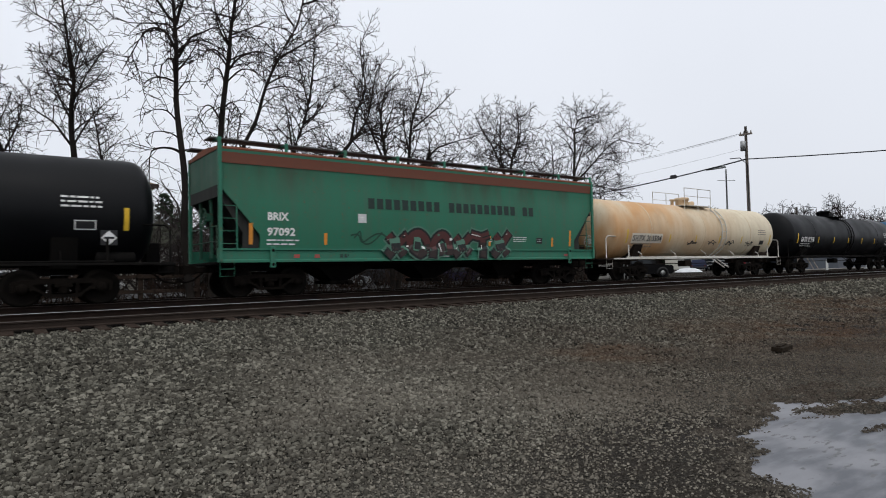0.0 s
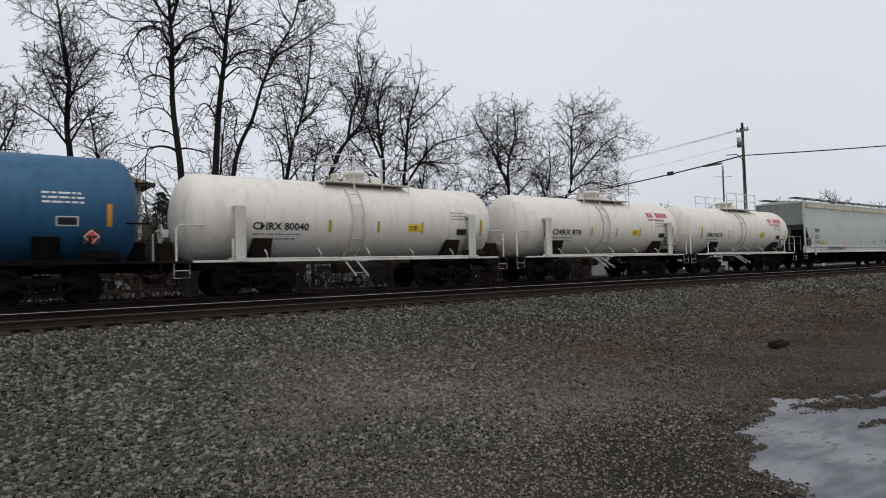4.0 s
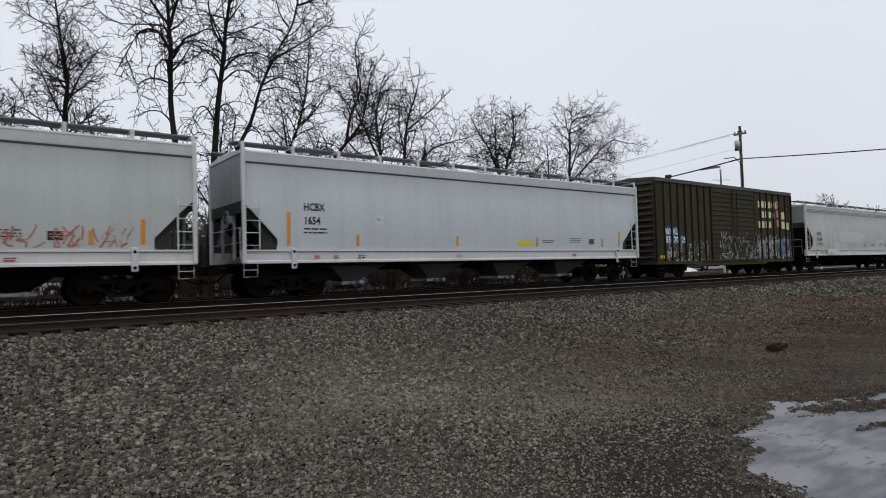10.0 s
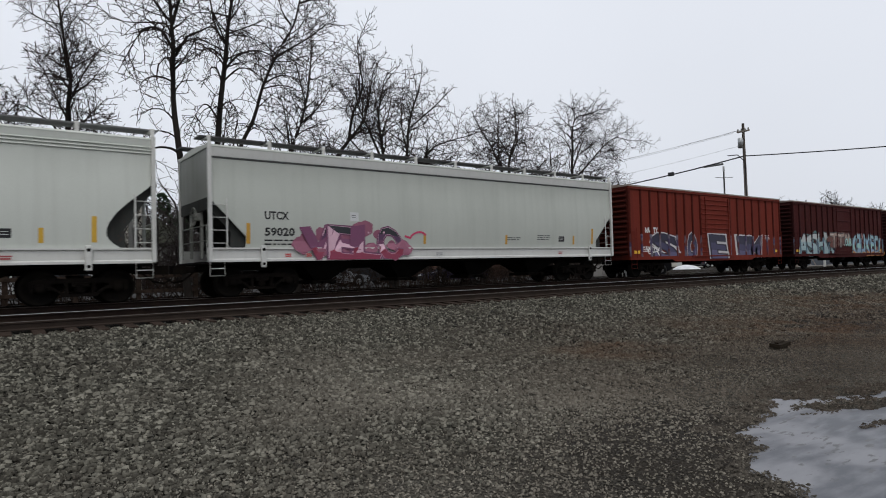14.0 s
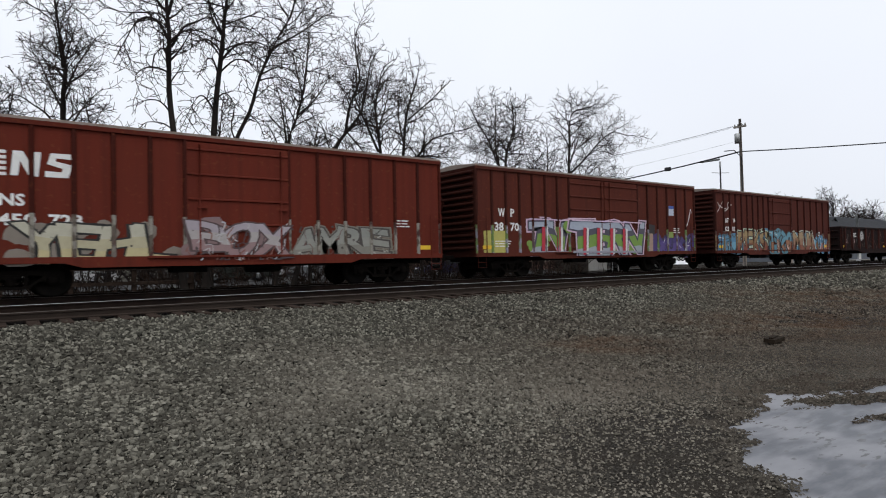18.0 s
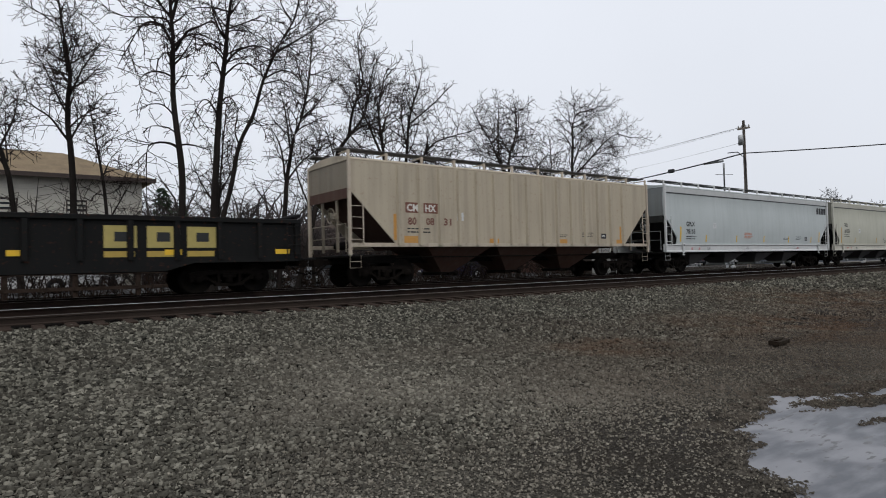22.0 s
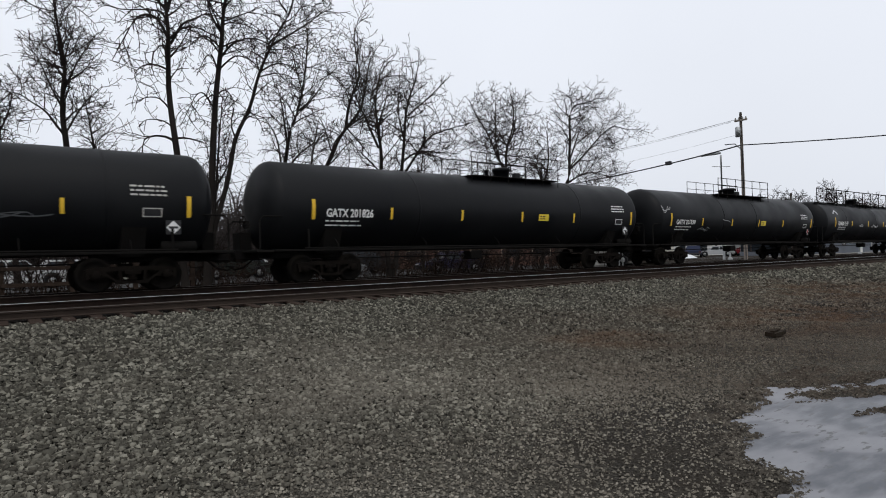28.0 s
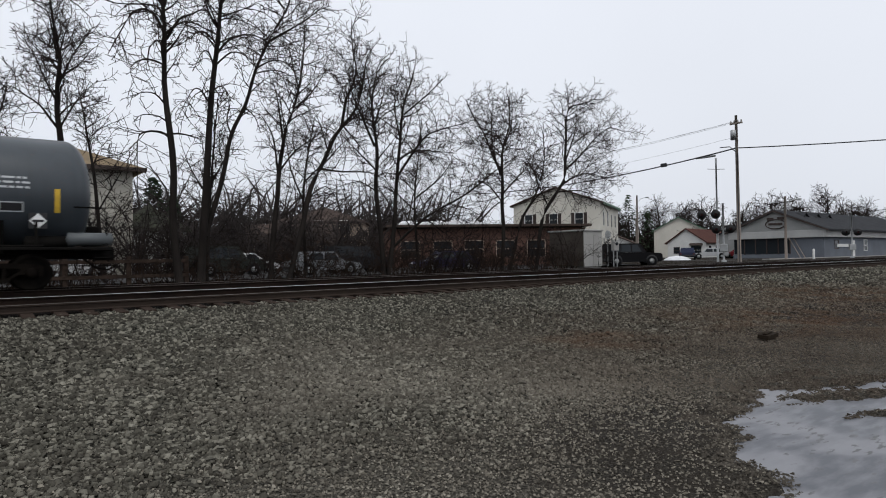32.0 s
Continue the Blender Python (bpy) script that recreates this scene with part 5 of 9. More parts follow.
    if spec.get("diamond"):
        s = Shape()
        y = -(side(1.75) + 0.12)
        for q, mi, d in ((0.19, 0, 0), (0.165, 1, 0.004)):
            s.add([(0, y - d, 1.75 - q), (q, y - d, 1.75), (0, y - d, 1.75 + q), (-q, y - d, 1.75)], [(0, 1, 2, 3)], mi)
        s.box(-0.13, 0.13, y - 0.008, y - 0.005, 1.72, 1.78, 0, 2)
        s.box(-0.2, 0.2, y + 0.002, y + 0.02, 1.55, 1.95, 0.004, 2)
        part("placard", s, [ink(WHITE), ink(spec["diamond"]), ink(BLACK)], car, "diamond hazard placard", (h - 1.3, 0, 0))
    return car, shell, info, h


# ---- box wagons and gondolas ----
def boxcar(a, b, cols, label, spec):
    L = b - a
    h = L / 2
    car = wagon("boxcar", a, b, label, "railway wagon")
    z0, z1 = spec.get("z", (0.86, 4.46))
    W = 1.5
    body_m, end_m = cols["body"], cols.get("end", cols["body"])
    body = part("body", lambda: Shape().box(-h + 0.06, h - 0.06, -W, W, z0 + 0.1, z1, 0.015), body_m, car)
    info = {"side": lambda z: W, "L": L, "low": z0 - 0.02}
    # roof: ridged sheets with an overhang
    def roof():
        s = Shape().prism([(-W - 0.06, z1 - 0.03), (W + 0.06, z1 - 0.03), (W + 0.06, z1 + 0.04), (0, z1 + 0.16), (-W - 0.06, z1 + 0.04)], "x", -h, h)
        for k in range(13):
            x = -h + L * (k + 0.5) / 13
            s.prism([(-W - 0.03, z1 + 0.03), (W + 0.03, z1 + 0.03), (0, z1 + 0.2)], "x", x - 0.05, x + 0.05)
        return s
    part("roof", roof, cols.get("roof", galv), car, spec.get("roof_label", ""))
    part("top_chord", lambda: Shape().box(-h, h, -W - 0.065, -W + 0.01, z1 - 0.16, z1 - 0.03, 0.01), cols.get("chord", body_m), car)
    part("side_sill", lambda: Shape().prism([(-h, z0 + 0.16), (-h, z0), (-h + 3.4, z0), (-h + 3.8, z0 - 0.12), (h - 3.8, z0 - 0.12), (h - 3.4, z0), (h, z0), (h, z0 + 0.16)], "y", -W - 0.06, -W + 0.02), cols.get("sill", body_m), car)
    # corrugated ends
    for g in (-1, 1):
        def end():
            return Shape().box(-0.05, 0.05, -W, W, z0, z1, 0.01)
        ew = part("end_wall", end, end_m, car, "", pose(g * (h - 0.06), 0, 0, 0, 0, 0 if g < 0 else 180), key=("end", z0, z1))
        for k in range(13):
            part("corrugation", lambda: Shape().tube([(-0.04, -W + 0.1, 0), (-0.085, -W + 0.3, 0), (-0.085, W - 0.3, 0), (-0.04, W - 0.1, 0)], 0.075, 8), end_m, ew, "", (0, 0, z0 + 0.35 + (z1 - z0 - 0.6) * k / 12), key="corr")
        x = -h + 0.05 if g < 0 else h - 0.5
        part("ladder", ladder_shape(0.44, z1 - z0 - 0.3 if spec.get("tall") else 1.5, 9 if spec.get("tall") else 4), body_m, car, "", (x, -W - 0.09, z0 + 0.1), key=("bl", spec.get("tall")))
        part("sill_step", stirrup_shape(), body_m, car, "", (x + 0.02, -W - 0.04, z0), key=1)
        bogie(car, g * (h - 2.3))
    part("brake_wheel", brake_wheel_shape, end_m, car, "", (-h - 0.22, 0.5, z0 + 2.2), key=1)
    part("centre_sill", lambda: Shape().box(-h + 0.1, h - 0.1, -0.3, 0.3, 0.68, 1.0, 0.02).box(-1.6, -0.6, -1.0, -0.4, 0.55, 0.85, 0.03).lathe([(0.6, 0), (0.6, 0.2), (1.7, 0.2), (1.7, 0)], 14, "x", (0, -0.8, 0.7)), under_black, car, "", None, key=("bcs", round(L, 1)))
    couplers(car, h - 0.1, h + spec.get("gap", 1.8) / 2)
    # side posts
    d0, d1 = spec["door"]        # the doorway, from the wagon's middle
    xs = []
    nl, nr = spec.get("posts", (7, 7))
    f0 = spec.get("first", 0.05 + (d0 + h - 0.05) / nl)
    xs.append(-h + 0.05)
    for k in range(nl): xs.append(-h + f0 + (d0 + h - f0) * k / (nl - 1))
    for k in range(nr + 1): xs.append(d1 + (h - 0.05 - d1) * k / nr)
    rib = 0.065
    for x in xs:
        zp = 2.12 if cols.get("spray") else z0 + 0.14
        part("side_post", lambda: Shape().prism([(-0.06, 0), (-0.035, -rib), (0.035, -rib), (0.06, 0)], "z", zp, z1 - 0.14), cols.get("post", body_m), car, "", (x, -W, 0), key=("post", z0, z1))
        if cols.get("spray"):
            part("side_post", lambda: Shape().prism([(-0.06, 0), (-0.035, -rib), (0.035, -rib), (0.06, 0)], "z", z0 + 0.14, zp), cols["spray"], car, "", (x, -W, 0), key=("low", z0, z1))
    # doors
    for k, (x0, x1) in enumerate(spec.get("leaves", [(d0, d1)])):
        def leaf():
            w = x1 - x0
            return Shape().box(0.03, w - 0.03, -0.055, 0, z0 + 0.18, z1 - 0.2, 0.01)
        dr = part("door", leaf, cols.get("door", body_m), car, "", (x0, -W, 0))
        n = spec.get("ribs", 4)
        for j in range(n):
            part("door_rib", lambda: Shape().prism([(-0.055, -0.035), (-0.095, -0.02), (-0.095, 0.02), (-0.055, 0.035)], "x", 0.06, x1 - x0 - 0.06), cols.get("door", body_m), dr, "", (0, 0, z0 + 0.35 + (z1 - z0 - 0.75) * j / (n - 1)), key=("rib", round(x1 - x0, 2)))

        for f in ((0.12, 0.9) if len(spec.get("leaves", [0])) == 1 else (0.88,) if k == 0 else (0.12,)):
            part("lock_rod", lambda: Shape().tube([(0, -0.12, z0 + 0.2), (0, -0.12, z1 - 0.25)], 0.022, 6).box(-0.05, 0.2, -0.14, -0.09, z0 + 1.5, z0 + 1.58, 0.01), cols.get("door", body_m), dr, "", ((x1 - x0) * f, 0, 0), key=("rod", z0, z1))
    part("door_rail", lambda: Shape().box(d0 - 1.0 if spec.get("slide", True) else d0, d1 + 0.1, -0.13, -0.02, z0 + 0.1, z0 + 0.17, 0.01), body_m, car, "", (0, -W, 0))
    # marks
    col = spec.get("ink", WHITE)
    for t, x, z, q, w in spec.get("words", []):
        word(info, body, t, -h + x, z, q, col, w)
    bars(info, body, -h + spec.get("small_x", 1.0), z0 + 0.6, 0.9, 3, col, 0.04, 0.1, len(TRAIN))
    part("reflector", lambda: Shape().box(0, 0.45, -0.012, 0, 0, 0.15, 0.003), ink(YELLOW), body, "", (-h + 0.35, -W - 0.002, z0 + 0.3), key=1)
    part("reflector", lambda: Shape().box(0, 0.45, -0.012, 0, 0, 0.15, 0.003), ink(YELLOW), body, "", (h - 0.95, -W - 0.002, z0 + 0.3), key=1)
    bars(info, body, h - 2.0, z0 + 1.3, 0.6, 3, col, 0.04, 0.1, 33)
    return car, body, info, h


def gondola(a, b, m, label, spec):
    L = b - a
    h = L / 2
    car = wagon("gondola", a, b, label, "railway wagon")
    z0, z1, W = 1.0, spec.get("top", 2.75), 1.45
    info = {"side": lambda z: W, "L": L}

    part("side_wall", Shape().box(-h, h, W - 0.03, W, z0, z1), m, car)
    body = part("side_wall", Shape().box(-h, h, -W, -W + 0.03, z0, z1), m, car)
    for x in (-h, h - 0.03):
        part("end_wall", Shape().box(x, x + 0.03, -W + 0.03, W - 0.03, z0, z1), m, car)
    part("floor", Shape().box(-h + 0.03, h - 0.03, -W + 0.03, W - 0.03, z0, z0 + 0.08), m, car)
    part("top_chord", lambda: Shape().box(-h - 0.02, h + 0.02, -W - 0.08, -W + 0.06, z1 - 0.06, z1 + 0.08, 0.015).box(-h - 0.02, h + 0.02, W - 0.06, W + 0.08, z1 - 0.06, z1 + 0.08, 0.015)
         .box(-h - 0.02, -h + 0.1, -W + 0.06, W - 0.06, z1 - 0.06, z1 + 0.08, 0.015).box(h - 0.1, h + 0.02, -W + 0.06, W - 0.06, z1 - 0.06, z1 + 0.08, 0.015), m, car)
    part("side_sill", lambda: Shape().prism([(-h, z0 + 0.1), (-h, z0 - 0.08), (-h + 3.2, z0 - 0.08), (-h + 4, z0 - 0.3), (h - 4, z0 - 0.3), (h - 3.2, z0 - 0.08), (h, z0 - 0.08), (h, z0 + 0.1)], "y", -W - 0.05, -W + 0.02), m, car)
    n = spec.get("posts", 14)
    for k in range(n + 1):
        part("side_post", lambda: Shape().prism([(-0.09, 0), (-0.06, -0.11), (0.06, -0.11), (0.09, 0)], "z", z0 + 0.02, z1 - 0.06), spec.get("post_m", m), car, "", (-h + (0.12 if k == 0 else spec["first"] + (L - 0.12 - spec["first"]) * (k - 1) / (n - 1)), -W, 0), key=("gp", z1))
    for g in (-1, 1):
        for k in range(3):
            part("end_rib", lambda: Shape().tube([(0, -W + 0.1, 0), (0, W - 0.1, 0)], 0.07, 8), m, car, "", (g * (h + 0.02), 0, z0 + 0.35 + 0.5 * k), key=1)
        bogie(car, g * (h - 2.1))
        x = -h + 0.02 if g < 0 else h - 0.46
        part("ladder", ladder_shape(0.42, z1 - z0, 4), m, car, "", (x, -W - 0.13, z0), key=("gl", z1))
        part("sill_step", stirrup_shape(), m, car, "", (x, -W - 0.05, z0 - 0.05), key=1)
        part("end_platform", lambda: Shape().box(-0.3, 0.3, -1.4, 1.4, 0.95, 1.02, 0.015), m, car, "", (g * (h + 0.25), 0, 0), key=1)
    part("centre_sill", lambda: Shape().box(-h, h, -0.3, 0.3, 0.68, 1.0, 0.02), under_black, car, "", None, key=("gcs", round(L, 1)))
    couplers(car, h + 0.1, h + spec.get("gap", 1.8) / 2)
    for t, x, z, q, w, c in spec.get("words", []):
        word(info, body, t, -h + x, z, q, c, w)
    for x in spec.get("yellow", ()):
        part("reflector", lambda: Shape().box(0, 0.5, -0.012, 0, 0, 0.16, 0.003), ink(YELLOW), body, "", (-h + x, -W - 0.002, z0 + 0.15), key=1)
    return car, body, info, h


door_side = {"side": lambda z: 1.6, "low": 0.84}


def over(info):
    """The side with its sill, for paint that runs down over it."""
    return {"side": lambda z: max(info["side"](z), 1.598 if z < 1.50 else 0), "low": 1.08}


# ---- the train, wagon by wagon ----
def stained_tank():
    """Cream paint stained orange from the leading end and the top, with brown drips."""
    m = paint("stained_cream_tank_paint", (0.66, 0.58, 0.43), 0.3, 0.25, 0.5, (0.34, 0.21, 0.10))
    n, l = m.node_tree.nodes, m.node_tree.links
    b = n["Principled BSDF"]
    old = b.inputs["Base Color"].links[0].from_socket
    t = n.new("ShaderNodeTexCoord")
    sp = n.new("ShaderNodeSeparateXYZ")
    l.new(t.outputs["Object"], sp.inputs[0])
    r = n.new("ShaderNodeMapRange")
    r.inputs["From Min"].default_value, r.inputs["From Max"].default_value = 4.5, -5.0
    l.new(sp.outputs[0], r.inputs[0])
    f = noisy(n, l, coords(n, l, (1, 1, 0.5), True), 0.5, 5, 0.3, 0.55)
    k = n.new("ShaderNodeMath")
    k.operation = "MULTIPLY"
    l.new(r.outputs[0], k.inputs[0])
    l.new(f, k.inputs[1])
    c = blend(n, l, times(n, l, k.outputs[0], 0.9), old, (0.52, 0.27, 0.10))
    l.new(blend(n, l, times(n, l, noisy(n, l, coords(n, l, (1.2, 1.2, 0.25), True), 0.9, 6, 0.52, 0.75), 0.35), c, (0.30, 0.19, 0.11)), b.inputs["Base Color"])
    return m


def dripping(m, x0, x1, z0, z1, col):
    """Rust that has run down from the fittings on top, in ragged strings."""
    n, l = m.node_tree.nodes, m.node_tree.links
    b = n["Principled BSDF"]
    old = b.inputs["Base Color"].links[0].from_socket
    t = n.new("ShaderNodeTexCoord")
    sp = n.new("ShaderNodeSeparateXYZ")
    l.new(t.outputs["Object"], sp.inputs[0])
    f = noisy(n, l, coords(n, l, (3.0, 0.6, 0.22), True), 1.2, 5, 0.42, 0.62)
    for out, lo, hi in ((0, x0 - 0.6, x0 + 0.5), (0, x1 + 0.6, x1 - 0.5), (2, z0, z1)):
        q = n.new("ShaderNodeMapRange")
        q.inputs["From Min"].default_value, q.inputs["From Max"].default_value = lo, hi
        l.new(sp.outputs[out], q.inputs[0])
        k = n.new("ShaderNodeMath")
        k.operation = "MULTIPLY"
        l.new(f, k.inputs[0])
        l.new(q.outputs[0], k.inputs[1])
        f = k.outputs[0]
    l.new(blend(n, l, times(n, l, f, 0.85), old, col), b.inputs["Base Color"])


black_tank = paint("satin_black_tank_paint", (0.0035, 0.004, 0.005), 0.12, 0.0, 0.36, (0.009, 0.009, 0.009), 0.13)
grey_tank = paint("slate_grey_tank_paint", (0.040, 0.049, 0.058), 0.3, 0.1, 0.3, (0.025, 0.026, 0.027), 0.4)
blue_tank = paint("faded_blue_tank_paint", (0.022, 0.10, 0.20), 0.45, 0.35, 0.38, (0.012, 0.022, 0.035), 0.3)
dripping(blue_tank, 0.0, 2.4, 2.2, 3.6, (0.035, 0.026, 0.022))
cream_tank = stained_tank()
white_tank = paint("off_white_tank_paint", (0.75, 0.70, 0.63), 0.3, 0.2, 0.5, (0.33, 0.27, 0.19))
white_frame = paint("dirty_white_steel", (0.62, 0.60, 0.55), 0.4, 0.2, 0.5)
black_frame = under_black
rust_frame = surface("rust_black_frame", (0.018, 0.014, 0.012), (0.03, 0.021, 0.017), 1.5, 0.85, 0.0, 30, 0.2)


def hop_mats(name, col, dirt=0.3, rust=0.1, sill=None, roof=None, bottom=None):
    if min(col) > 0.25:      # chalked paint is less than white
        col = (col[0] * 0.80, col[1] * 0.82, col[2] * 0.80)
        sill = tuple(x * 0.82 for x in sill) if sill else None
    # ends: dirtier, and half the body colour as painted shade between wagons
    d = {"body": paint(name + "_paint", col, dirt, rust, 0.45), "end": paint(name + "_shaded_end_paint", tuple(x * 0.5 for x in col), dirt + 0.25, rust, 0.5)}
    d["sill"] = paint(name + "_sill_paint", sill or tuple(min(0.8, x * 1.12) for x in col), dirt, rust + 0.1, 0.5)
    if roof: d["roof"] = paint(name + "_roof_paint", roof, 0.6, 0.7, 0.6)
    if bottom: d["bottom"] = bottom
    return d


grey_bottom = paint("grey_hopper_bottom_paint", (0.10, 0.10, 0.10), 0.6, 0.2, 0.6)

# 1: black tank, leading out of view
_, sh, inf, h = tank(-325.5, -306.3, black_tank, black_frame, "long glossy black tank wagon with yellow reflector strips", {"mark": "PROX 44286", "at": (1.8, 2.05, 0.28, 2.0), "label_at": 0.62, "diamond": (0.7, 0.7, 0.7), "dome": (0, 4.0)})
# 2: green grain hopper
g = hop_mats("bottle_green", (0.022, 0.145, 0.085), 0.35, 0.35, sill=(0.025, 0.16, 0.10), roof=(0.16, 0.055, 0.03))
def stained_top(m, col):
    """Brown stains that hang down from the eave in broad soft patches."""
    n, l = m.node_tree.nodes, m.node_tree.links
    b = n["Principled BSDF"]
    old = b.inputs["Base Color"].links[0].from_socket
    t = n.new("ShaderNodeTexCoord")
    sp = n.new("ShaderNodeSeparateXYZ")
    l.new(t.outputs["Object"], sp.inputs[0])
    q = n.new("ShaderNodeMapRange")
    q.inputs["From Min"].default_value, q.inputs["From Max"].default_value = 2.9, 4.1
    l.new(sp.outputs[2], q.inputs[0])
    k = n.new("ShaderNodeMath")
    k.operation = "MULTIPLY"
    l.new(q.outputs[0], k.inputs[0])
    l.new(noisy(n, l, coords(n, l, (1, 1, 0.25), True), 0.7, 4, 0.5, 0.68), k.inputs[1])
    l.new(blend(n, l, times(n, l, k.outputs[0], 0.75), old, col), b.inputs["Base Color"])


stained_top(g["body"], (0.045, 0.035, 0.022))
g["roof"] = paint("rust_red_roof_paint", (0.17, 0.055, 0.028), 0.5, 0.7, 0.7)
car, bd, inf, h = hopper(-304.8, -288.2, g, "weathered green covered hopper with rusty roof edge and sprayed letters", {"mark": ("BRIX", "97092"), "at": ((1.47, 0.68, 2.35), (1.46, 0.91, 1.88)), "ink": WHITE, "brackets": 9, "outlets": 3, "gap": 1.7, "corner": (3.35, 1.25)})
panel(inf, bd, -h, h, 4.0, 4.32, (0.15, 0.05, 0.028), "eave_band", 0.02, 3, "rust-red painted band under the eave")
x = -h + 5.0
for k in range(23):      # a company name as plain upright bars
    if k not in (9, 20):
        panel(inf, bd, x, x + 0.25, 2.84, 3.2, (0.010, 0.026, 0.02), "name_bar", 0.008, 2)
    x += 0.345
graffiti(over(inf), bd, -h + 5.6, -h + 11.5, 1.18, 2.1, 6, [(0.075, 0.02, 0.018), (0.03, 0.018, 0.016)], (0.006, 0.008, 0.008), None, (0.07, 0.17, 0.12), 21, 0.36)
tag(inf, bd, -h + 4.2, -h + 5.6, 1.6, 2.1, 4, (0.01, 0.05, 0.03), 22, 0.05)
# 3: cream tank, stained orange
_, sh, inf, h = tank(-286.9, -270.6, cream_tank, white_frame, "cream tank wagon stained orange with white handrails", {"mark": "SHPX 203504", "at": (1.8, 1.92, 0.27, 2.35), "ink": BLACK, "small": (0.2, 0.18, 0.15), "plate": (0.62, 0.57, 0.48), "strip": (0.62, 0.40, 0.05), "dome": (0.2, 2.6), "ladder_x": 1.4, "R": 1.5, "plat_m": white_frame, "low_m": rust_frame})
for k, x in enumerate((6.6, 8.5, 10.4, 12.6)):
    tag(inf, sh, -h + x, -h + x + 0.9, 1.72, 2.05, 5, BLACK, 31 + k, 0.05)
# 4, 5: black and blue tanks
_, sh, inf, h = tank(-268.8, -250.4, black_tank, black_frame, "long black tank wagon with yellow reflector strips", {"mark": "GATX 81918", "at": (1.51, 2.06, 0.31, 1.9), "strips": 5, "diamond": (0.55, 0.05, 0.05), "dome": (-0.2, 2.2)})
_, sh, inf, h = tank(-248.6, -229.6, blue_tank, black_frame, "faded blue tank wagon with rust streaks and a top catwalk", {"mark": "CCBX 5149", "at": (1.64, 2.12, 0.27, 1.7), "strip": ORANGE, "label_at": 0.79, "diamond": (0.55, 0.05, 0.05), "walk": (0.8, 12.4), "dome": (0.1, 4.2), "plat_x": 0.8, "ladder": False, "plat_m": black_frame})
# 6 to 8: three short white tanks
for k, (a, b, t) in enumerate(((-228.6, -216.6, "CMRX 80040"), (-215.4, -203.5, "CMRX 878"), (-202.6, -190.9, "CMRX 80178"))):
    _, sh, inf, h = tank(a, b, white_tank, white_frame, "short off-white tank wagon with white platform rails", {"mark": t, "ink": BLACK, "small": (0.25, 0.25, 0.24), "strip": (0.45, 0.28, 0.04), "strips": 3, "label_at": 0.64, "R": 1.38, "zc": 2.42, "dome": (0.3, 3.4), "plat_m": white_frame, "low_m": rust_frame, "diamond": (0.7, 0.7, 0.7), "at": (1.48 if k == 2 else 2.0, 2.02, 0.22, 1.66 if k == 2 else 1.85), "ladder_x": -0.9, "stanchions": () if k == 2 else (-4.46, 4.46)})
    if k:
        x = h - 2.9
        for j in range(7):       # a product name as red bars, with grey bars beneath
            if j != 2: panel(inf, sh, x + 0.25 * j, x + 0.25 * j + 0.18, 2.95, 3.2, (0.42, 0.03, 0.06), "name_bar", 0.008, 2)
        bars(inf, sh, x, 2.78, 1.7, 1, (0.30, 0.12, 0.13), 0.09, 0.1, 3)
# 9: white plastics hopper with rusty eaves
c = hop_mats("chalk_white", (0.60, 0.635, 0.585), 0.18, 0.05, sill=(0.66, 0.66, 0.63))
car, bd, inf, h = hopper(-189.5, -171.3, c, "white covered hopper with rust-streaked eaves", {"mark": ("PSPX", "2213"), "at": ((1.64, 0.77, 2.44), (1.64, 0.66, 1.99)), "strips": 5, "gap": 1.3, "brackets": 11})
rusty = paint("rust_streaked_cream_paint", (0.58, 0.53, 0.42), 0.9, 0.6, 0.6, (0.26, 0.11, 0.04))
part("eave_band", Shape().box(-h, h, -1.585, -1.54, 4.08, 4.36, 0.01), rusty, car, "cream eave band streaked with rust")
part("eave_band", Shape().box(-h, h, -1.53, -1.50, 4.40, 4.46, 0.002), rusty, car)
tag({"side": lambda z: 1.595}, bd, -h + 3.3, -h + 7.0, 1.17, 1.5, 11, BLACK, 41, 0.04)
panel(inf, bd, -h + 2.0, -h + 3.3, 1.62, 1.8, (0.5, 0.33, 0.12), "stencil_panel")
# 10, 11: grey hoppers
c = hop_mats("light_grey", (0.40, 0.41, 0.42), 0.22, 0.05, sill=(0.50, 0.51, 0.50))
car, bd, inf, h = hopper(-170.0, -151.7, c, "light grey covered hopper with bright sprayed letters along the sill", {"mark": ("CHVX", "896740"), "at": ((1.85, 0.88, 2.45), (1.85, 1.08, 2.03)), "eave": True, "gap": 1.2, "brackets": 11})
s_ = Shape()      # blue haze and a thin arm beside the letters
stroke(s_, inf, [(-h + 8.0, 1.72), (-h + 10.4, 1.74)], 0.40, 0, 0.004)
stroke(s_, inf, [(-h + 8.2, 1.52), (-h + 10.3, 1.54)], 0.22, 1, 0.0045)
stroke(s_, inf, [(-h + 2.35, 1.62), (-h + 2.8, 1.86), (-h + 3.5, 1.98)], 0.16, 2, 0.006)
part("paint_haze", s_, [ink((0.20, 0.36, 0.42)), ink((0.10, 0.17, 0.42)), ink((0.02, 0.12, 0.04))], bd)
sprayed(over(inf), bd, "KRONE", -h + 3.2, -h + 8.05, 1.06, 2.32, [(0.022, 0.125, 0.035), (0.03, 0.15, 0.04), (0.075, 0.135, 0.05), (0.05, 0.17, 0.04)], (0.006, 0.012, 0.008), None, (0.45, 0.52, 0.36), (0.13, 0.24, 0.48), 51)
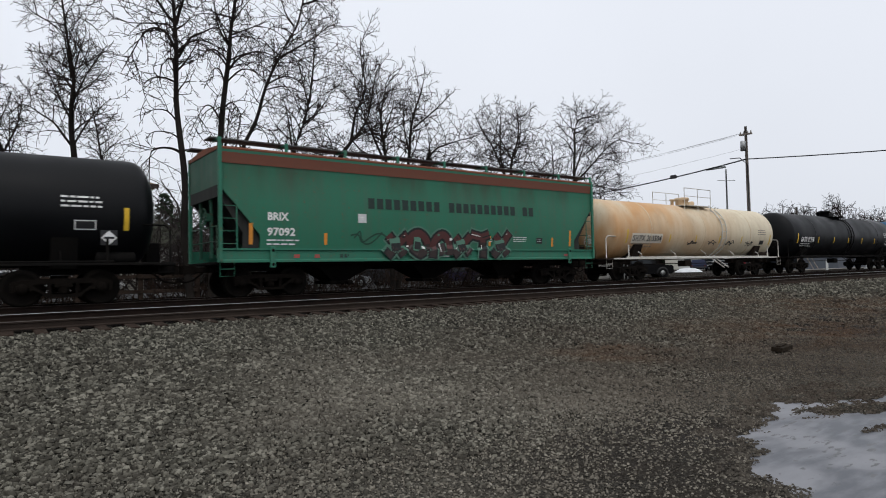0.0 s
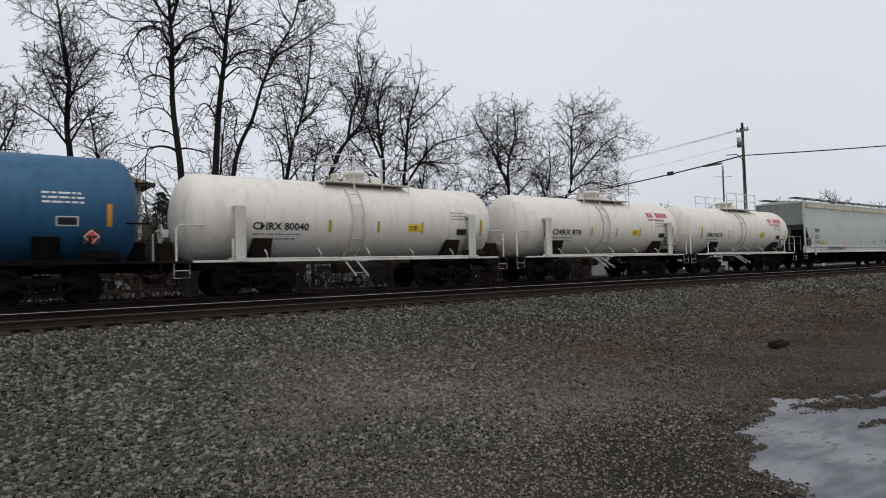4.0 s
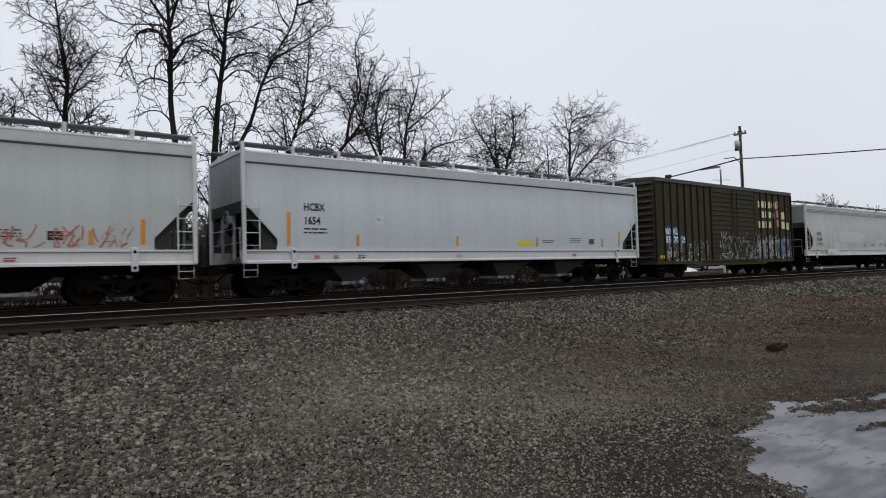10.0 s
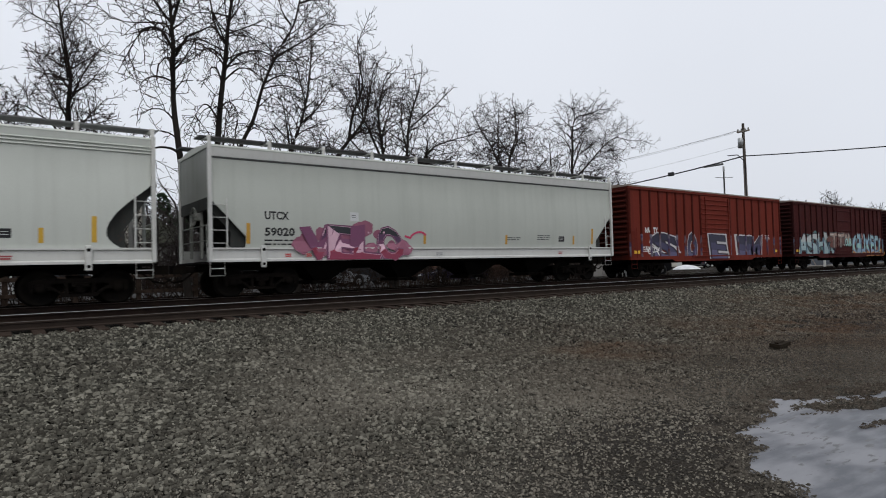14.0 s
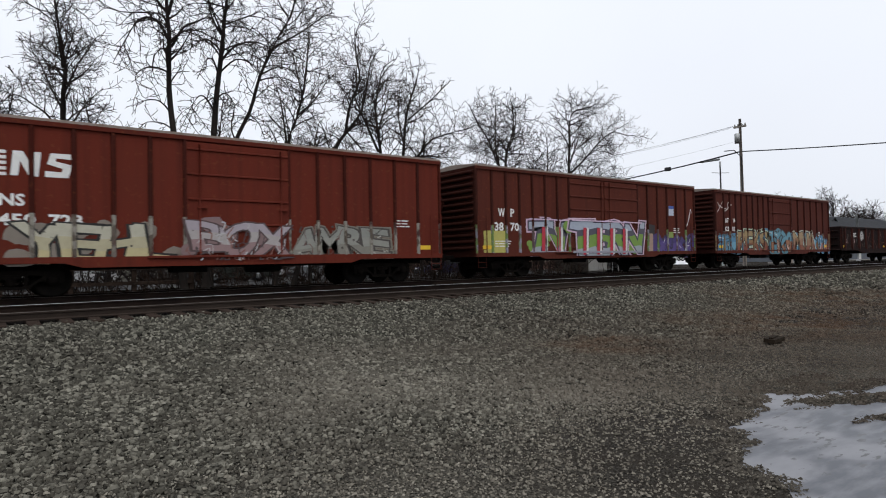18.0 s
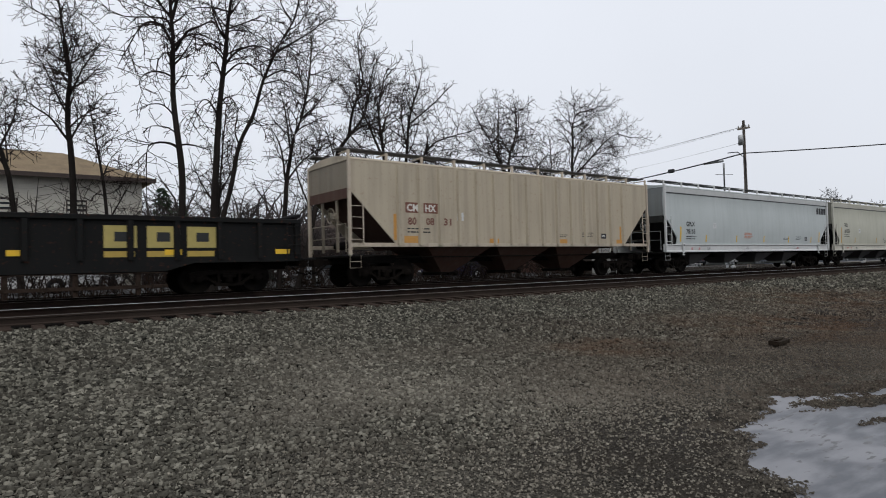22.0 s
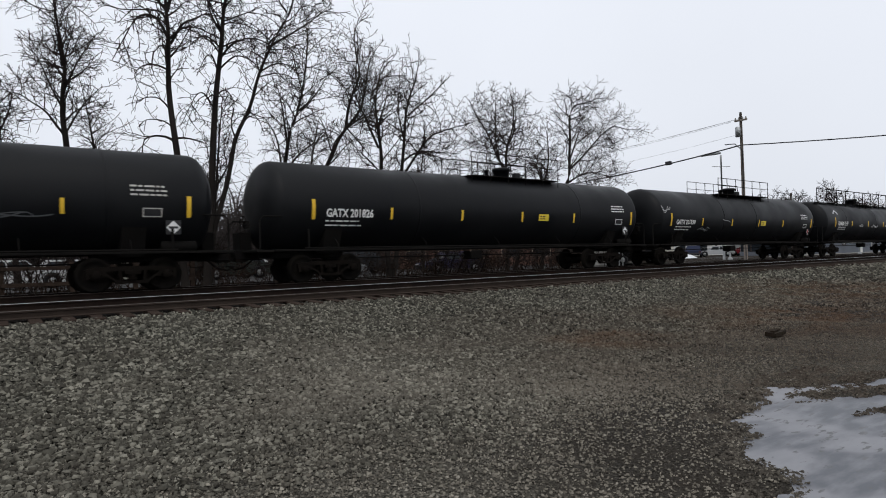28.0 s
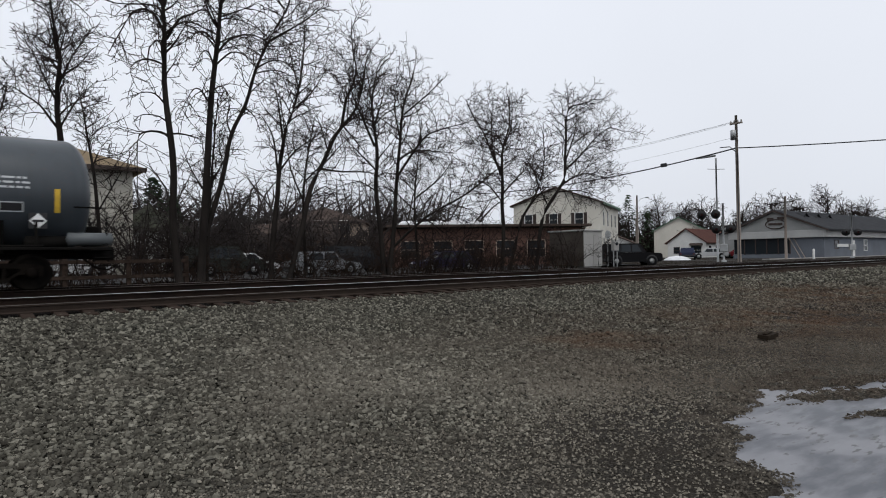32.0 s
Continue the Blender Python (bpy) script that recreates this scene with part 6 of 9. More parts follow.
sprayed(over(inf), bd, "ENET", -h + 10.3, -h + 14.8, 1.1, 2.3, [(0.13, 0.012, 0.018), (0.12, 0.011, 0.016), (0.012, 0.012, 0.018), (0.010, 0.011, 0.017)], (0.010, 0.008, 0.012), (0.70, 0.70, 0.72), None, (0.18, 0.36, 0.50), 52, 0.1, 0.14)
tag(inf, bd, -h + 14.95, -h + 16.3, 1.98, 2.24, 5, BLACK, 53, 0.045)
word(inf, bd, "3101", -h + 14.8, 1.68, 0.22, (0.012, 0.014, 0.05), 0.75)
tag(over(inf), bd, -h + 14.5, -h + 15.7, 1.2, 1.42, 5, BLACK, 55, 0.045)
tag(inf, bd, -h + 2.1, -h + 3.1, 1.65, 2.0, 2, (0.02, 0.05, 0.30), 54, 0.05)
c = hop_mats("mid_grey", (0.33, 0.335, 0.34), 0.25, 0.05, sill=(0.46, 0.46, 0.45))
hopper(-150.6, -132.1, c, "plain mid-grey covered hopper", {"mark": ("CHVX", "890499"), "at": ((1.2, 0.88, 2.36), (1.2, 1.09, 1.94)), "strips": 6, "gap": 1.1, "corner": (1.9, 0.06), "light_gates": True, "bottom": grey_bottom})
# 12, 13: pale hoppers
c = hop_mats("pale_grey", (0.56, 0.58, 0.58), 0.15, 0.03, sill=(0.70, 0.70, 0.68))
car, bd, inf, h = hopper(-131.1, -112.0, c, "pale grey covered hopper with red and black scrawls", {"mark": ("HCBX", "1193"), "at": ((1.9, 0.93, 2.52), (1.87, 0.72, 2.01)), "plate": True, "board": True, "gap": 1.2, "light_gates": True})
scratches(inf, bd, -h + 0.4, -h + 1.4, 3.15, 3.85, 36, [(0.42, 0.07, 0.08)], 61, 0.022)
scratches(inf, bd, -h + 8.4, -h + 14.0, 1.55, 2.2, 85, [(0.06, 0.06, 0.07), (0.14, 0.14, 0.15)], 62, 0.03)
scratches(inf, bd, -h + 6.6, -h + 7.4, 1.6, 2.3, 12, [(0.2, 0.2, 0.22)], 63, 0.025)
scratches(inf, bd, -h + 14.6, -h + 17.4, 1.55, 2.0, 44, [(0.40, 0.13, 0.09)], 64, 0.028)
scratches({"side": lambda z: 1.595}, bd, -h + 5.2, -h + 14.0, 1.12, 1.38, 110, [(0.25, 0.26, 0.26), (0.36, 0.36, 0.36)], 65, 0.02)
c = hop_mats("cool_white", (0.62, 0.655, 0.70), 0.12, 0.02, sill=(0.66, 0.67, 0.68), bottom=grey_bottom)
car, bd, inf, h = hopper(-110.7, -91.3, c, "clean cool-white covered hopper", {"mark": ("HCBX", "1654"), "at": ((1.97, 0.75, 2.73), (1.97, 0.58, 2.29)), "gap": 1.3, "light_gates": True, "strips": 4, "board": True})
panel(inf, bd, h - 8.0, h - 7.2, 1.62, 1.85, (0.66, 0.55, 0.05), "warning_label")
# 14: tall olive boxcar
olive = {"body": paint("faded_olive_paint", (0.048, 0.045, 0.023), 0.7, 0.8, 0.7, (0.018, 0.016, 0.013), 0.08), "end": paint("dark_olive_shaded_end_paint", (0.035, 0.034, 0.022), 0.5, 0.3, 0.6),
         "door": paint("olive_door_paint", (0.046, 0.045, 0.03), 0.7, 0.8, 0.7, (0.018, 0.017, 0.014), 0.08), "roof": paint("dark_grey_roof_paint", (0.06, 0.06, 0.055), 0.4, 0.3), "chord": paint("grey_green_chord_paint", (0.05, 0.055, 0.05), 0.4, 0.3)}
# posts much darker than the side: shadow lines put into their colour
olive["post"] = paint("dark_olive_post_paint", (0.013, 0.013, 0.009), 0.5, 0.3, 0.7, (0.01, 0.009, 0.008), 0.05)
car, bd, inf, h = boxcar(-89.7, -74.6, olive, "tall faded olive boxcar with double doors and sprayed patches", {"z": (0.72, 5.12), "door": (-2.26, 2.62), "leaves": [(-2.26, 0.15), (0.15, 2.62)], "ribs": 15, "posts": (8, 6), "first": 0.78, "tall": True,
    "words": [("NO", 0.9, 2.27, 0.3, 0.44), ("KL", 1.59, 2.27, 0.3, 0.46), ("55", 0.91, 1.85, 0.3, 0.42), ("70", 1.62, 1.85, 0.3, 0.42), ("29", 2.32, 1.85, 0.3, 0.43)]})
for x, z, w in ((0.8, 1.76, 0.64), (1.5, 1.76, 0.64), (2.22, 1.76, 0.62)):
    panel(inf, bd, -h + x, -h + x + w, z, z + (0.9 if x < 2 else 0.46), (0.03, 0.07, 0.16), "paint_patch", 0.004)
for k in range(3):
    for j in range(6 if k == 0 else 4):
        x = h - 4.35 + 0.44 * j + (0.45 if k == 1 else 0)
        panel(inf, bd, x, x + 0.28, 4.05 - 0.62 * k, 4.45 - 0.62 * k, (0.62, 0.56, 0.36), "name_bar", 0.008, 2)
for k, (x, z, c_) in enumerate(((-1.9, 4.1, (0.45, 0.16, 0.17)), (-1.9, 3.5, (0.45, 0.16, 0.17)), (-1.9, 2.9, (0.45, 0.16, 0.17)), (-1.25, 3.4, (0.62, 0.55, 0.30)), (-1.25, 2.8, (0.62, 0.55, 0.30)), (-0.62, 2.75, (0.62, 0.55, 0.30)))):
    panel(inf, bd, h + x - 0.1, h + x + 0.32, z, z + 0.46, c_, "paint_square", 0.008)
old_paint = [(0.34, 0.33, 0.29), (0.20, 0.19, 0.16), (0.05, 0.10, 0.20), (0.24, 0.20, 0.13), (0.012, 0.012, 0.012), (0.42, 0.41, 0.38)]
scratches(inf, bd, -h + 0.8, -h + 5.0, 0.9, 1.9, 130, old_paint, 71)
scratches(door_side, bd, -h + 6.0, -h + 10.6, 0.95, 2.4, 150, old_paint, 72, 0.04)
scratches(inf, bd, h - 4.6, h - 0.3, 0.9, 2.3, 190, old_paint, 73, 0.04)
graffiti(inf, bd, h - 4.4, h - 2.0, 1.0, 2.1, 3, [(0.26, 0.25, 0.21), (0.16, 0.16, 0.14)], (0.03, 0.03, 0.025), None, None, 74, 0.3)
graffiti(inf, bd, h - 1.7, h - 0.3, 1.0, 2.2, 2, [(0.05, 0.10, 0.22), (0.10, 0.17, 0.28)], (0.02, 0.025, 0.03), (0.03, 0.06, 0.13), None, 75, 0.34)
# 15 to 17
c = hop_mats("patched_grey", (0.56, 0.575, 0.585), 0.2, 0.03, sill=(0.66, 0.67, 0.66))
car, bd, inf, h = hopper(-72.7, -54.5, c, "grey covered hopper with lighter overpainted patches", {"mark": ("ACFX", "41769"), "at": ((1.72, 0.78, 2.45), (1.72, 0.85, 2.05)), "eave": True, "strip": (0.62, 0.38, 0.04), "gap": 1.2, "brackets": 11})
for x0_, x1_, z0_, z1_ in ((5.6, 9.6, 2.0, 2.75), (9.2, 10.4, 2.3, 2.6), (12.6, 14.3, 1.6, 2.2), (4.5, 5.6, 1.6, 2.0)):
    panel(inf, bd, -h + x0_, -h + x1_, z0_, z1_, (0.50, 0.51, 0.515), "overpainted_patch", 0.004)
panel({"side": lambda z: 1.592}, bd, -h + 3.3, -h + 5.3, 1.16, 1.52, (0.56, 0.57, 0.56), "overpainted_patch", 0.003)
bars(inf, bd, -h + 10.1, 1.95, 0.7, 4, (0.45, 0.15, 0.14), 0.05, 0.09, 9)
c = hop_mats("ivory_white", (0.70, 0.71, 0.665), 0.10, 0.02, sill=(0.70, 0.70, 0.66))
hopper(-53.3, -35.2, c, "clean ivory-white covered hopper", {"mark": ("ROIX", "57110"), "at": ((2.0, 0.72, 2.43), (2.0, 0.78, 1.99)), "eave": True, "strip": (0.58, 0.35, 0.04), "strips": 6, "gap": 1.3, "brackets": 11})
c = hop_mats("ivory_grey", (0.56, 0.57, 0.53), 0.12, 0.03, sill=(0.68, 0.68, 0.65))
car, bd, inf, h = hopper(-33.8, -15.5, c, "ivory covered hopper with pink sprayed letters", {"mark": ("UTCX", "59020"), "at": ((1.67, 0.78, 2.35), (1.67, 0.97, 1.85)), "strip": (0.5, 0.27, 0.04), "gap": 1.4, "brackets": 11})
sprayed(over(inf), bd, "VELO", -h + 3.0, -h + 6.55, 1.05, 2.15, [(0.028, 0.03, 0.036), (0.10, 0.045, 0.10), (0.16, 0.06, 0.12), (0.24, 0.03, 0.06), (0.25, 0.04, 0.08)], (0.16, 0.05, 0.11), None, (0.60, 0.38, 0.46), (0.26, 0.09, 0.14), 81)
tag(inf, bd, -h + 6.7, -h + 7.65, 1.6, 2.2, 3, (0.55, 0.04, 0.12), 82, 0.07)


def oversprayed(name, cols):
    """Steel posts with sprayed paint of several colours run across them."""
    m, n, l, b = material(name, 0.65)
    v = coords(n, l, (1, 1, 0.6))
    c = blend(n, l, noisy(n, l, v, 1.7, 3, 0.44, 0.52), cols[0], cols[1])
    c = blend(n, l, noisy(n, l, coords(n, l), 3.1, 3, 0.5, 0.58), c, cols[2])
    l.new(blend(n, l, times(n, l, noisy(n, l, v, 30, 4), 0.3), c, (0.02, 0.015, 0.015)), b.inputs["Base Color"])
    return m


# ends take 0.4 of the body colour, their shade painted in
def red_mats(name, col, dirt=0.4, spray=None):
    # posts at 0.45 of the body colour carry the shadow beside them
    return {"spray": oversprayed(name + "_sprayed_post", spray) if spray else None, "body": paint(name + "_paint", col, dirt, 0.5, 0.7, (0.03, 0.012, 0.010), 0.08), "end": paint(name + "_shaded_end_paint", tuple(x * 0.4 for x in col), 0.5, 0.3, 0.7, (0.02, 0.012, 0.01), 0.06), "roof": paint(name + "_roof_paint", (0.24, 0.20, 0.17), 0.6, 0.5, 0.6, (0.12, 0.05, 0.03)), "post": paint(name + "_post_paint", tuple(x * 0.45 for x in col), 0.6, 0.5, 0.7, (0.02, 0.01, 0.008), 0.06), "chord": paint(name + "_chord_paint", tuple(x * 0.8 for x in col), dirt, 0.5, 0.7, (0.03, 0.02, 0.018), 0.08)}


# 18 to 23: six boxcars in reds
car, bd, inf, h = boxcar(-14.1, 1.3, red_mats("bright_oxide_red", (0.15, 0.024, 0.015), 0.4, ((0.11, 0.02, 0.015), (0.16, 0.14, 0.18), (0.06, 0.04, 0.10))), "orange-red boxcar with ribbed sliding door and white outlined sprayed letters", {"door": (-1.45, 1.6), "ribs": 12, "posts": (8, 7), "first": 0.95, "words": [("NA", 1.26, 2.2, 0.26, 0.4), ("TY", 1.94, 2.2, 0.26, 0.4)]})
for ch, x0_, x1_, on in (("S", 2.1, 3.8, inf), ("O", 4.95, 5.75, inf), ("E", 7.15, 8.5, door_side), ("J", 9.6, 11.1, inf), ("M", 11.5, 12.8, inf)):
    sprayed(on, bd, ch, -h + x0_, -h + x1_, 0.85, 2.1, [(0.022, 0.02, 0.045), (0.05, 0.045, 0.10), (0.10, 0.09, 0.17)], (0.018, 0.014, 0.03), (0.52, 0.50, 0.50), None, None, 91 + len(ch) + int(x0_), 0.0)
tag(inf, bd, -h + 1.3, -h + 2.6, 1.0, 1.6, 6, WHITE, 94, 0.05)
car, bd, inf, h = boxcar(3.1, 18.6, red_mats("dark_maroon", (0.05, 0.0085, 0.0085), 0.4, ((0.05, 0.01, 0.01), (0.16, 0.27, 0.32), (0.08, 0.10, 0.16))), "dark maroon boxcar covered in large pale blue sprayed letters", {"door": (-1.55, 1.6), "ribs": 5, "words": []})
sprayed(inf, bd, "GUXED", -h + 9.75, -h + 14.9, 0.95, 2.4, [(0.26, 0.40, 0.45), (0.24, 0.38, 0.50), (0.30, 0.50, 0.46), (0.20, 0.30, 0.42)], (0.014, 0.018, 0.035), None, None, (0.30, 0.15, 0.13), 101, 0.1)
graffiti(inf, bd, -h + 9.4, -h + 15.3, 0.80, 1.12, 9, [(0.42, 0.17, 0.03)], (0.30, 0.10, 0.02), (0.40, 0.16, 0.03), None, 104, 0.4)
graffiti(door_side, bd, -h + 5.4, -h + 9.0, 1.45, 2.4, 3, [(0.30, 0.22, 0.18), (0.2, 0.14, 0.12)], BLACK, (0.10, 0.03, 0.02), None, 102, 0.3)
word({"side": lambda z: 1.605}, bd, "OUR", -h + 7.86, 1.52, 0.6, (0.015, 0.02, 0.02), 1.3)
word({"side": lambda z: 1.61}, bd, "OUR", -h + 7.93, 1.56, 0.52, (0.34, 0.55, 0.52), 1.16)
sprayed(inf, bd, "ASHX", -h + 0.8, -h + 6.2, 0.9, 2.4, [(0.42, 0.45, 0.44), (0.30, 0.40, 0.42), (0.26, 0.36, 0.38)], (0.014, 0.02, 0.03), None, None, (0.06, 0.15, 0.14), 103, 0.1)
car, bd, inf, h = boxcar(20.4, 35.8, red_mats("brown_maroon", (0.05, 0.009, 0.0095), 0.4, ((0.05, 0.01, 0.01), (0.16, 0.12, 0.11), (0.12, 0.03, 0.03))), "brownish maroon boxcar with pale sprayed letters", {"door": (-1.48, 1.68), "ribs": 6, "posts": (8, 6), "first": 0.91, "words": [("BK", 1.01, 1.99, 0.23, 0.37), ("TY", 1.85, 1.99, 0.23, 0.35), ("151", 1.01, 1.45, 0.22, 0.48), ("580", 1.84, 1.45, 0.22, 0.55)]})
sprayed(inf, bd, "UJHMG", -h + 2.7, -h + 6.0, 0.8, 1.75, [(0.25, 0.26, 0.265), (0.26, 0.255, 0.23), (0.24, 0.21, 0.15)], (0.045, 0.035, 0.03), None, None, (0.10, 0.07, 0.06), 111, 0.2, 0.25)
sprayed(inf, bd, "JBOBUO", -h + 9.6, -h + 15.1, 0.85, 2.0, [(0.15, 0.035, 0.045), (0.13, 0.04, 0.045), (0.11, 0.05, 0.045)], (0.05, 0.015, 0.015), (0.19, 0.165, 0.125), None, None, 112, 0.0, 0.14)
scratches(door_side, bd, -h + 6.6, -h + 9.4, 0.9, 1.9, 60, [(0.25, 0.24, 0.22), (0.12, 0.1, 0.1)], 116)
tag(door_side, bd, -h + 7.6, -h + 9.2, 1.95, 2.2, 7, WHITE, 113, 0.04)
tag(door_side, bd, -h + 8.3, -h + 9.0, 1.15, 1.65, 5, (0.2, 0.2, 0.19), 115, 0.03)
for x, z in ((0.8, 1.92), (1.65, 1.92), (0.85, 1.38), (1.6, 1.38)):
    panel(inf, bd, -h + x, -h + x + 0.78, z, z + 0.4, (0.075, 0.022, 0.02), "repaint_patch", 0.003)
car, bd, inf, h = boxcar(37.7, 53.1, red_mats("brick_red", (0.118, 0.021, 0.012), 0.4, ((0.06, 0.02, 0.014), (0.28, 0.26, 0.22), (0.10, 0.08, 0.06))), "brick-red boxcar with a white striped emblem and pale sprayed letters", {"door": (-1.36, 1.75), "ribs": 5, "posts": (7, 6), "first": 0.9, "words": [("NS", 2.03, 2.3, 0.28, 0.55), ("450", 2.02, 1.82, 0.27, 0.78), ("728", 3.06, 1.82, 0.27, 0.75)]})
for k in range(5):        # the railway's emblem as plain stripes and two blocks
    panel(inf, bd, -h + 0.94 + 0.03 * k, -h + 2.2, 3.02 + 0.135 * k, 3.1 + 0.135 * k, WHITE, "emblem_stripe", 0.008, 2)
part("emblem_block", Shape().prism([(2.28, 3.03), (2.44, 3.03), (2.48, 3.4), (2.66, 3.03), (2.86, 3.03), (2.92, 3.64), (2.76, 3.64), (2.72, 3.3), (2.54, 3.64), (2.34, 3.64)], "y", -1.508, -1.5), ink(WHITE), bd, "", (-h, 0, 0))
part("emblem_block", Shape().prism([(3.0, 3.03), (3.5, 3.03), (3.6, 3.36), (3.22, 3.44), (3.24, 3.52), (3.58, 3.5), (3.6, 3.64), (3.12, 3.64), (3.04, 3.36), (3.38, 3.26), (3.36, 3.17), (3.0, 3.18)], "y", -1.508, -1.5), ink(WHITE), bd, "", (-h, 0, 0))
sprayed(inf, bd, "YEHL", -h + 2.5, -h + 5.9, 0.85, 1.85, [(0.44, 0.42, 0.33), (0.42, 0.38, 0.25), (0.46, 0.40, 0.22)], (0.014, 0.013, 0.012), None, None, (0.20, 0.17, 0.14), 121)
sprayed(inf, bd, "AMRE", -h + 9.6, -h + 13.0, 0.85, 2.05, [(0.23, 0.235, 0.21), (0.25, 0.25, 0.22), (0.20, 0.19, 0.16)], (0.06, 0.05, 0.045), (0.17, 0.155, 0.125), None, None, 122, 0.1, 0.2)
scratches(inf, bd, -h + 9.4, -h + 13.1, 0.8, 1.9, 90, [(0.05, 0.045, 0.04), (0.34, 0.33, 0.29), (0.13, 0.07, 0.06)], 126)
sprayed(door_side, bd, "BOX", -h + 6.5, -h + 9.3, 1.0, 2.0, [(0.34, 0.30, 0.33), (0.36, 0.33, 0.32), (0.26, 0.17, 0.17)], (0.08, 0.05, 0.05), None, None, (0.20, 0.13, 0.13), 123, 0.1, 0.2)
scratches(door_side, bd, -h + 6.4, -h + 9.4, 0.9, 1.9, 80, [(0.42, 0.40, 0.40), (0.07, 0.05, 0.05), (0.20, 0.08, 0.06)], 127)
car, bd, inf, h = boxcar(54.8, 70.3, red_mats("rust_red", (0.088, 0.021, 0.013), 0.4, ((0.10, 0.06, 0.06), (0.14, 0.22, 0.06), (0.28, 0.26, 0.32))), "rust-red boxcar with double plug doors and a long multicoloured sprayed mural", {"door": (-2.34, 2.63), "leaves": [(-2.34, 0.07), (0.07, 2.63)], "ribs": 6, "posts": (7, 6), "first": 0.85, "words": [("W", 1.2, 2.48, 0.32, 0.36), ("P", 1.84, 2.48, 0.32, 0.24), ("38", 0.97, 1.91, 0.32, 0.5), ("70", 1.83, 1.91, 0.32, 0.5), ("0", 2.72, 1.91, 0.32, 0.23)]})
green_lawn = (0.16, 0.27, 0.05)
for k, (i0, x0, x1, sd, tx_) in enumerate(((inf, 2.95, 5.3, 131, "TV"), (door_side, 5.5, 10.5, 132, "TERN"))):
    sprayed(i0, bd, tx_, -h + x0, -h + x1, 0.92, 2.36, [(0.33, 0.37, 0.44), (0.07, 0.066, 0.09), green_lawn, green_lawn, (0.30, 0.33, 0.36)], (0.06, 0.05, 0.08), (0.56, 0.40, 0.50), None, green_lawn, sd, 0.12, 0.03)
    hi_ = {"side": lambda z, f=i0["side"]: f(z) + 0.045}
    for j in range(3 + k):       # red and white slabs between the forms
        x = -h + x0 + 0.7 + 0.95 * j
        s_ = Shape()
        stroke(s_, hi_, [(x + 0.06, 0.95), (x + 0.1, 2.1)], 0.2, 0, 0.0)
        stroke(s_, hi_, [(x + 0.24, 0.95), (x + 0.3, 2.1)], 0.13, 1, 0.0)
        part("graffiti_slab", s_, [ink((0.42, 0.03, 0.05)), ink((0.62, 0.62, 0.62))], bd)
    s_ = Shape()
    stroke(s_, hi_, [(-h + x0 - 0.05, 2.42), (-h + x1 + 0.05, 2.40)], 0.05, 1, 0.004)
    stroke(s_, hi_, [(-h + x0, 1.02), (-h + x1, 1.0)], 0.10, 2, 0.004)
    part("graffiti_bar", s_, [ink((0.07, 0.066, 0.09)), ink((0.58, 0.44, 0.55)), ink((0.26, 0.26, 0.3))], bd)
s_ = Shape()      # a dark painted head-high patch, plain
stroke(s_, inf, [(-h + 11.5, 1.2), (-h + 11.48, 1.8), (-h + 11.55, 2.35)], 0.62, 0, 0.006)
stroke(s_, inf, [(-h + 11.5, 1.1), (-h + 11.52, 1.9)], 0.3, 1, 0.009)
part("paint_patch", s_, [ink((0.02, 0.017, 0.017)), ink((0.33, 0.22, 0.17))], bd)
graffiti(inf, bd, -h + 12.1, -h + 15.2, 0.9, 1.75, 4, [(0.05, 0.03, 0.14), (0.08, 0.05, 0.2)], (0.02, 0.015, 0.05), (0.05, 0.03, 0.13), None, 134, 0.4, specks=(0.5, 0.35, 0.05))
panel(inf, bd, -h + 13.0, -h + 13.4, 1.7, 2.0, (0.2, 0.28, 0.06), "paint_patch", 0.05)
panel(inf, bd, -h + 13.1, -h + 13.55, 2.85, 3.35, (0.45, 0.48, 0.55), "emblem_block", 0.008)
panel(inf, bd, -h + 13.1, -h + 13.55, 3.2, 3.35, (0.05, 0.10, 0.35), "emblem_block", 0.011)
tag(inf, bd, -h + 14.6, -h + 15.3, 2.2, 3.4, 2, WHITE, 133, 0.05)
panel(inf, bd, -h + 0.4, -h + 1.6, 0.98, 1.9, (0.42, 0.38, 0.10), "paint_patch", 0.004)
car, bd, inf, h = boxcar(72.4, 87.7, red_mats("oxide_red", (0.078, 0.019, 0.013), 0.4, ((0.07, 0.15, 0.20), (0.22, 0.14, 0.07), (0.09, 0.03, 0.02))), "oxide-red boxcar with tan and sky-blue sprayed letters", {"door": (-1.32, 1.76), "ribs": 5, "posts": (9, 6), "first": 0.95, "words": [("AT", 1.11, 2.61, 0.26, 0.39), ("W", 2.01, 2.61, 0.26, 0.28), ("122", 1.04, 2.14, 0.25, 0.47), ("012", 1.88, 2.14, 0.25, 0.49)]})
graffiti(inf, bd, -h + 0.5, -h + 2.6, 0.8, 1.95, 2, [(0.07, 0.2, 0.32), (0.13, 0.3, 0.4)], (0.04, 0.08, 0.1), (0.07, 0.20, 0.32), None, 145, 0.35)
sprayed(inf, bd, "REKS", -h + 2.6, -h + 6.05, 0.86, 2.15, [(0.30, 0.21, 0.10), (0.25, 0.15, 0.065), (0.20, 0.07, 0.032), (0.19, 0.04, 0.022)], (0.016, 0.012, 0.010), (0.42, 0.52, 0.40), None, (0.08, 0.22, 0.34), 141)
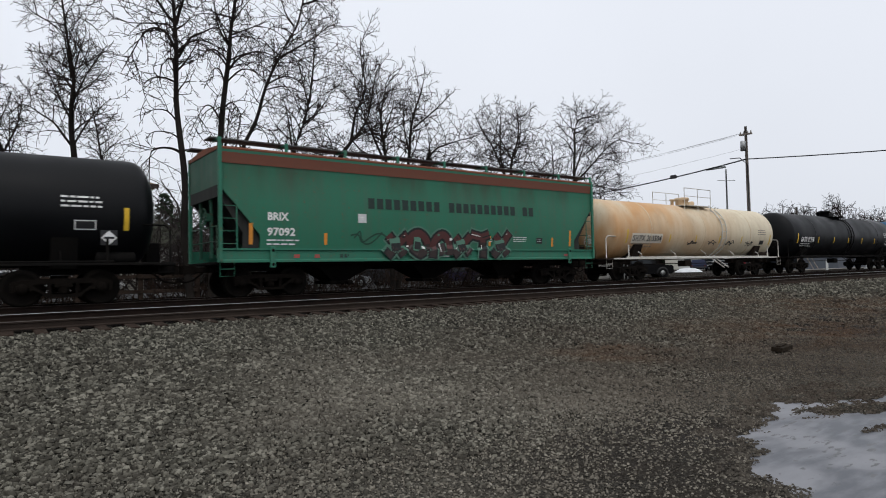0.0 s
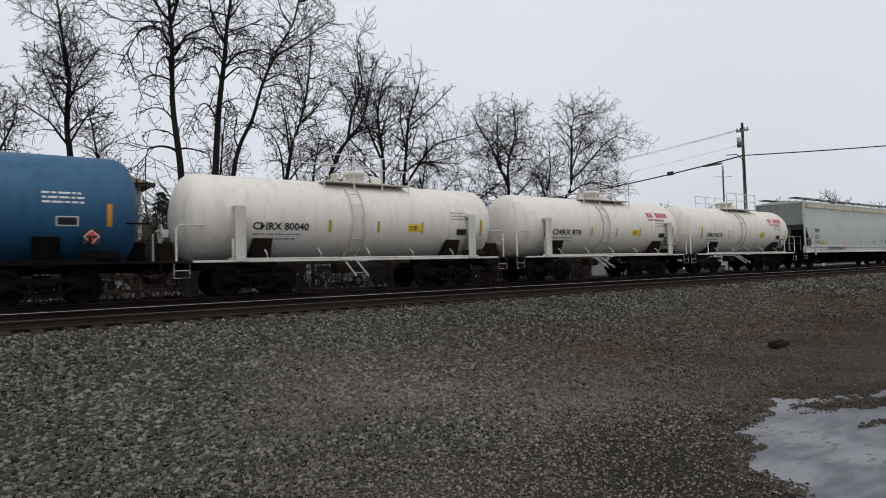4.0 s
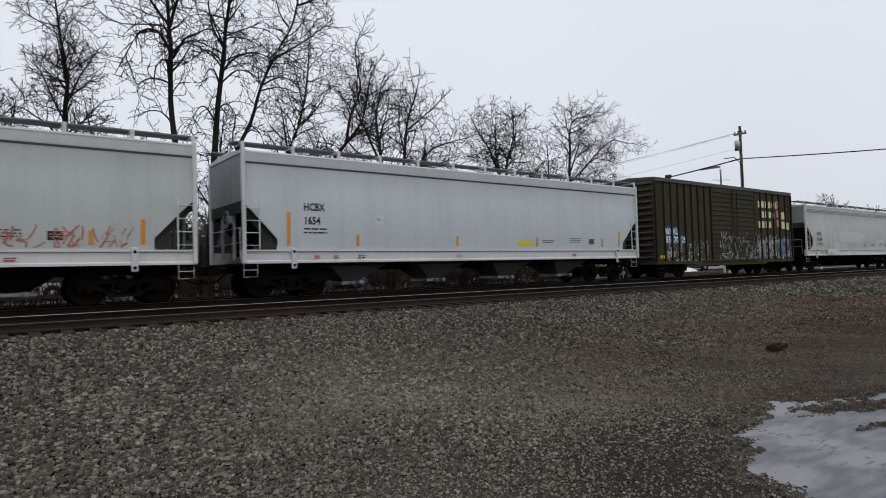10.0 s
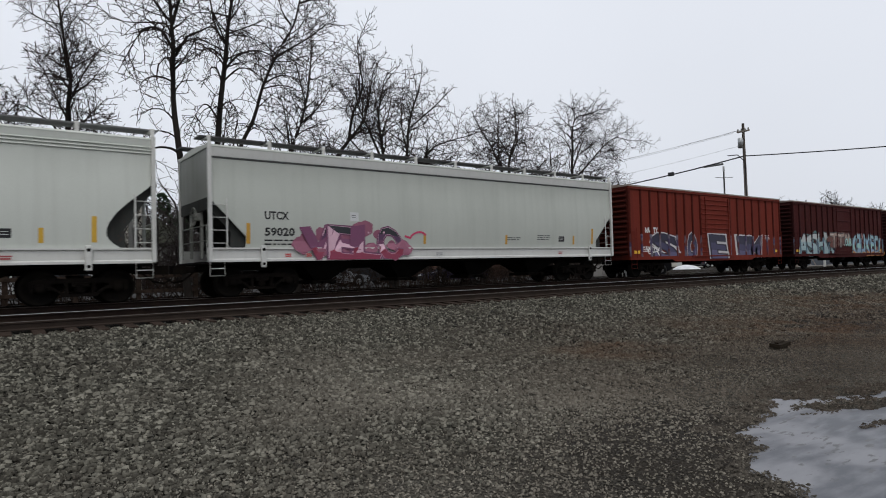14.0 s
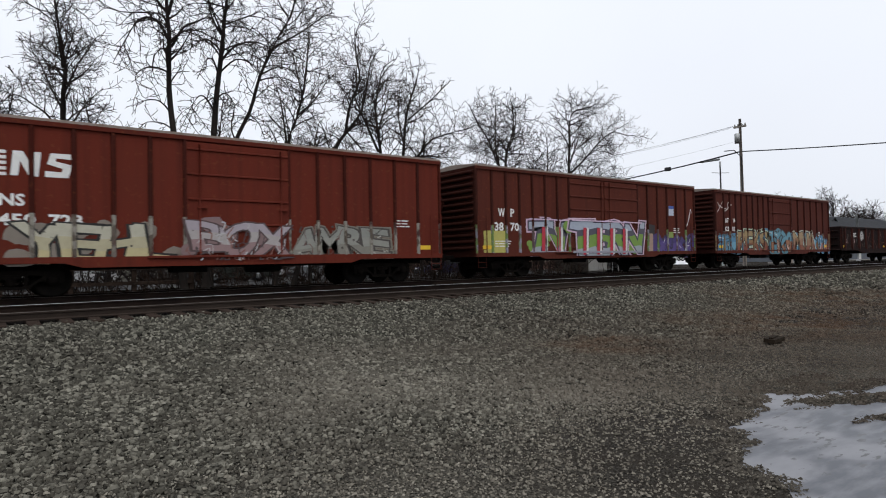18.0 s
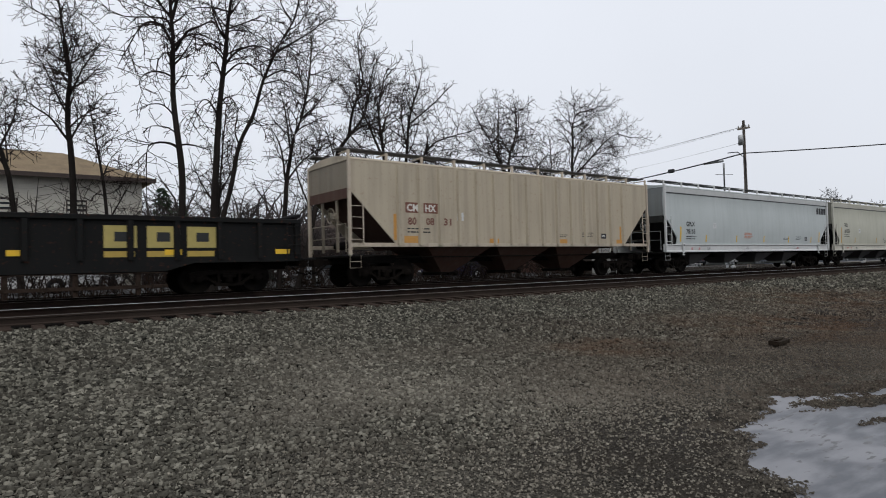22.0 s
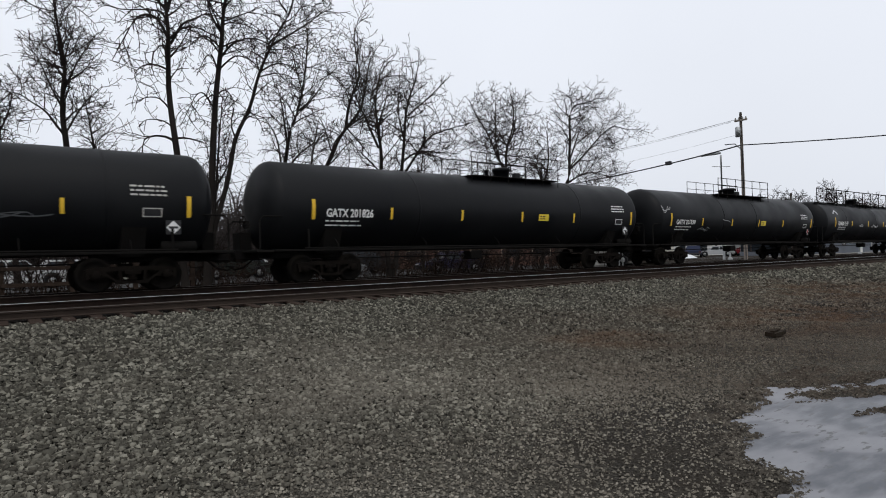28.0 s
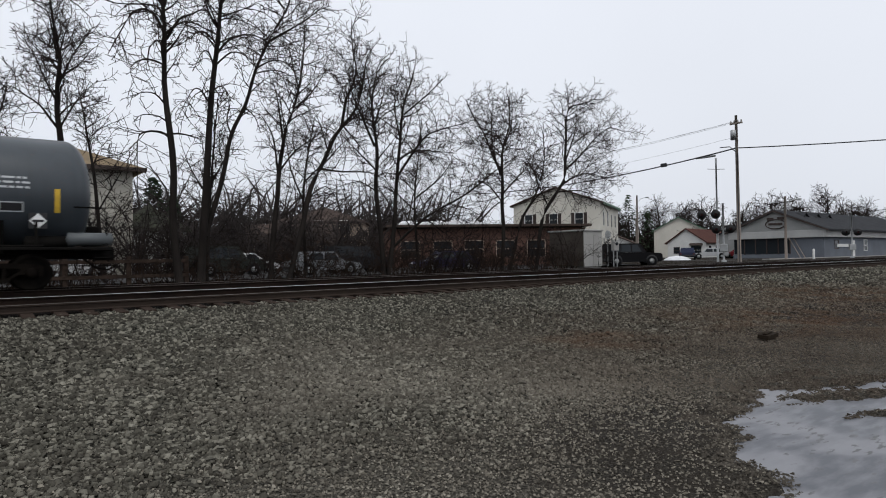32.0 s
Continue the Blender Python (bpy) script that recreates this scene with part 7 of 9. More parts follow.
sprayed(inf, bd, "MUA", -h + 9.65, -h + 12.9, 0.9, 2.15, [(0.31, 0.21, 0.11), (0.26, 0.14, 0.08), (0.19, 0.06, 0.03)], (0.016, 0.012, 0.010), (0.46, 0.50, 0.40), None, (0.09, 0.24, 0.36), 142)
graffiti(door_side, bd, -h + 6.2, -h + 9.2, 0.8, 2.2, 4, [(0.10, 0.25, 0.32), (0.28, 0.12, 0.06)], (0.02, 0.014, 0.012), (0.07, 0.19, 0.24), None, 143, 0.38)
graffiti(inf, bd, -h + 13.1, -h + 15.1, 0.75, 1.9, 3, [(0.07, 0.2, 0.32), (0.30, 0.10, 0.06)], (0.03, 0.03, 0.04), (0.10, 0.27, 0.42), None, 146, 0.36)
tag(inf, bd, -h + 0.3, -h + 1.9, 3.0, 4.0, 4, (0.5, 0.45, 0.42), 144, 0.05)
# 24, 25: gondolas
rust_gon = paint("dark_rust_brown_paint", (0.014, 0.0075, 0.007), 0.5, 0.6, 0.75, (0.014, 0.009, 0.008), 0.06)
car, bd, inf, h = gondola(89.8, 105.7, rust_gon, "dark rust-brown open gondola with white scrawls", {"top": 2.62, "post_m": paint("rusty_post_paint", (0.05, 0.017, 0.014), 0.5, 0.6, 0.75, (0.02, 0.011, 0.009), 0.06), "posts": 12, "first": 0.75, "yellow": (0.3, 8.6, 15.2), "words": [("NYC", 2.3, 1.95, 0.28, 0.72, WHITE), ("3", 1.1, 1.5, 0.26, 0.18, (0.25, 0.16, 0.15)), ("93", 2.3, 1.5, 0.26, 0.4, (0.25, 0.16, 0.15))]})
for k, x in enumerate((10.95, 12.05, 13.25)):
    tag({"side": lambda z: 1.452}, bd, -h + x, -h + x + 0.75, 1.35, 2.2, 5, (0.34, 0.33, 0.31), 151 + k, 0.035)
scratches(inf, bd, -h + 0.6, -h + 15.2, 1.1, 2.4, 70, [(0.12, 0.03, 0.025), (0.10, 0.085, 0.07)], 155)
graffiti(inf, bd, -h + 3.75, -h + 4.4, 1.75, 2.35, 1, [(0.42, 0.41, 0.39)], (0.02, 0.015, 0.015), None, (0.42, 0.41, 0.39), 156, 0.3)
black_gon = paint("dull_black_gondola_paint", (0.0085, 0.009, 0.009), 0.4, 0.3, 0.65, (0.016, 0.014, 0.012), 0.08)
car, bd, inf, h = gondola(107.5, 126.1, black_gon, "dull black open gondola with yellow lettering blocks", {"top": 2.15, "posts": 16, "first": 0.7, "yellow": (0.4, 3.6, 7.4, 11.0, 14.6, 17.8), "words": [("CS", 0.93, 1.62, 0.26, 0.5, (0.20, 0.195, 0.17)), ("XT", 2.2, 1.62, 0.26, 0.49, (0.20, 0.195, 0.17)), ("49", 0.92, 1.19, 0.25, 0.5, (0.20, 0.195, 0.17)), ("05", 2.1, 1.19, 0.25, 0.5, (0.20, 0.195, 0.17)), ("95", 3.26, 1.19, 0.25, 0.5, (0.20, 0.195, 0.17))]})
for x in (13.1, 14.15, 15.2):
    panel(inf, bd, -h + x, -h + x + 0.8, 1.35, 1.95, (0.38, 0.31, 0.10), "emblem_block", 0.008)
    panel(inf, bd, -h + x + 0.25, -h + x + 0.6, 1.52, 1.78, (0.014, 0.015, 0.016), "emblem_block", 0.011)
    panel(inf, bd, -h + x, -h + x + 0.75, 1.1, 1.26, (0.40, 0.28, 0.06), "emblem_block", 0.008)
# 26: tan ribbed grain hopper
tan = hop_mats("dusty_tan", (0.54, 0.455, 0.35), 0.4, 0.3, sill=(0.56, 0.48, 0.38))
tan["bottom"] = paint("rust_brown_bottom_paint", (0.07, 0.035, 0.024), 0.4, 0.3, 0.7)
tan["slope"] = tan["bottom"]
car, bd, inf, h = hopper(127.8, 144.4, tan, "dusty tan ribbed grain hopper with brown lower hoppers", {"mark": ("CMHX", "800831"), "at": ((2.33, 1.3, 2.64), (2.35, 1.94, 2.16)), "split": True, "flat": True, "outlets": 3, "corner": (3.35, 1.9), "gap": 1.5, "strips": 0, "brackets": 12, "strip": (0.5, 0.25, 0.06)})
for k in range(15):
    x = -h + 2.0 + (2 * h - 4.0) * k / 14
    part("side_post", lambda: Shape().prism([(-0.09, 0), (-0.05, -0.09), (0.05, -0.09), (0.09, 0)], "z", 1.42, 4.24), tan["body"], car, "", (x, -1.545, 0), key="tanrib")
for t, x, z in (("CM", 2.33, 2.64), ("HX", 3.12, 2.64), ("80", 2.37, 2.16), ("08", 3.16, 2.16), ("31", 3.95, 2.16)):
    if z > 2.5: panel(inf, bd, -h + x - 0.06, -h + x + 0.58, z - 0.06, z + 0.31, (0.16, 0.06, 0.04), "stencil_panel", 0.005)
    word(inf, bd, t, -h + x, z, 0.25, (0.62, 0.60, 0.55) if z > 2.5 else (0.16, 0.07, 0.05), 0.5 if z > 2.5 else 0.37)
panel(inf, bd, -h + 2.2, -h + 2.8, 1.5, 1.75, (0.5, 0.27, 0.08), "reflector")
# 27 to 30: white and beige hoppers
def leasing_mark(inf, bd, h):
    for k in range(4):       # an owner's name as four dark blocks
        panel(inf, bd, h - 1.62 + 0.37 * k, h - 1.32 + 0.37 * k, 3.53, 3.94, (0.02, 0.02, 0.022), "name_bar", 0.008, 2)


c = hop_mats("bluish_white", (0.57, 0.60, 0.61), 0.12, 0.03, sill=(0.68, 0.69, 0.68), bottom=grey_bottom)
car, bd, inf, h = hopper(145.8, 165.3, c, "bluish white covered hopper with yellow reflector strips", {"mark": ("GPLX", "78103"), "at": ((1.94, 0.83, 2.43), (1.94, 0.85, 2.03)), "strip": (0.68, 0.43, 0.04), "gap": 0.9, "strips": 5, "light_gates": True})
leasing_mark(inf, bd, h)
bars(inf, bd, -h + 8.0, 2.1, 1.1, 4, (0.5, 0.2, 0.12), 0.05, 0.09, 8)
c = hop_mats("warm_beige", (0.58, 0.56, 0.475), 0.15, 0.04, sill=(0.60, 0.58, 0.50), bottom=grey_bottom)
car, bd, inf, h = hopper(166.2, 185.3, c, "warm beige covered hopper with cyan and violet sprayed letters", {"mark": ("TILX", "621521"), "at": ((1.97, 0.62, 2.77), (1.97, 0.96, 2.34)), "strip": (0.48, 0.28, 0.05), "gap": 1.1, "light_gates": True})
sprayed(over(inf), bd, "SKORK", -h + 11.25, -h + 15.8, 1.12, 2.28, [(0.16, 0.44, 0.40), (0.11, 0.38, 0.42), (0.06, 0.20, 0.42), (0.04, 0.11, 0.38)], (0.012, 0.014, 0.03), None, None, (0.15, 0.065, 0.28), 161, -0.02)
s_ = Shape()
for k in range(9):      # violet drops round the letters
    a = 0.35 * k
    stroke(s_, inf, [(-h + 10.6 + 0.62 * k, 2.45 + 0.16 * math.sin(2.3 * k)), (-h + 10.75 + 0.62 * k, 2.45 + 0.16 * math.sin(2.3 * k))], 0.16 + 0.06 * (k % 3), 0, 0.006)
part("paint_drops", s_, ink((0.15, 0.065, 0.28)), bd)
tag(inf, bd, -h + 9.6, -h + 10.6, 1.6, 2.0, 4, BLACK, 162, 0.045)
tag(inf, bd, -h + 16.3, -h + 17.0, 1.6, 2.0, 3, BLACK, 163, 0.045)
c = hop_mats("plain_white", (0.56, 0.58, 0.585), 0.12, 0.03, sill=(0.66, 0.67, 0.66), bottom=grey_bottom)
car, bd, inf, h = hopper(186.4, 205.6, c, "plain white covered hopper", {"mark": ("GPLX", "77971"), "at": ((1.9, 0.84, 2.44), (1.9, 0.85, 2.04)), "strip": (0.66, 0.42, 0.05), "gap": 1.3, "strips": 5, "light_gates": True})
leasing_mark(inf, bd, h)
c = hop_mats("soft_white", (0.58, 0.60, 0.58), 0.12, 0.03, sill=(0.68, 0.68, 0.66), bottom=grey_bottom)
car, bd, inf, h = hopper(207.2, 226.3, c, "soft white covered hopper with a faded green leaf emblem", {"mark": ("GPLX", "77990"), "at": ((1.68, 0.85, 2.46), (1.68, 0.86, 2.05)), "strip": (0.55, 0.28, 0.05), "gap": 1.0, "light_gates": True})
leasing_mark(inf, bd, h)
s_ = Shape()
for k in range(9):
    stroke(s_, inf, [(-h + 0.75, 2.6), (-h + 0.2 + 0.13 * k, 3.0 + 0.25 * math.sin(k)), (-h + 0.1 + 0.18 * k, 3.4 + 0.3 * math.sin(k * 1.7))], 0.1, k % 2, 0.006 + 0.0003 * k)
part("emblem", s_, [ink((0.10, 0.30, 0.20)), ink((0.25, 0.45, 0.36))], bd, "faded green leaf emblem")
# 31 to 34: black tanks
_, sh, inf, h = tank(227.7, 242.5, black_tank, black_frame, "black tank wagon with yellow lettering", {"mark": "UTLX 671154", "at": (1.61, 2.13, 0.28, 2.07), "ink": (0.62, 0.36, 0.04), "small": (0.45, 0.43, 0.4), "strips": 4, "diamond": (0.7, 0.7, 0.7), "dome": (-0.3, 2.6), "R": 1.5, "gap": 1.2})
tag(inf, sh, -h + 5.5, -h + 10.5, 1.9, 2.2, 10, (0.08, 0.085, 0.09), 171, 0.03)
_, sh, inf, h = tank(243.9, 263.0, black_tank, black_frame, "long black pressure tank wagon with off-centre railed walkway", {"mark": "GATX 201826", "at": (1.98, 2.14, 0.26, 1.78), "label_at": 0.62, "dome": (1.6, 5.0), "diamond": (0.7, 0.7, 0.7), "ladder": False, "seams": (-0.2, 0.26), "gap": 1.0})
_, sh, inf, h = tank(264.2, 283.0, black_tank, black_frame, "long black pressure tank wagon with white scrawls and railed walkway", {"mark": "GATX 201839", "at": (1.78, 2.12, 0.23, 1.8), "label_at": 0.58, "dome": (0.6, 6.0), "diamond": (0.5, 0.06, 0.06), "ladder": False, "seams": (-0.15, 0.05), "gap": 1.0})
tag(inf, sh, -h + 0.5, -h + 1.3, 2.65, 3.1, 4, (0.3, 0.3, 0.3), 181, 0.035)
tag(inf, sh, -h + 3.9, -h + 5.3, 1.72, 2.0, 5, (0.25, 0.26, 0.26), 182, 0.03)
tag(inf, sh, -h + 6.4, -h + 7.3, 2.2, 2.5, 3, (0.3, 0.3, 0.3), 183, 0.03)
_, sh, inf, h = tank(284.3, 303.8, black_tank, black_frame, "long black tank wagon with a full-length railed catwalk", {"mark": "GAMX 9337", "at": (2.32, 2.26, 0.27, 1.8), "label_at": 0.72, "walk": (0.4, 19.1), "dome": (-0.6, 2.4), "diamond": (0.5, 0.06, 0.06), "ladder": False, "gap": 0.9})
for k, (x, w) in enumerate(((1.7, 0.9), (6.2, 0.8), (8.6, 1.4), (11.6, 0.8), (16.4, 1.0))):
    tag(inf, sh, -h + x, -h + x + w, 2.05 if k else 3.0, 2.45 if k else 3.4, 4, (0.5, 0.5, 0.5), 191 + k, 0.045)
# 35: the last wagon
_, sh, inf, h = tank(304.7, 319.1, grey_tank, black_frame, "slate-grey tank wagon with orange lettering, last of the train", {"mark": "UTLX 802782", "at": (2.5, 2.06, 0.23, 2.2), "ink": (0.55, 0.22, 0.03), "small": (0.5, 0.52, 0.53), "label_at": 0.66, "dome": (-0.4, 2.6), "R": 1.5, "diamond": (0.7, 0.7, 0.7), "strip": (0.62, 0.40, 0.04), "gap": 1.0, "strips": 4})
part("end_reservoir", Shape().lathe([(-0.55, 0), (-0.5, 0.17), (0.5, 0.17), (0.55, 0)], 18, "x"), plain("grey_reservoir_paint", (0.10, 0.11, 0.115), 0.5), TRAIN[-1][0], "pale grey air reservoir", (h - 0.15, -1.3, 1.3))


# ---- bare winter trees ----
def grow(stems, seed, up=0.035, curl=0.12, fine=1.0, extra=9, levels=4, size=2.4, thick=1.2):
    """Stems and main limbs along given lines, then branches and twigs by rule. Returns (trunk shape, crown shape)."""
    r = random.Random(seed)
    trunk, crown = Shape(), Shape()

    def sprout(pts, rads, lev):
        """Side shoots along one branch, longest in its middle."""
        steps = [(b - a).length for a, b in zip(pts, pts[1:])]
        total = sum(steps)
        m = int(total * (0, 3.2, 3.7, 3.2)[lev] * fine + r.random())
        turn = r.uniform(0, 6.28)
        for k in range(m):
            f = 0.16 + 0.82 * (k + r.random()) / m
            d, i = f * total, 0
            while i < len(steps) - 1 and d > steps[i]:
                d -= steps[i]
                i += 1
            base, ax = pts[i].lerp(pts[i + 1], min(1.0, d / steps[i])), (pts[i + 1] - pts[i]).normalized()
            u = ax.cross(Vector((0, 1, 0.2))).normalized()
            turn += 2.4 + r.gauss(0, 0.5)
            side = u * math.cos(turn) + ax.cross(u) * math.sin(turn)
            ang = radians(r.uniform(36, 76))
            length = total * r.uniform(0.3, 0.68) * (1.15 - 0.55 * f)
            length = min(length, (0, 2.1, 1.25, 0.6)[lev])
            if length > 0.16:
                shoot(base, ax * math.cos(ang) + side * math.sin(ang), length, rads[i] * r.uniform(0.4, 0.62), lev + 1)

    def shoot(p, d, length, rad, lev):
        n = max(2, min(6, int(length / (0.26 if lev < 4 else 0.16))))
        bend = Vector((r.gauss(0, 1), r.gauss(0, 1), r.gauss(0, 1))) * curl
        q, dd, pts, rads = p.copy(), d.normalized(), [p.copy()], [max(thick * (0.03, 0.021, 0.014, 0.0115, 0.0095)[lev], rad)]
        for k in range(n):
            dd = (dd + bend + Vector((r.gauss(0, 0.13), r.gauss(0, 0.13), r.gauss(0, 0.13) + up))).normalized()
            q = q + dd * (length / n)
            pts.append(q.copy())
            rads.append(max(thick * (0.015, 0.012, 0.0105, 0.0095, 0.008)[lev], rads[0] * (1 - 0.72 * (k + 1) / n)))
        crown.tube(pts, rads, (6, 5, 4, 3, 3)[lev], 0, False)
        if lev < levels:
            sprout(pts, rads, lev)

    for st in stems:
        pts = [Vector(p) for p in st["pts"]]
        flat = smooth_line([(p.x, p.z) for p in pts], 3)
        line = [Vector((x, pts[0].y + 0.1 * math.sin(0.9 * k + seed), z)) for k, (x, z) in enumerate(flat)]
        rads = [st["r"] * (1.25 if k == 0 else 1.0) * (1 - 0.78 * (k / (len(line) - 1)) ** 1.15) for k in range(len(line))]
        trunk.tube(line, rads, 10, 0, True)
        limbs = [[Vector(p) for p in li] for li in st.get("limbs", ())]
        for li in limbs:
            lean = r.uniform(-0.5, 0.5)
            p0 = li[0]
            curve = smooth_line([(p.x, p.z) for p in li], 3)
            path = [Vector((x, p0.y + lean * math.hypot(x - p0.x, z - p0.z), z)) for x, z in curve]
            total = sum((b - a).length for a, b in zip(path, path[1:]))
            rad = min(0.6 * st["r"], 0.018 + 0.012 * total)
            lr = [max(0.012, rad * (1 - 0.8 * k / (len(path) - 1))) for k in range(len(path))]
            trunk.tube(path, lr, 7, 0, False)
            sprout(path, lr, 1)
        n = len(line) - 1
        for k in range(st.get("extra", extra)):      # limbs towards and away from the track
            f = st.get("from", 0.35) + (0.97 - st.get("from", 0.35)) * (k + r.random()) / st.get("extra", extra)
            i = min(n - 1, int(f * n))
            az = r.choice((1.57, -1.57)) + r.gauss(0, 0.75)
            el = radians(r.uniform(15, 60))
            shoot(line[i].lerp(line[i + 1], f * n - i), Vector((math.cos(az) * math.cos(el), math.sin(az) * math.cos(el), math.sin(el))), size * r.uniform(0.6, 1.2) * (1.2 - 0.6 * f), rads[i] * 0.4, 1)
        shoot(line[-1], line[-1] - line[-2], 0.6 * size, rads[-1], 1)
        sprout(line[n // 2:], rads[n // 2:], 1)
    return trunk, crown


def tree(x, y, stems, seed, label, **kw):
    z = ground_z(x, y)
    ob = thing("tree", pose(x, y, z), label, "tree", "bare trees behind the track")
    paths = []
    for st in stems:
        st = dict(st)
        st["pts"] = [(px - x, py - y, pz - z) for px, py, pz in st["pts"]]
        st["limbs"] = [[(px - x, py - y, pz - z) for px, py, pz in li] for li in st.get("limbs", ())]
        if not st.get("fork"):
            st["pts"][0] = (st["pts"][0][0], st["pts"][0][1], -0.15)
        paths.append(st)
    tk, cr = grow(paths, seed, **kw)
    part("trunk", tk, bark, ob)
    part("crown", cr, twig, ob, "leafless crown of fine dark twigs")
    return ob


def stem(y, pts, r, *limbs, **kw):
    return dict(pts=[(x, y, z) for x, z in pts], r=r, limbs=[[(x, y, z) for x, z in li] for li in limbs], **kw)


BARE = "tall bare deciduous tree with dark trunk and fine twigs"
tree(6.8, 26, [stem(26, [(6.8, 0.4), (6.6, 3.0), (6.6, 5.2), (6.4, 7.5), (6.3, 9.3), (6.3, 11.0), (6.2, 13.7), (6.2, 15.7)], 0.155,
                    [(6.4, 10.4), (6.0, 11.2), (5.6, 11.4), (5.2, 11.2), (4.9, 10.7), (4.3, 9.4)], [(6.3, 11.1), (6.1, 11.6), (5.6, 11.6), (4.6, 11.4), (3.9, 11.5)], [(6.4, 9.3), (5.9, 9.5), (5.4, 9.4), (5.1, 9.0), (5.3, 8.4)],
                    [(6.4, 7.7), (6.0, 8.2), (5.5, 8.2), (5.0, 7.9)], [(6.4, 10.4), (6.8, 11.2), (7.3, 11.5), (7.7, 11.7), (8.8, 11.6)], [(6.5, 7.0), (6.1, 7.3), (5.5, 7.3), (5.2, 7.0)], [(6.5, 6.5), (6.2, 6.7), (5.7, 6.7), (5.4, 6.3), (5.5, 4.3)],
                    [(6.5, 5.5), (6.8, 5.4), (7.1, 5.2)], [(6.3, 11.7), (5.7, 12.5), (5.3, 13.5), (5.0, 14.7)], [(6.3, 11.7), (6.6, 12.9), (7.2, 14.2), (7.5, 16.0)])],
     11, "tall bare tree with a straight trunk and short arching limbs", up=0.0, curl=0.2, extra=7, size=1.7, fine=0.95)
tree(7.8, 26.6, [stem(26.6, [(7.75, 0.4), (8.0, 3.5), (8.1, 5.9), (8.3, 8.1), (8.5, 10.3), (8.7, 12.0), (8.9, 13.5), (9.2, 17.5)], 0.165,
                      [(8.5, 10.3), (9.0, 11.0), (9.6, 11.4), (10.2, 11.5), (10.7, 11.3), (10.9, 10.9)], [(8.5, 9.9), (9.1, 10.5), (9.7, 10.4), (10.2, 10.0)], [(8.3, 8.1), (8.0, 8.6), (7.8, 8.8), (7.5, 8.6), (6.9, 7.3)],
                      [(8.5, 9.5), (8.3, 10.4), (8.0, 10.4), (7.6, 9.5)], [(8.4, 8.8), (8.8, 9.1), (9.2, 8.7), (9.2, 8.0)], [(8.7, 12.0), (9.2, 12.3), (10.0, 12.8), (10.6, 13.2)], [(8.7, 11.4), (8.1, 12.0), (7.8, 12.8), (7.6, 13.9)],
                      [(8.9, 13.5), (9.7, 14.5), (10.3, 16.1)], [(8.9, 14.2), (8.4, 15.1), (8.2, 16.2)]),
                 stem(26.75, [(8.02, 2.6), (8.4, 3.7), (8.8, 5.3), (9.2, 7.0), (9.8, 8.4), (10.3, 10.0), (11.3, 12.2), (11.9, 13.4), (12.7, 16.6)], 0.115,
                      [(10.3, 10.1), (11.1, 10.6), (11.8, 10.5), (12.2, 10.1)], [(9.8, 8.3), (10.2, 7.9), (10.4, 7.2)], [(11.0, 11.5), (11.7, 12.0), (12.5, 12.6), (13.4, 13.5)], [(9.2, 7.0), (9.0, 7.6), (9.1, 8.3), (9.0, 8.9)],
                      [(11.7, 13.1), (11.2, 13.7), (10.9, 15.0)], [(12.1, 14.2), (13.2, 14.8), (14.1, 15.8)], fork=True)],
     12, "tall bare tree with two stems and arching limbs", up=0.0, curl=0.2, extra=6, size=1.7, fine=0.95)
tree(11.5, 28, [stem(28, [(11.4, 0.4), (11.6, 3.2), (11.8, 5.1), (12.0, 6.4), (12.2, 7.8), (12.7, 8.9), (13.0, 10.4), (13.3, 12.7)], 0.13,
                     [(11.9, 5.8), (12.6, 6.8), (13.4, 7.4), (13.8, 7.8)], [(11.8, 5.8), (11.5, 7.2), (11.1, 7.9), (10.7, 8.3)], [(12.1, 7.1), (11.8, 9.1), (11.5, 10.1)], [(12.7, 8.9), (13.4, 9.7), (13.9, 10.8)], [(12.9, 10.0), (12.5, 11.1), (12.3, 11.9)])], 13, BARE, up=0.03, curl=0.13)
tree(12.0, 27, [stem(27, [(11.8, 0.4), (12.4, 2.6), (12.9, 4.5), (13.5, 5.9), (14.2, 7.3), (14.8, 8.1), (15.5, 9.1), (15.9, 10.0), (16.1, 11.5)], 0.13,
                     [(14.7, 8.0), (14.7, 9.3), (15.0, 10.5), (14.6, 11.5), (14.3, 12.6)], [(13.5, 5.9), (14.5, 5.8), (15.8, 5.8), (16.5, 5.5)], [(14.8, 8.1), (15.8, 7.2), (16.3, 6.7)], [(12.9, 4.5), (13.9, 5.1), (14.5, 4.6)], [(13.9, 6.9), (13.7, 8.1), (13.4, 8.8)])], 14, "bare deciduous tree with a leaning trunk", extra=7)
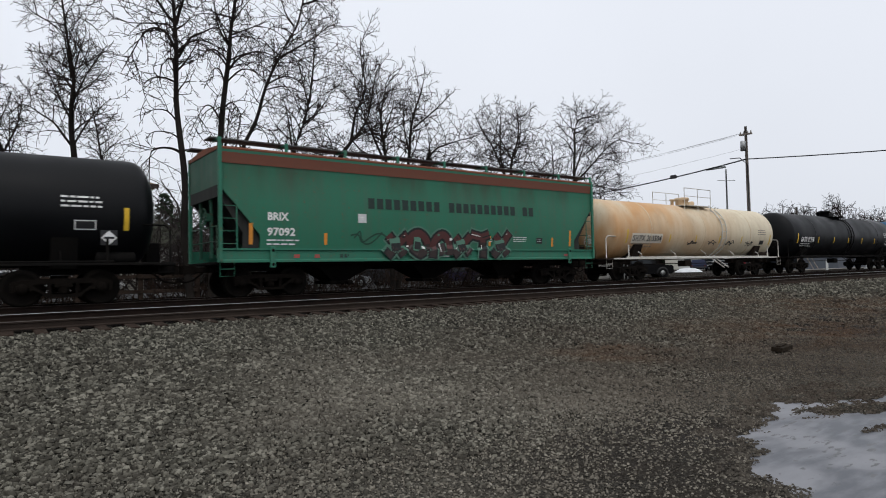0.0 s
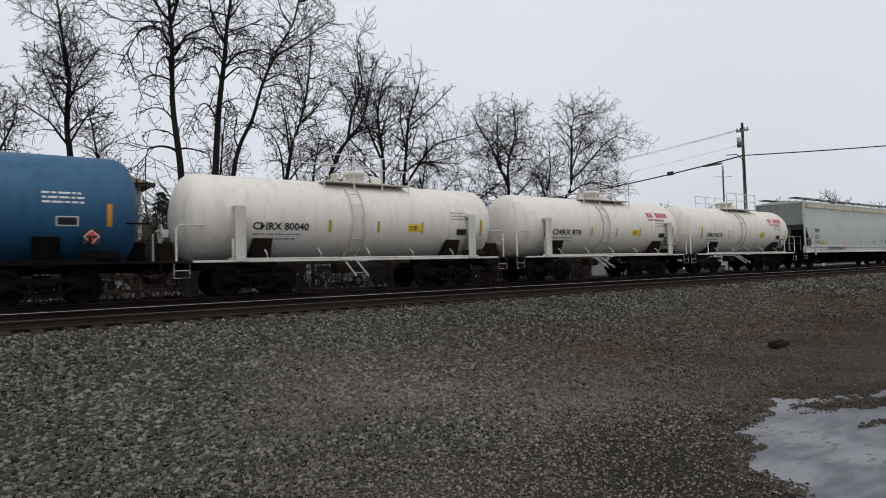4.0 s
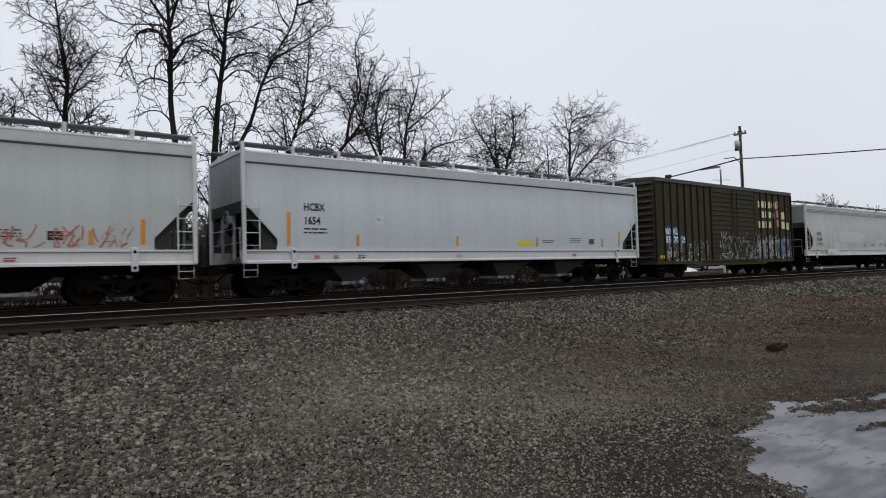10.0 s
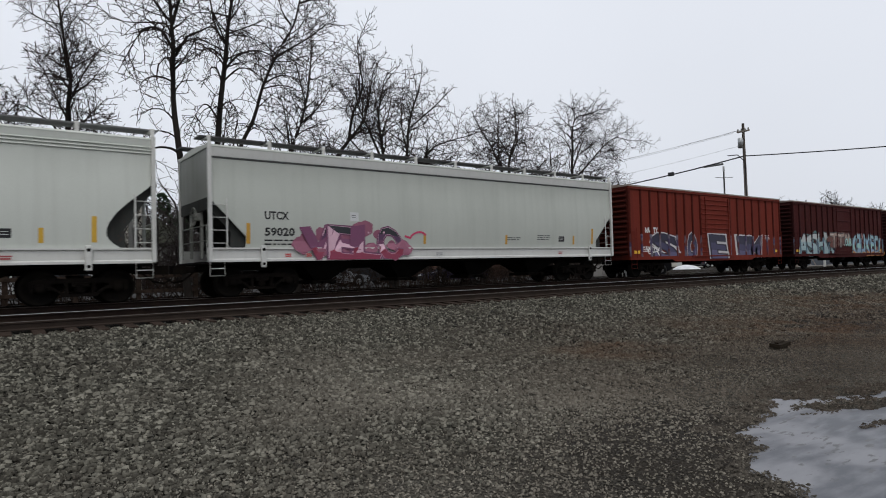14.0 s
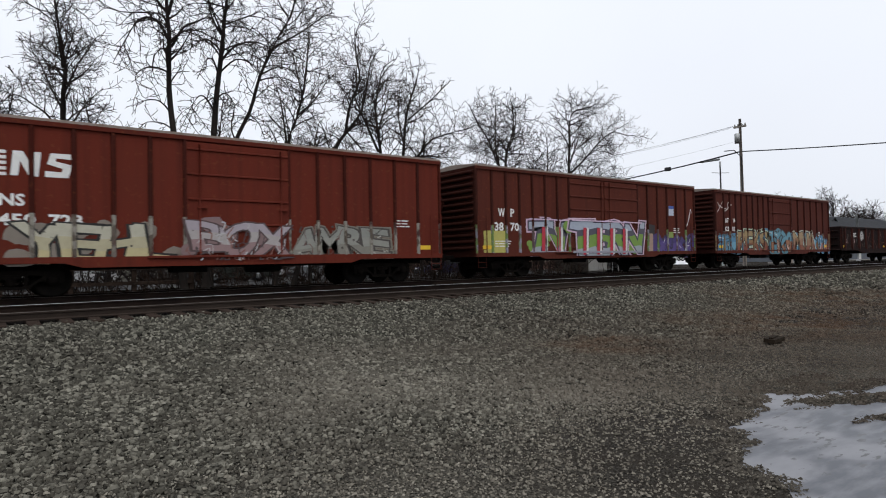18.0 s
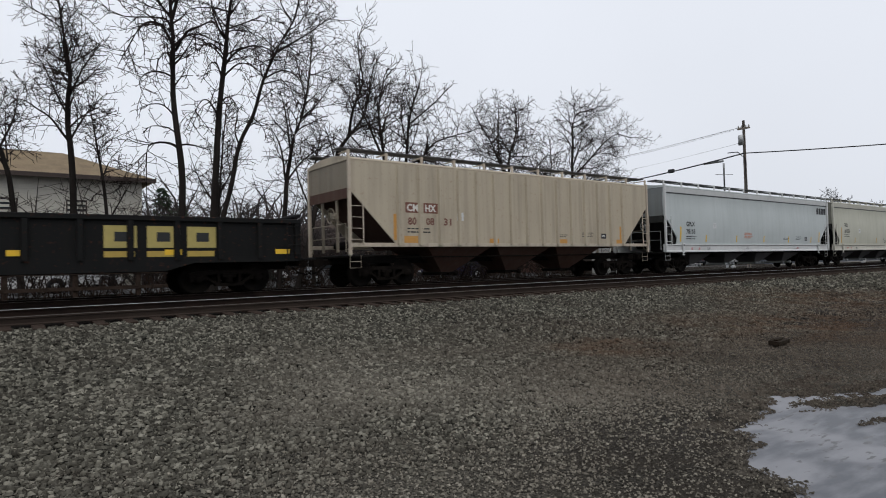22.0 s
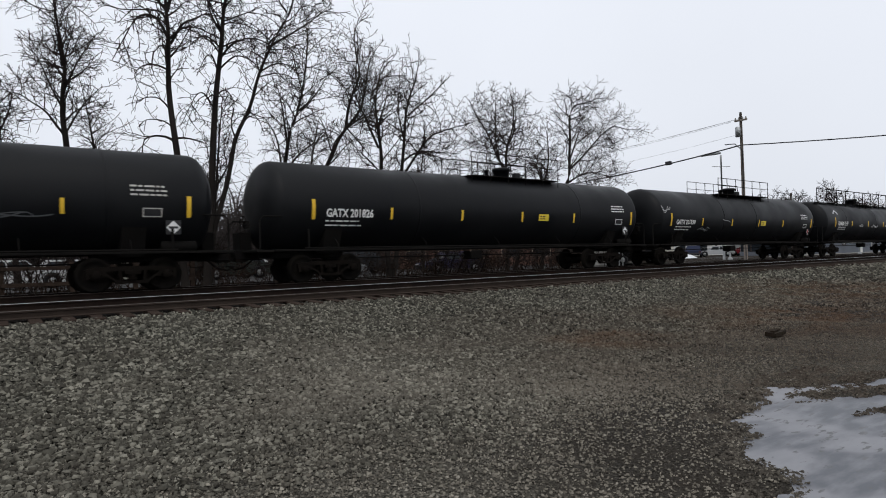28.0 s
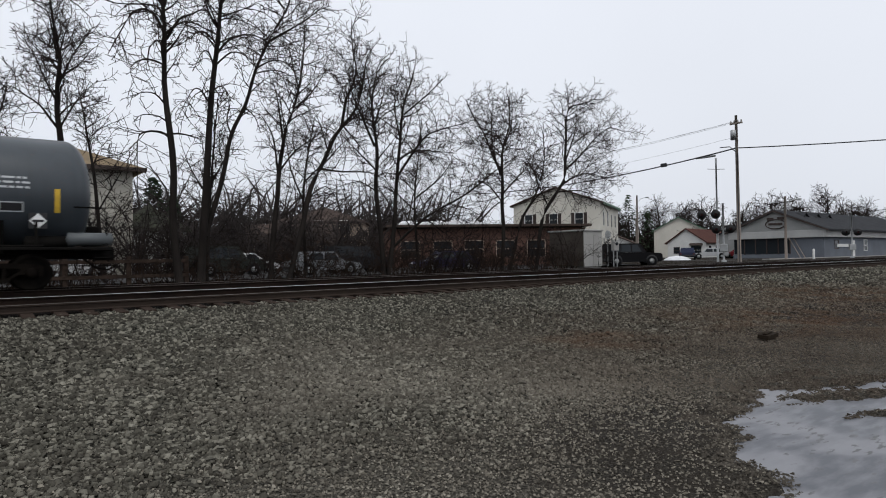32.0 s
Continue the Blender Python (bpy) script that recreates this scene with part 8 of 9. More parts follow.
tree(17.9, 28, [stem(28, [(17.7, 0.4), (17.4, 3.3), (17.3, 5.4), (17.3, 6.9), (17.2, 8.7), (17.1, 10.2), (17.4, 11.6)], 0.14,
                     [(17.3, 6.2), (16.4, 7.4), (15.8, 8.2)], [(17.2, 7.5), (16.8, 9.2), (16.5, 10.7), (16.7, 11.9)], [(17.2, 8.6), (17.8, 10.0), (18.2, 11.2)], [(17.3, 5.1), (16.4, 5.6), (15.4, 5.3)]),
                stem(28.3, [(18.1, 0.4), (18.5, 3.3), (18.8, 5.5), (18.9, 7.4), (19.2, 9.3), (19.6, 10.9), (20.0, 12.0)], 0.13,
                     [(18.9, 6.9), (19.8, 7.5), (21.4, 7.6), (22.7, 7.6)], [(18.8, 6.0), (20.1, 8.1), (21.1, 8.7), (22.7, 9.2)], [(19.0, 8.3), (18.4, 9.5), (18.2, 11.0)], [(19.3, 9.5), (20.5, 10.7), (21.1, 11.5)],
                     [(18.3, 2.0), (19.8, 3.7), (21.8, 5.0), (23.3, 6.4), (24.4, 7.2)], [(18.7, 4.9), (18.0, 5.8), (17.3, 6.0)])], 15, "bare many-stemmed deciduous tree", extra=7)
tree(28.3, 30, [stem(30, [(28.0, 0.4), (28.3, 3.6), (28.3, 5.5), (28.2, 7.3), (28.5, 8.9), (28.9, 10.2), (29.1, 12.0)], 0.14,
                     [(28.3, 7.2), (27.4, 8.0), (26.4, 9.4), (25.2, 10.5), (24.6, 11.3)], [(28.2, 6.9), (27.1, 8.4), (26.7, 10.1), (26.5, 11.6)], [(28.6, 9.1), (29.7, 10.1), (30.6, 11.4), (30.9, 12.0)], [(28.3, 5.7), (29.9, 7.1), (31.3, 7.9)],
                     [(28.3, 5.1), (26.6, 6.1), (24.9, 6.4)], [(28.5, 8.8), (27.9, 10.3), (27.7, 11.6)]),
                stem(30.3, [(28.9, 0.4), (30.1, 3.6), (31.3, 5.2), (32.2, 6.9), (32.8, 8.5), (32.5, 10.1)], 0.11, [(31.3, 5.2), (33.0, 6.1), (34.2, 6.6)], [(32.2, 6.9), (31.1, 8.4), (30.8, 9.5)])], 16, "bare spreading deciduous tree", extra=11)
tree(31.5, 30, [stem(30, [(31.2, 0.4), (32.1, 4.0), (33.6, 6.1), (34.5, 7.4), (34.7, 9.5), (34.6, 11.1), (35.3, 12.4), (36.4, 12.8), (37.6, 13.2)], 0.13,
                     [(34.5, 7.7), (36.1, 8.8), (38.5, 10.7), (40.2, 11.5), (42.1, 11.3)], [(33.9, 6.5), (36.4, 7.5), (39.1, 7.9), (42.3, 7.5)], [(33.6, 6.1), (35.4, 6.2), (37.0, 5.6)], [(34.6, 9.8), (33.7, 10.6), (32.5, 11.0)],
                     [(34.7, 8.6), (36.5, 10.5), (37.5, 11.4)], [(32.7, 5.0), (31.6, 6.8), (31.3, 7.9)])], 17, "bare spreading tree with a leaning stem", extra=12)
tree(3.6, 33, [stem(33, [(3.6, 0.4), (3.6, 5.1), (3.5, 7.2), (3.4, 8.4), (3.4, 9.7), (3.5, 11.0), (3.3, 12.3), (3.0, 14.6)], 0.16,
                    [(3.5, 7.6), (3.1, 8.1), (2.7, 8.6), (2.2, 8.9), (1.5, 9.2), (0.9, 8.5)], [(3.4, 8.9), (2.9, 9.9), (2.5, 10.9), (2.1, 11.5)], [(3.4, 9.6), (3.9, 10.9), (4.3, 11.7), (4.7, 12.3)], [(3.5, 7.8), (4.0, 8.8), (4.5, 9.6), (5.1, 10.3)],
                    [(3.4, 10.9), (3.1, 12.3), (2.8, 13.0)], [(3.5, 11.2), (3.7, 12.1), (4.0, 13.2)])], 18, BARE, fine=1.15)
tree(5.2, 33, [stem(33, [(5.3, 0.4), (5.0, 3.8), (4.8, 6.0), (4.6, 7.5), (4.3, 9.3)], 0.10, [(4.8, 6.1), (5.2, 7.1), (5.7, 7.6)], [(4.7, 6.9), (4.4, 7.5), (4.0, 7.7)], [(5.0, 4.0), (5.6, 5.2), (6.0, 6.0)])], 19, "young bare tree with upright twigs")
tree(1.5, 34, [stem(34, [(1.67, 0.4), (1.2, 6.0), (0.3, 8.8), (0.0, 11.0)], 0.14, [(1.1, 6.4), (0.4, 7.6), (-0.6, 8.2)], [(0.8, 7.2), (1.4, 8.8), (1.6, 10.2)])], 20, BARE, extra=12)
tree(15.6, 33, [stem(33, [(15.6, 0.4), (15.4, 5.5), (16.2, 9.5)], 0.10, [(15.4, 5.0), (14.4, 6.6), (14.0, 8.0)], [(15.5, 6.0), (16.6, 7.2), (17.4, 8.4)])], 21, BARE, extra=10)
tree(23.5, 33, [stem(33, [(23.5, 0.4), (23.2, 5.0), (23.9, 9.2)], 0.10, [(23.3, 4.6), (22.2, 6.0), (21.6, 7.4)], [(23.3, 5.4), (24.8, 6.8), (25.6, 8.2)])], 22, BARE, extra=10)
tree(9.6, 32, [stem(32, [(9.6, 0.4), (9.9, 4.8), (10.3, 9.6)], 0.09, [(9.9, 4.6), (9.2, 6.2), (8.9, 7.4)], [(10.0, 5.6), (10.8, 7.0), (11.2, 8.2)])], 23, BARE, extra=10)

# far trees: a few grown once, then repeated
far = []
for k in range(4):
    x, y = 122 + 9 * k, 72 - 7 * k
    far.append(tree(x, y, [dict(pts=[(x, y, 0.5), (x + 0.3, y, 5), (x + 0.2, y, 8.5 + 1.2 * (k % 3))], r=0.3, extra=22)], 40 + k, "distant bare tree on the skyline", levels=3, size=5.5, fine=0.62, thick=2.4))
r = random.Random(5)
for k in range(22):
    az = radians(47 + 29 * (k + r.random() * 0.8) / 22)
    d = r.uniform(135, 185)
    s = r.uniform(0.9, 1.22) * d / 150
    o = copy_thing(far[k % 4], pose(d * math.sin(az), d * math.cos(az), 0.5, 0, 0, r.uniform(0, 360)))
    o.scale = (s, s, s * r.uniform(0.85, 1.1))


def conifer_shape(h, seed):
    q = random.Random(seed)
    s = Shape()
    for k in range(260):
        f = q.random() ** 0.8
        z = h * (0.12 + 0.86 * f)
        rad = h * 0.2 * (1 - f) + 0.15
        a = q.uniform(0, 6.283)
        rr_ = rad * q.uniform(0.45, 1.1)
        c = Vector((rr_ * math.cos(a), rr_ * math.sin(a), z))
        d = Vector((math.cos(a), math.sin(a), -0.35)) * q.uniform(0.3, 0.8)
        w = Vector((-math.sin(a), math.cos(a), 0)) * q.uniform(0.15, 0.35)
        s.add([c - w, c + w, c + d + w * 0.3, c + d - w * 0.3, c + d * 0.4 + Vector((0, 0, 0.14))], [(0, 1, 2, 3), (0, 4, 1), (1, 4, 2), (2, 4, 3), (3, 4, 0)])
    return s


needle = surface("dark_conifer_needles", (0.018, 0.03, 0.018), (0.035, 0.05, 0.028), 0.6, 0.9, 0, 6, 0.2)
for k, (x, y, h_) in enumerate(((114, 81.5, 14), (110, 84.5, 12), (119, 80, 10.5), (15.8, 70, 10), (18.2, 72, 8))):
    ob = thing("conifer", pose(x, y, 0.6), "dark green conifer between the houses", "tree", "conifers")
    part("trunk", Shape().tube([(0, 0, -0.3), (0, 0, h_ * 0.9)], [0.18, 0.03], 8), bark, ob)
    part("foliage", conifer_shape(h_, 60 + k), needle, ob)


# low brush along the back of the track
def brush(seed, count, xr, yr, hr, side=6, fat=1.0):
    """Curved canes with crooked side twigs, in loose clumps."""
    q = random.Random(seed)
    s = Shape()
    made = 0
    while made < count:
        x, y = q.uniform(*xr), q.uniform(*yr)
        if noise.noise((x * 0.45, y * 0.6, seed)) < q.uniform(-0.5, 0.35):
            continue
        made += 1
        z, h_ = ground_z(x, y), q.uniform(*hr) * q.uniform(0.45, 1)
        p, d, pts = Vector((x, y, z - 0.05)), Vector((q.gauss(0, 0.3), q.gauss(0, 0.3), 1)), []
        bend = Vector((q.gauss(0, 0.2), q.gauss(0, 0.2), -0.05))
        for k in range(5):
            pts.append(p.copy())
            d = (d + bend + Vector((q.gauss(0, 0.14), q.gauss(0, 0.14), 0))).normalized()
            p = p + d * (h_ / 4)
        w = fat * (0.010 + 0.0035 * h_)
        s.tube(pts, [w, w * 0.85, w * 0.7, w * 0.5, 0.006 * fat], 3, 0, False)
        for j in range(side):
            f = q.uniform(0.2, 0.98) * 4
            i = min(3, int(f))
            b0 = pts[i].lerp(pts[i + 1], f - i)
            e = Vector((q.gauss(0, 0.42), q.gauss(0, 0.42), q.uniform(-0.05, 0.5))) * (h_ * 0.3)
            m_ = b0 + e * 0.55 + Vector((q.gauss(0, 0.05), 0, q.gauss(0, 0.05))) * h_
            s.tube([b0, m_, b0 + e], [0.009 * fat, 0.008 * fat, 0.005 * fat], 3, 0, False)
    return s


tagged(part("brush", brush(71, 330, (-6, 31), (23.2, 26.5), (0.3, 0.9), 4), brush_mat, None), "tangle of dry brown brush and saplings", "brush", "", "stuff")
tagged(part("brush", brush(74, 480, (30, 57), (57, 66), (3.5, 7.5), 12, 3.0), twig, None), "dark leafless woods behind the brick shop", "brush", "", "stuff")
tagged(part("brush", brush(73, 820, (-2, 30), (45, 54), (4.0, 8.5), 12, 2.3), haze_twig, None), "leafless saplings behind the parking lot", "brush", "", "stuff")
tagged(part("brush", brush(76, 430, (-6, 38), (27.5, 31), (2.5, 6.0), 12, 1.0), twig, None), "tall leafless saplings among the trees", "brush", "", "stuff")
tagged(part("brush", brush(78, 270, (16, 37), (33.5, 41), (1.5, 4.0), 12, 1.4), brush_mat, None), "red-brown thicket before the brick shop", "brush", "", "stuff")
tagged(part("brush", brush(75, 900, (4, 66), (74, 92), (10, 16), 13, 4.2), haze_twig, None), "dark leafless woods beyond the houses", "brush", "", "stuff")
tagged(part("brush", brush(72, 520, (-6, 33), (27.4, 31), (0.8, 3.0), 9, 1.2), brush_mat, None), "taller leafless thicket behind the track", "brush", "", "stuff")


def far_woods():
    q = random.Random(81)
    s = Shape()
    for k in range(2200):
        az = radians(q.uniform(-2, 76))
        d = q.uniform(160, 215)
        x, y = d * math.sin(az), d * math.cos(az)
        h_ = q.uniform(3, 8.5) + 2.0 * noise.noise((x * 0.03, y * 0.03, 0))
        p0 = Vector((x, y, 0.3))
        p1 = p0 + Vector((q.gauss(0, 0.8), q.gauss(0, 0.8), h_))
        s.tube([p0, p0.lerp(p1, 0.5), p1], [0.24, 0.18, 0.08], 3, 0, False)
        for j in range(9):
            b0 = p0.lerp(p1, q.uniform(0.3, 0.95))
            s.tube([b0, b0 + Vector((q.gauss(0, 1.3), q.gauss(0, 1.3), q.uniform(0.2, 1.8)))], [0.12, 0.07], 3, 0, False)
    for k in range(4500):      # undergrowth
        az = radians(q.uniform(-2, 76))
        d = q.uniform(140, 160)
        p0 = Vector((d * math.sin(az), d * math.cos(az), 0.3))
        s.tube([p0, p0 + Vector((q.gauss(0, 1.0), q.gauss(0, 1.0), q.uniform(1.8, 5.0)))], [0.13, 0.04], 3, 0, False)
    return s


tagged(part("far_woods", far_woods, twig, None), "far grey-brown belt of bare woods on the horizon", "woods", "", "stuff")

# ---- buildings ----
cream_wall = surface("cream_painted_siding", (0.62, 0.595, 0.53), (0.56, 0.535, 0.475), 0.5, 0.8, 0, 20, 0.1)
block_wall = surface("pale_block_wall", (0.52, 0.50, 0.44), (0.44, 0.42, 0.37), 0.7, 0.9, 0, 14, 0.2)
tan_shingle = surface("tan_shingle_roof", (0.24, 0.185, 0.12), (0.18, 0.14, 0.095), 1.2, 0.95, 0, 12, 0.3, (0.13, 0.10, 0.07))
grey_shingle = surface("charcoal_shingle_roof", (0.045, 0.047, 0.051), (0.034, 0.035, 0.038), 1.0, 0.95, 0, 12, 0.3)
brown_shingle = surface("dark_brown_shingle_roof", (0.06, 0.045, 0.04), (0.085, 0.065, 0.055), 1.0, 0.95, 0, 12, 0.3)
brick_wall = surface("red_brown_brick", (0.13, 0.065, 0.048), (0.10, 0.05, 0.04), 0.8, 0.9, 0, 16, 0.3, (0.18, 0.13, 0.11))
peach_wall = surface("pale_peach_siding", (0.52, 0.41, 0.33), (0.45, 0.36, 0.29), 0.6, 0.85, 0, 18, 0.1)
grey_siding = surface("pale_grey_siding", (0.29, 0.295, 0.29), (0.25, 0.255, 0.25), 0.6, 0.8, 0, 18, 0.1)
blue_grey = surface("blue_grey_wall", (0.15, 0.165, 0.19), (0.13, 0.14, 0.16), 0.6, 0.8, 0, 18, 0.1)
white_wall = surface("white_painted_siding", (0.68, 0.68, 0.66), (0.60, 0.60, 0.58), 0.6, 0.8, 0, 18, 0.1)
green_trim = plain("dull_green_trim", (0.06, 0.13, 0.08), 0.6)
dark_trim = plain("dark_brown_trim", (0.05, 0.035, 0.03), 0.7)
snow_mat = surface("old_snow", (0.72, 0.73, 0.75), (0.58, 0.59, 0.61), 1.5, 0.7, 0, 12, 0.4)
red_roof = surface("faded_red_roof", (0.085, 0.042, 0.035), (0.07, 0.035, 0.03), 1, 0.9, 0, 12, 0.3)


def window(house, x, z, w, h_, face, frame_m, shutters=None, panes=2):
    """A window set into a wall; face is the pose of the wall's outer plane, x along it and z up."""
    fr = part("window", Shape().box(-0.07, w + 0.07, -0.05, 0.02, -0.07, 0).box(-0.07, w + 0.07, -0.05, 0.02, h_, h_ + 0.07).box(-0.07, 0, -0.05, 0.02, 0, h_).box(w, w + 0.07, -0.05, 0.02, 0, h_).box(0, w, -0.035, 0.01, h_ / 2 - 0.025, h_ / 2 + 0.025), frame_m, house, "", face @ Matrix.Translation((x, 0, z)))
    for k in range(panes):
        part("pane", Shape().box(0, w, -0.012, 0.012, 0.01 + (h_ / panes) * k, (h_ / panes) * (k + 1) - 0.01), glass, fr)
    if shutters:
        for sx in (-0.5, w + 0.1):
            s = Shape().box(sx, sx + 0.4, -0.06, 0.0, -0.05, h_ + 0.05, 0.01)
            for k in range(8):
                s.box(sx + 0.05, sx + 0.35, -0.075, -0.06, 0.05 + k * h_ / 8, 0.05 + k * h_ / 8 + h_ / 14)
            part("shutter", s, shutters, fr)
    return fr


def house(name, x, y, rz, w, d, eave, ridge, wall_m, roof_m, label, along="x", over=0.4, hip=False, z=0.6, trim_m=None, siding=0.0):
    """Walls and a pitched roof. The near corner is at the origin, w along x, d along y; along says how the ridge runs."""
    ob = thing(name, pose(x, y, z, 0, 0, rz), label, "building")
    e = eave - z
    rg = ridge - z
    t = 0.25
    part("front_wall", Shape().box(0, w, 0, t, -0.6, e), wall_m, ob)
    part("back_wall", Shape().box(0, w, d - t, d, -0.6, e), wall_m, ob)
    for n_, x0 in (("side_wall", 0), ("side_wall", w - t)):
        part(n_, Shape().box(x0, x0 + t, t, d - t, -0.6, e), wall_m, ob)
    o = over
    if hip:
        q = min(w, d) / 2
        a = [(-o, -o, e), (w + o, -o, e), (w + o, d + o, e), (-o, d + o, e)]
        b = [(q, d / 2, rg), (w - q, d / 2, rg)] if w >= d else [(w / 2, q, rg), (w / 2, d - q, rg)]
        v = a + b + [(p[0], p[1], e - 0.15) for p in a]
        f = [(0, 1, 5, 4), (2, 3, 4, 5), (1, 2, 5), (3, 0, 4)] if w >= d else [(0, 1, 4), (1, 2, 5, 4), (2, 3, 5), (3, 0, 4, 5)]
        f += [(6, 9, 8, 7), (0, 6, 7, 1), (1, 7, 8, 2), (2, 8, 9, 3), (3, 9, 6, 0)]
        part("roof", Shape().add(v, f), roof_m, ob)
    else:
        k = (rg - e) / ((d if along == "x" else w) / 2)
        if along == "x":
            prof = [(-o, e - k * o), (d / 2, rg), (d + o, e - k * o), (d + o, e - k * o + 0.18), (d / 2, rg + 0.2), (-o, e - k * o + 0.18)]
            part("roof", Shape().prism(prof, "x", -o, w + o), roof_m, ob)
            for x0 in (0, w - t):
                part("gable", Shape().prism([(0, e), (d, e), (d / 2, rg)], "x", x0, x0 + t), wall_m, ob)
        else:
            prof = [(-o, e - k * o), (w / 2, rg), (w + o, e - k * o), (w + o, e - k * o + 0.18), (w / 2, rg + 0.2), (-o, e - k * o + 0.18)]
            part("roof", Shape().prism(prof[::-1], "y", -o, d + o), roof_m, ob)
            for y0 in (0, d - t):
                part("gable", Shape().prism([(0, e), (w, e), (w / 2, rg)], "y", y0, y0 + t), wall_m, ob)
    if trim_m:
        part("eave_trim", Shape().box(-o, w + o, -o - 0.03, -o, e - 0.25, e + 0.05).box(w + o, w + o + 0.03, -o, 0.2, e - 0.2, e), trim_m, ob)
    if siding:
        n_ = int((e - 0.2) / siding)
        s = Shape()
        for k in range(n_):
            s.prism([(-0.03, k * siding), (0, k * siding), (0, (k + 1) * siding - 0.02)], "x", 0, w)
            s.prism([(-0.03, k * siding), (0, k * siding), (0, (k + 1) * siding - 0.02)][::-1], "y", 0, d) if False else None
        part("siding", s, wall_m, ob)
    return ob


# long two-storey building with a tan hip roof
hb = house("apartment_house", -22, 49.3, 0, 31.7, 9, 8.3, 10.6, block_wall, tan_shingle, "two-storey pale block building with a tan shingle roof", hip=True, over=0.8, trim_m=dark_trim, siding=0.32)
face = Matrix.Translation((0, 0, 0))
for k in range(7):
    for z in (1.2, 4.6):
        window(hb, 3.0 + 4.0 * k, z, 1.1, 1.4, face, dark_trim)
# cream two-storey house with a low gable, shutters and green trim
ch = house("farm_house", 61, 47.5, 28, 13.5, 11, 7.9, 9.9, cream_wall, brown_shingle, "cream two-storey gabled house with dark shutters and green eaves", along="x", trim_m=green_trim, z=0.6)
lf = Matrix.Translation((0, 11, 0)) @ pose(0, 0, 0, 0, 0, -90)
for k in range(3):
    window(ch, 1.5 + 3.2 * k, 4.6, 0.95, 1.5, lf, white_wall, dark_trim)
    window(ch, 1.5 + 3.2 * k, 1.4, 0.95, 1.5, lf, white_wall, dark_trim)
for k in range(4):
    window(ch, 1.4 + 3.0 * k, 4.6, 0.85, 1.6, face, white_wall)
    window(ch, 1.4 + 3.0 * k, 1.4, 0.85, 1.6, face, white_wall)
# low brick building with snow on its flat roof
bb = thing("brick_shop", pose(30.5, 47.6, 0.6, 0, 0, -28), "low red-brown brick shop with snow on its flat roof", "building")
part("wall", Shape().box(0, 19, 0, 9, -0.5, 3.6), brick_wall, bb)
part("roof", Shape().box(-0.3, 19.3, -0.9, 9.4, 3.68, 3.92, 0.03), brown_shingle, bb)
for k in range(7):
    part("pier", Shape().box(0.5 + 3.0 * k, 0.95 + 3.0 * k, -0.12, 0, 0, 3.6, 0.01), brick_wall, bb)
sv, nx_, ny_ = [], 40, 10
for j in range(ny_):
    for i in range(nx_):
        px, py = 0.5 + 9.5 * i / (nx_ - 1), -0.85 + 7 * j / (ny_ - 1)
        edge = min(1, i / 4, (nx_ - 1 - i) / 6)
        sv.append((px, py, 3.90 + edge * (0.16 + 0.42 * max(0, noise.noise((px * 0.9, py * 0.5, 2)) + 0.25))))
for i in range(nx_): sv.append((sv[i][0], -0.86, 3.88))
part("snow", Shape().add(sv, [(ny_ * nx_ + i, ny_ * nx_ + i + 1, i + 1, i) for i in range(nx_ - 1)] + [(j * nx_ + i, j * nx_ + i + 1, j * nx_ + nx_ + i + 1, j * nx_ + nx_ + i) for j in range(ny_ - 1) for i in range(nx_ - 1)], 0, True), snow_mat, bb, "patchy old snow")
for k in range(6):
    window(bb, 1.2 + 3.0 * k, 0.9, 1.7, 1.5, face, peach_wall, None, 1)
part("door", Shape().box(17.4, 18.4, -0.06, 0, 0, 2.1, 0.02), white_wall, bb)
# peach building among the trees
pb = house("peach_house", 27.5, 66.5, -35, 10, 9, 5.7, 7.6, peach_wall, brown_shingle, "pale peach two-storey house under a dark hip roof", hip=True, trim_m=dark_trim)
for k in range(3):
    window(pb, 1.4 + 3.0 * k, 3.9, 1.0, 1.3, face, white_wall)
    window(pb, 1.4 + 3.0 * k, 1.0, 1.0, 1.4, face, white_wall)
olive_shingle = surface("dark_olive_shingle_roof", (0.055, 0.058, 0.042), (0.04, 0.043, 0.034), 1.0, 0.95, 0, 12, 0.3)
house("white_cabin", 10.6, 58, 0, 5.2, 5.2, 4.3, 6.8, white_wall, olive_shingle, "small white house under a steep dark olive roof", hip=True)
house("bungalow_house", 20.5, 55, -20, 8, 7, 3.0, 4.8, peach_wall, brown_shingle, "low tan house with a dark roof behind the trees", along="x")
wcot = house("white_cottage", 105.4, 59, 10, 17, 7, 3.5, 5.9, white_wall, red_roof, "small white cottage with a faded red roof", along="x")
house("white_garage", 96, 68, 30, 8, 9, 3.6, 5.6, white_wall, brown_shingle, "white gabled garage behind the cream house", along="x")
house("green_gabled_house", 121, 68, 25, 10, 10, 6.4, 9.0, cream_wall, green_trim, "distant pale house with a green roof", along="x")

cf = Matrix.Translation((0, 7, 0)) @ pose(0, 0, 0, 0, 0, -90)
window(wcot, 1.2, 0.9, 1.0, 1.1, cf, dark_trim)
window(wcot, 4.3, 0.7, 1.9, 1.5, cf, white_wall, None, 1)
part("awning", Shape().prism([(-0.6, 2.35), (0, 2.35), (0, 2.75)], "y", 0.6, 2.9), dark_trim, wcot, "dark awning over the shop window")
for k in range(4):
    window(wcot, 1.5 + 3.6 * k, 1.0, 1.0, 1.2, face, dark_trim)

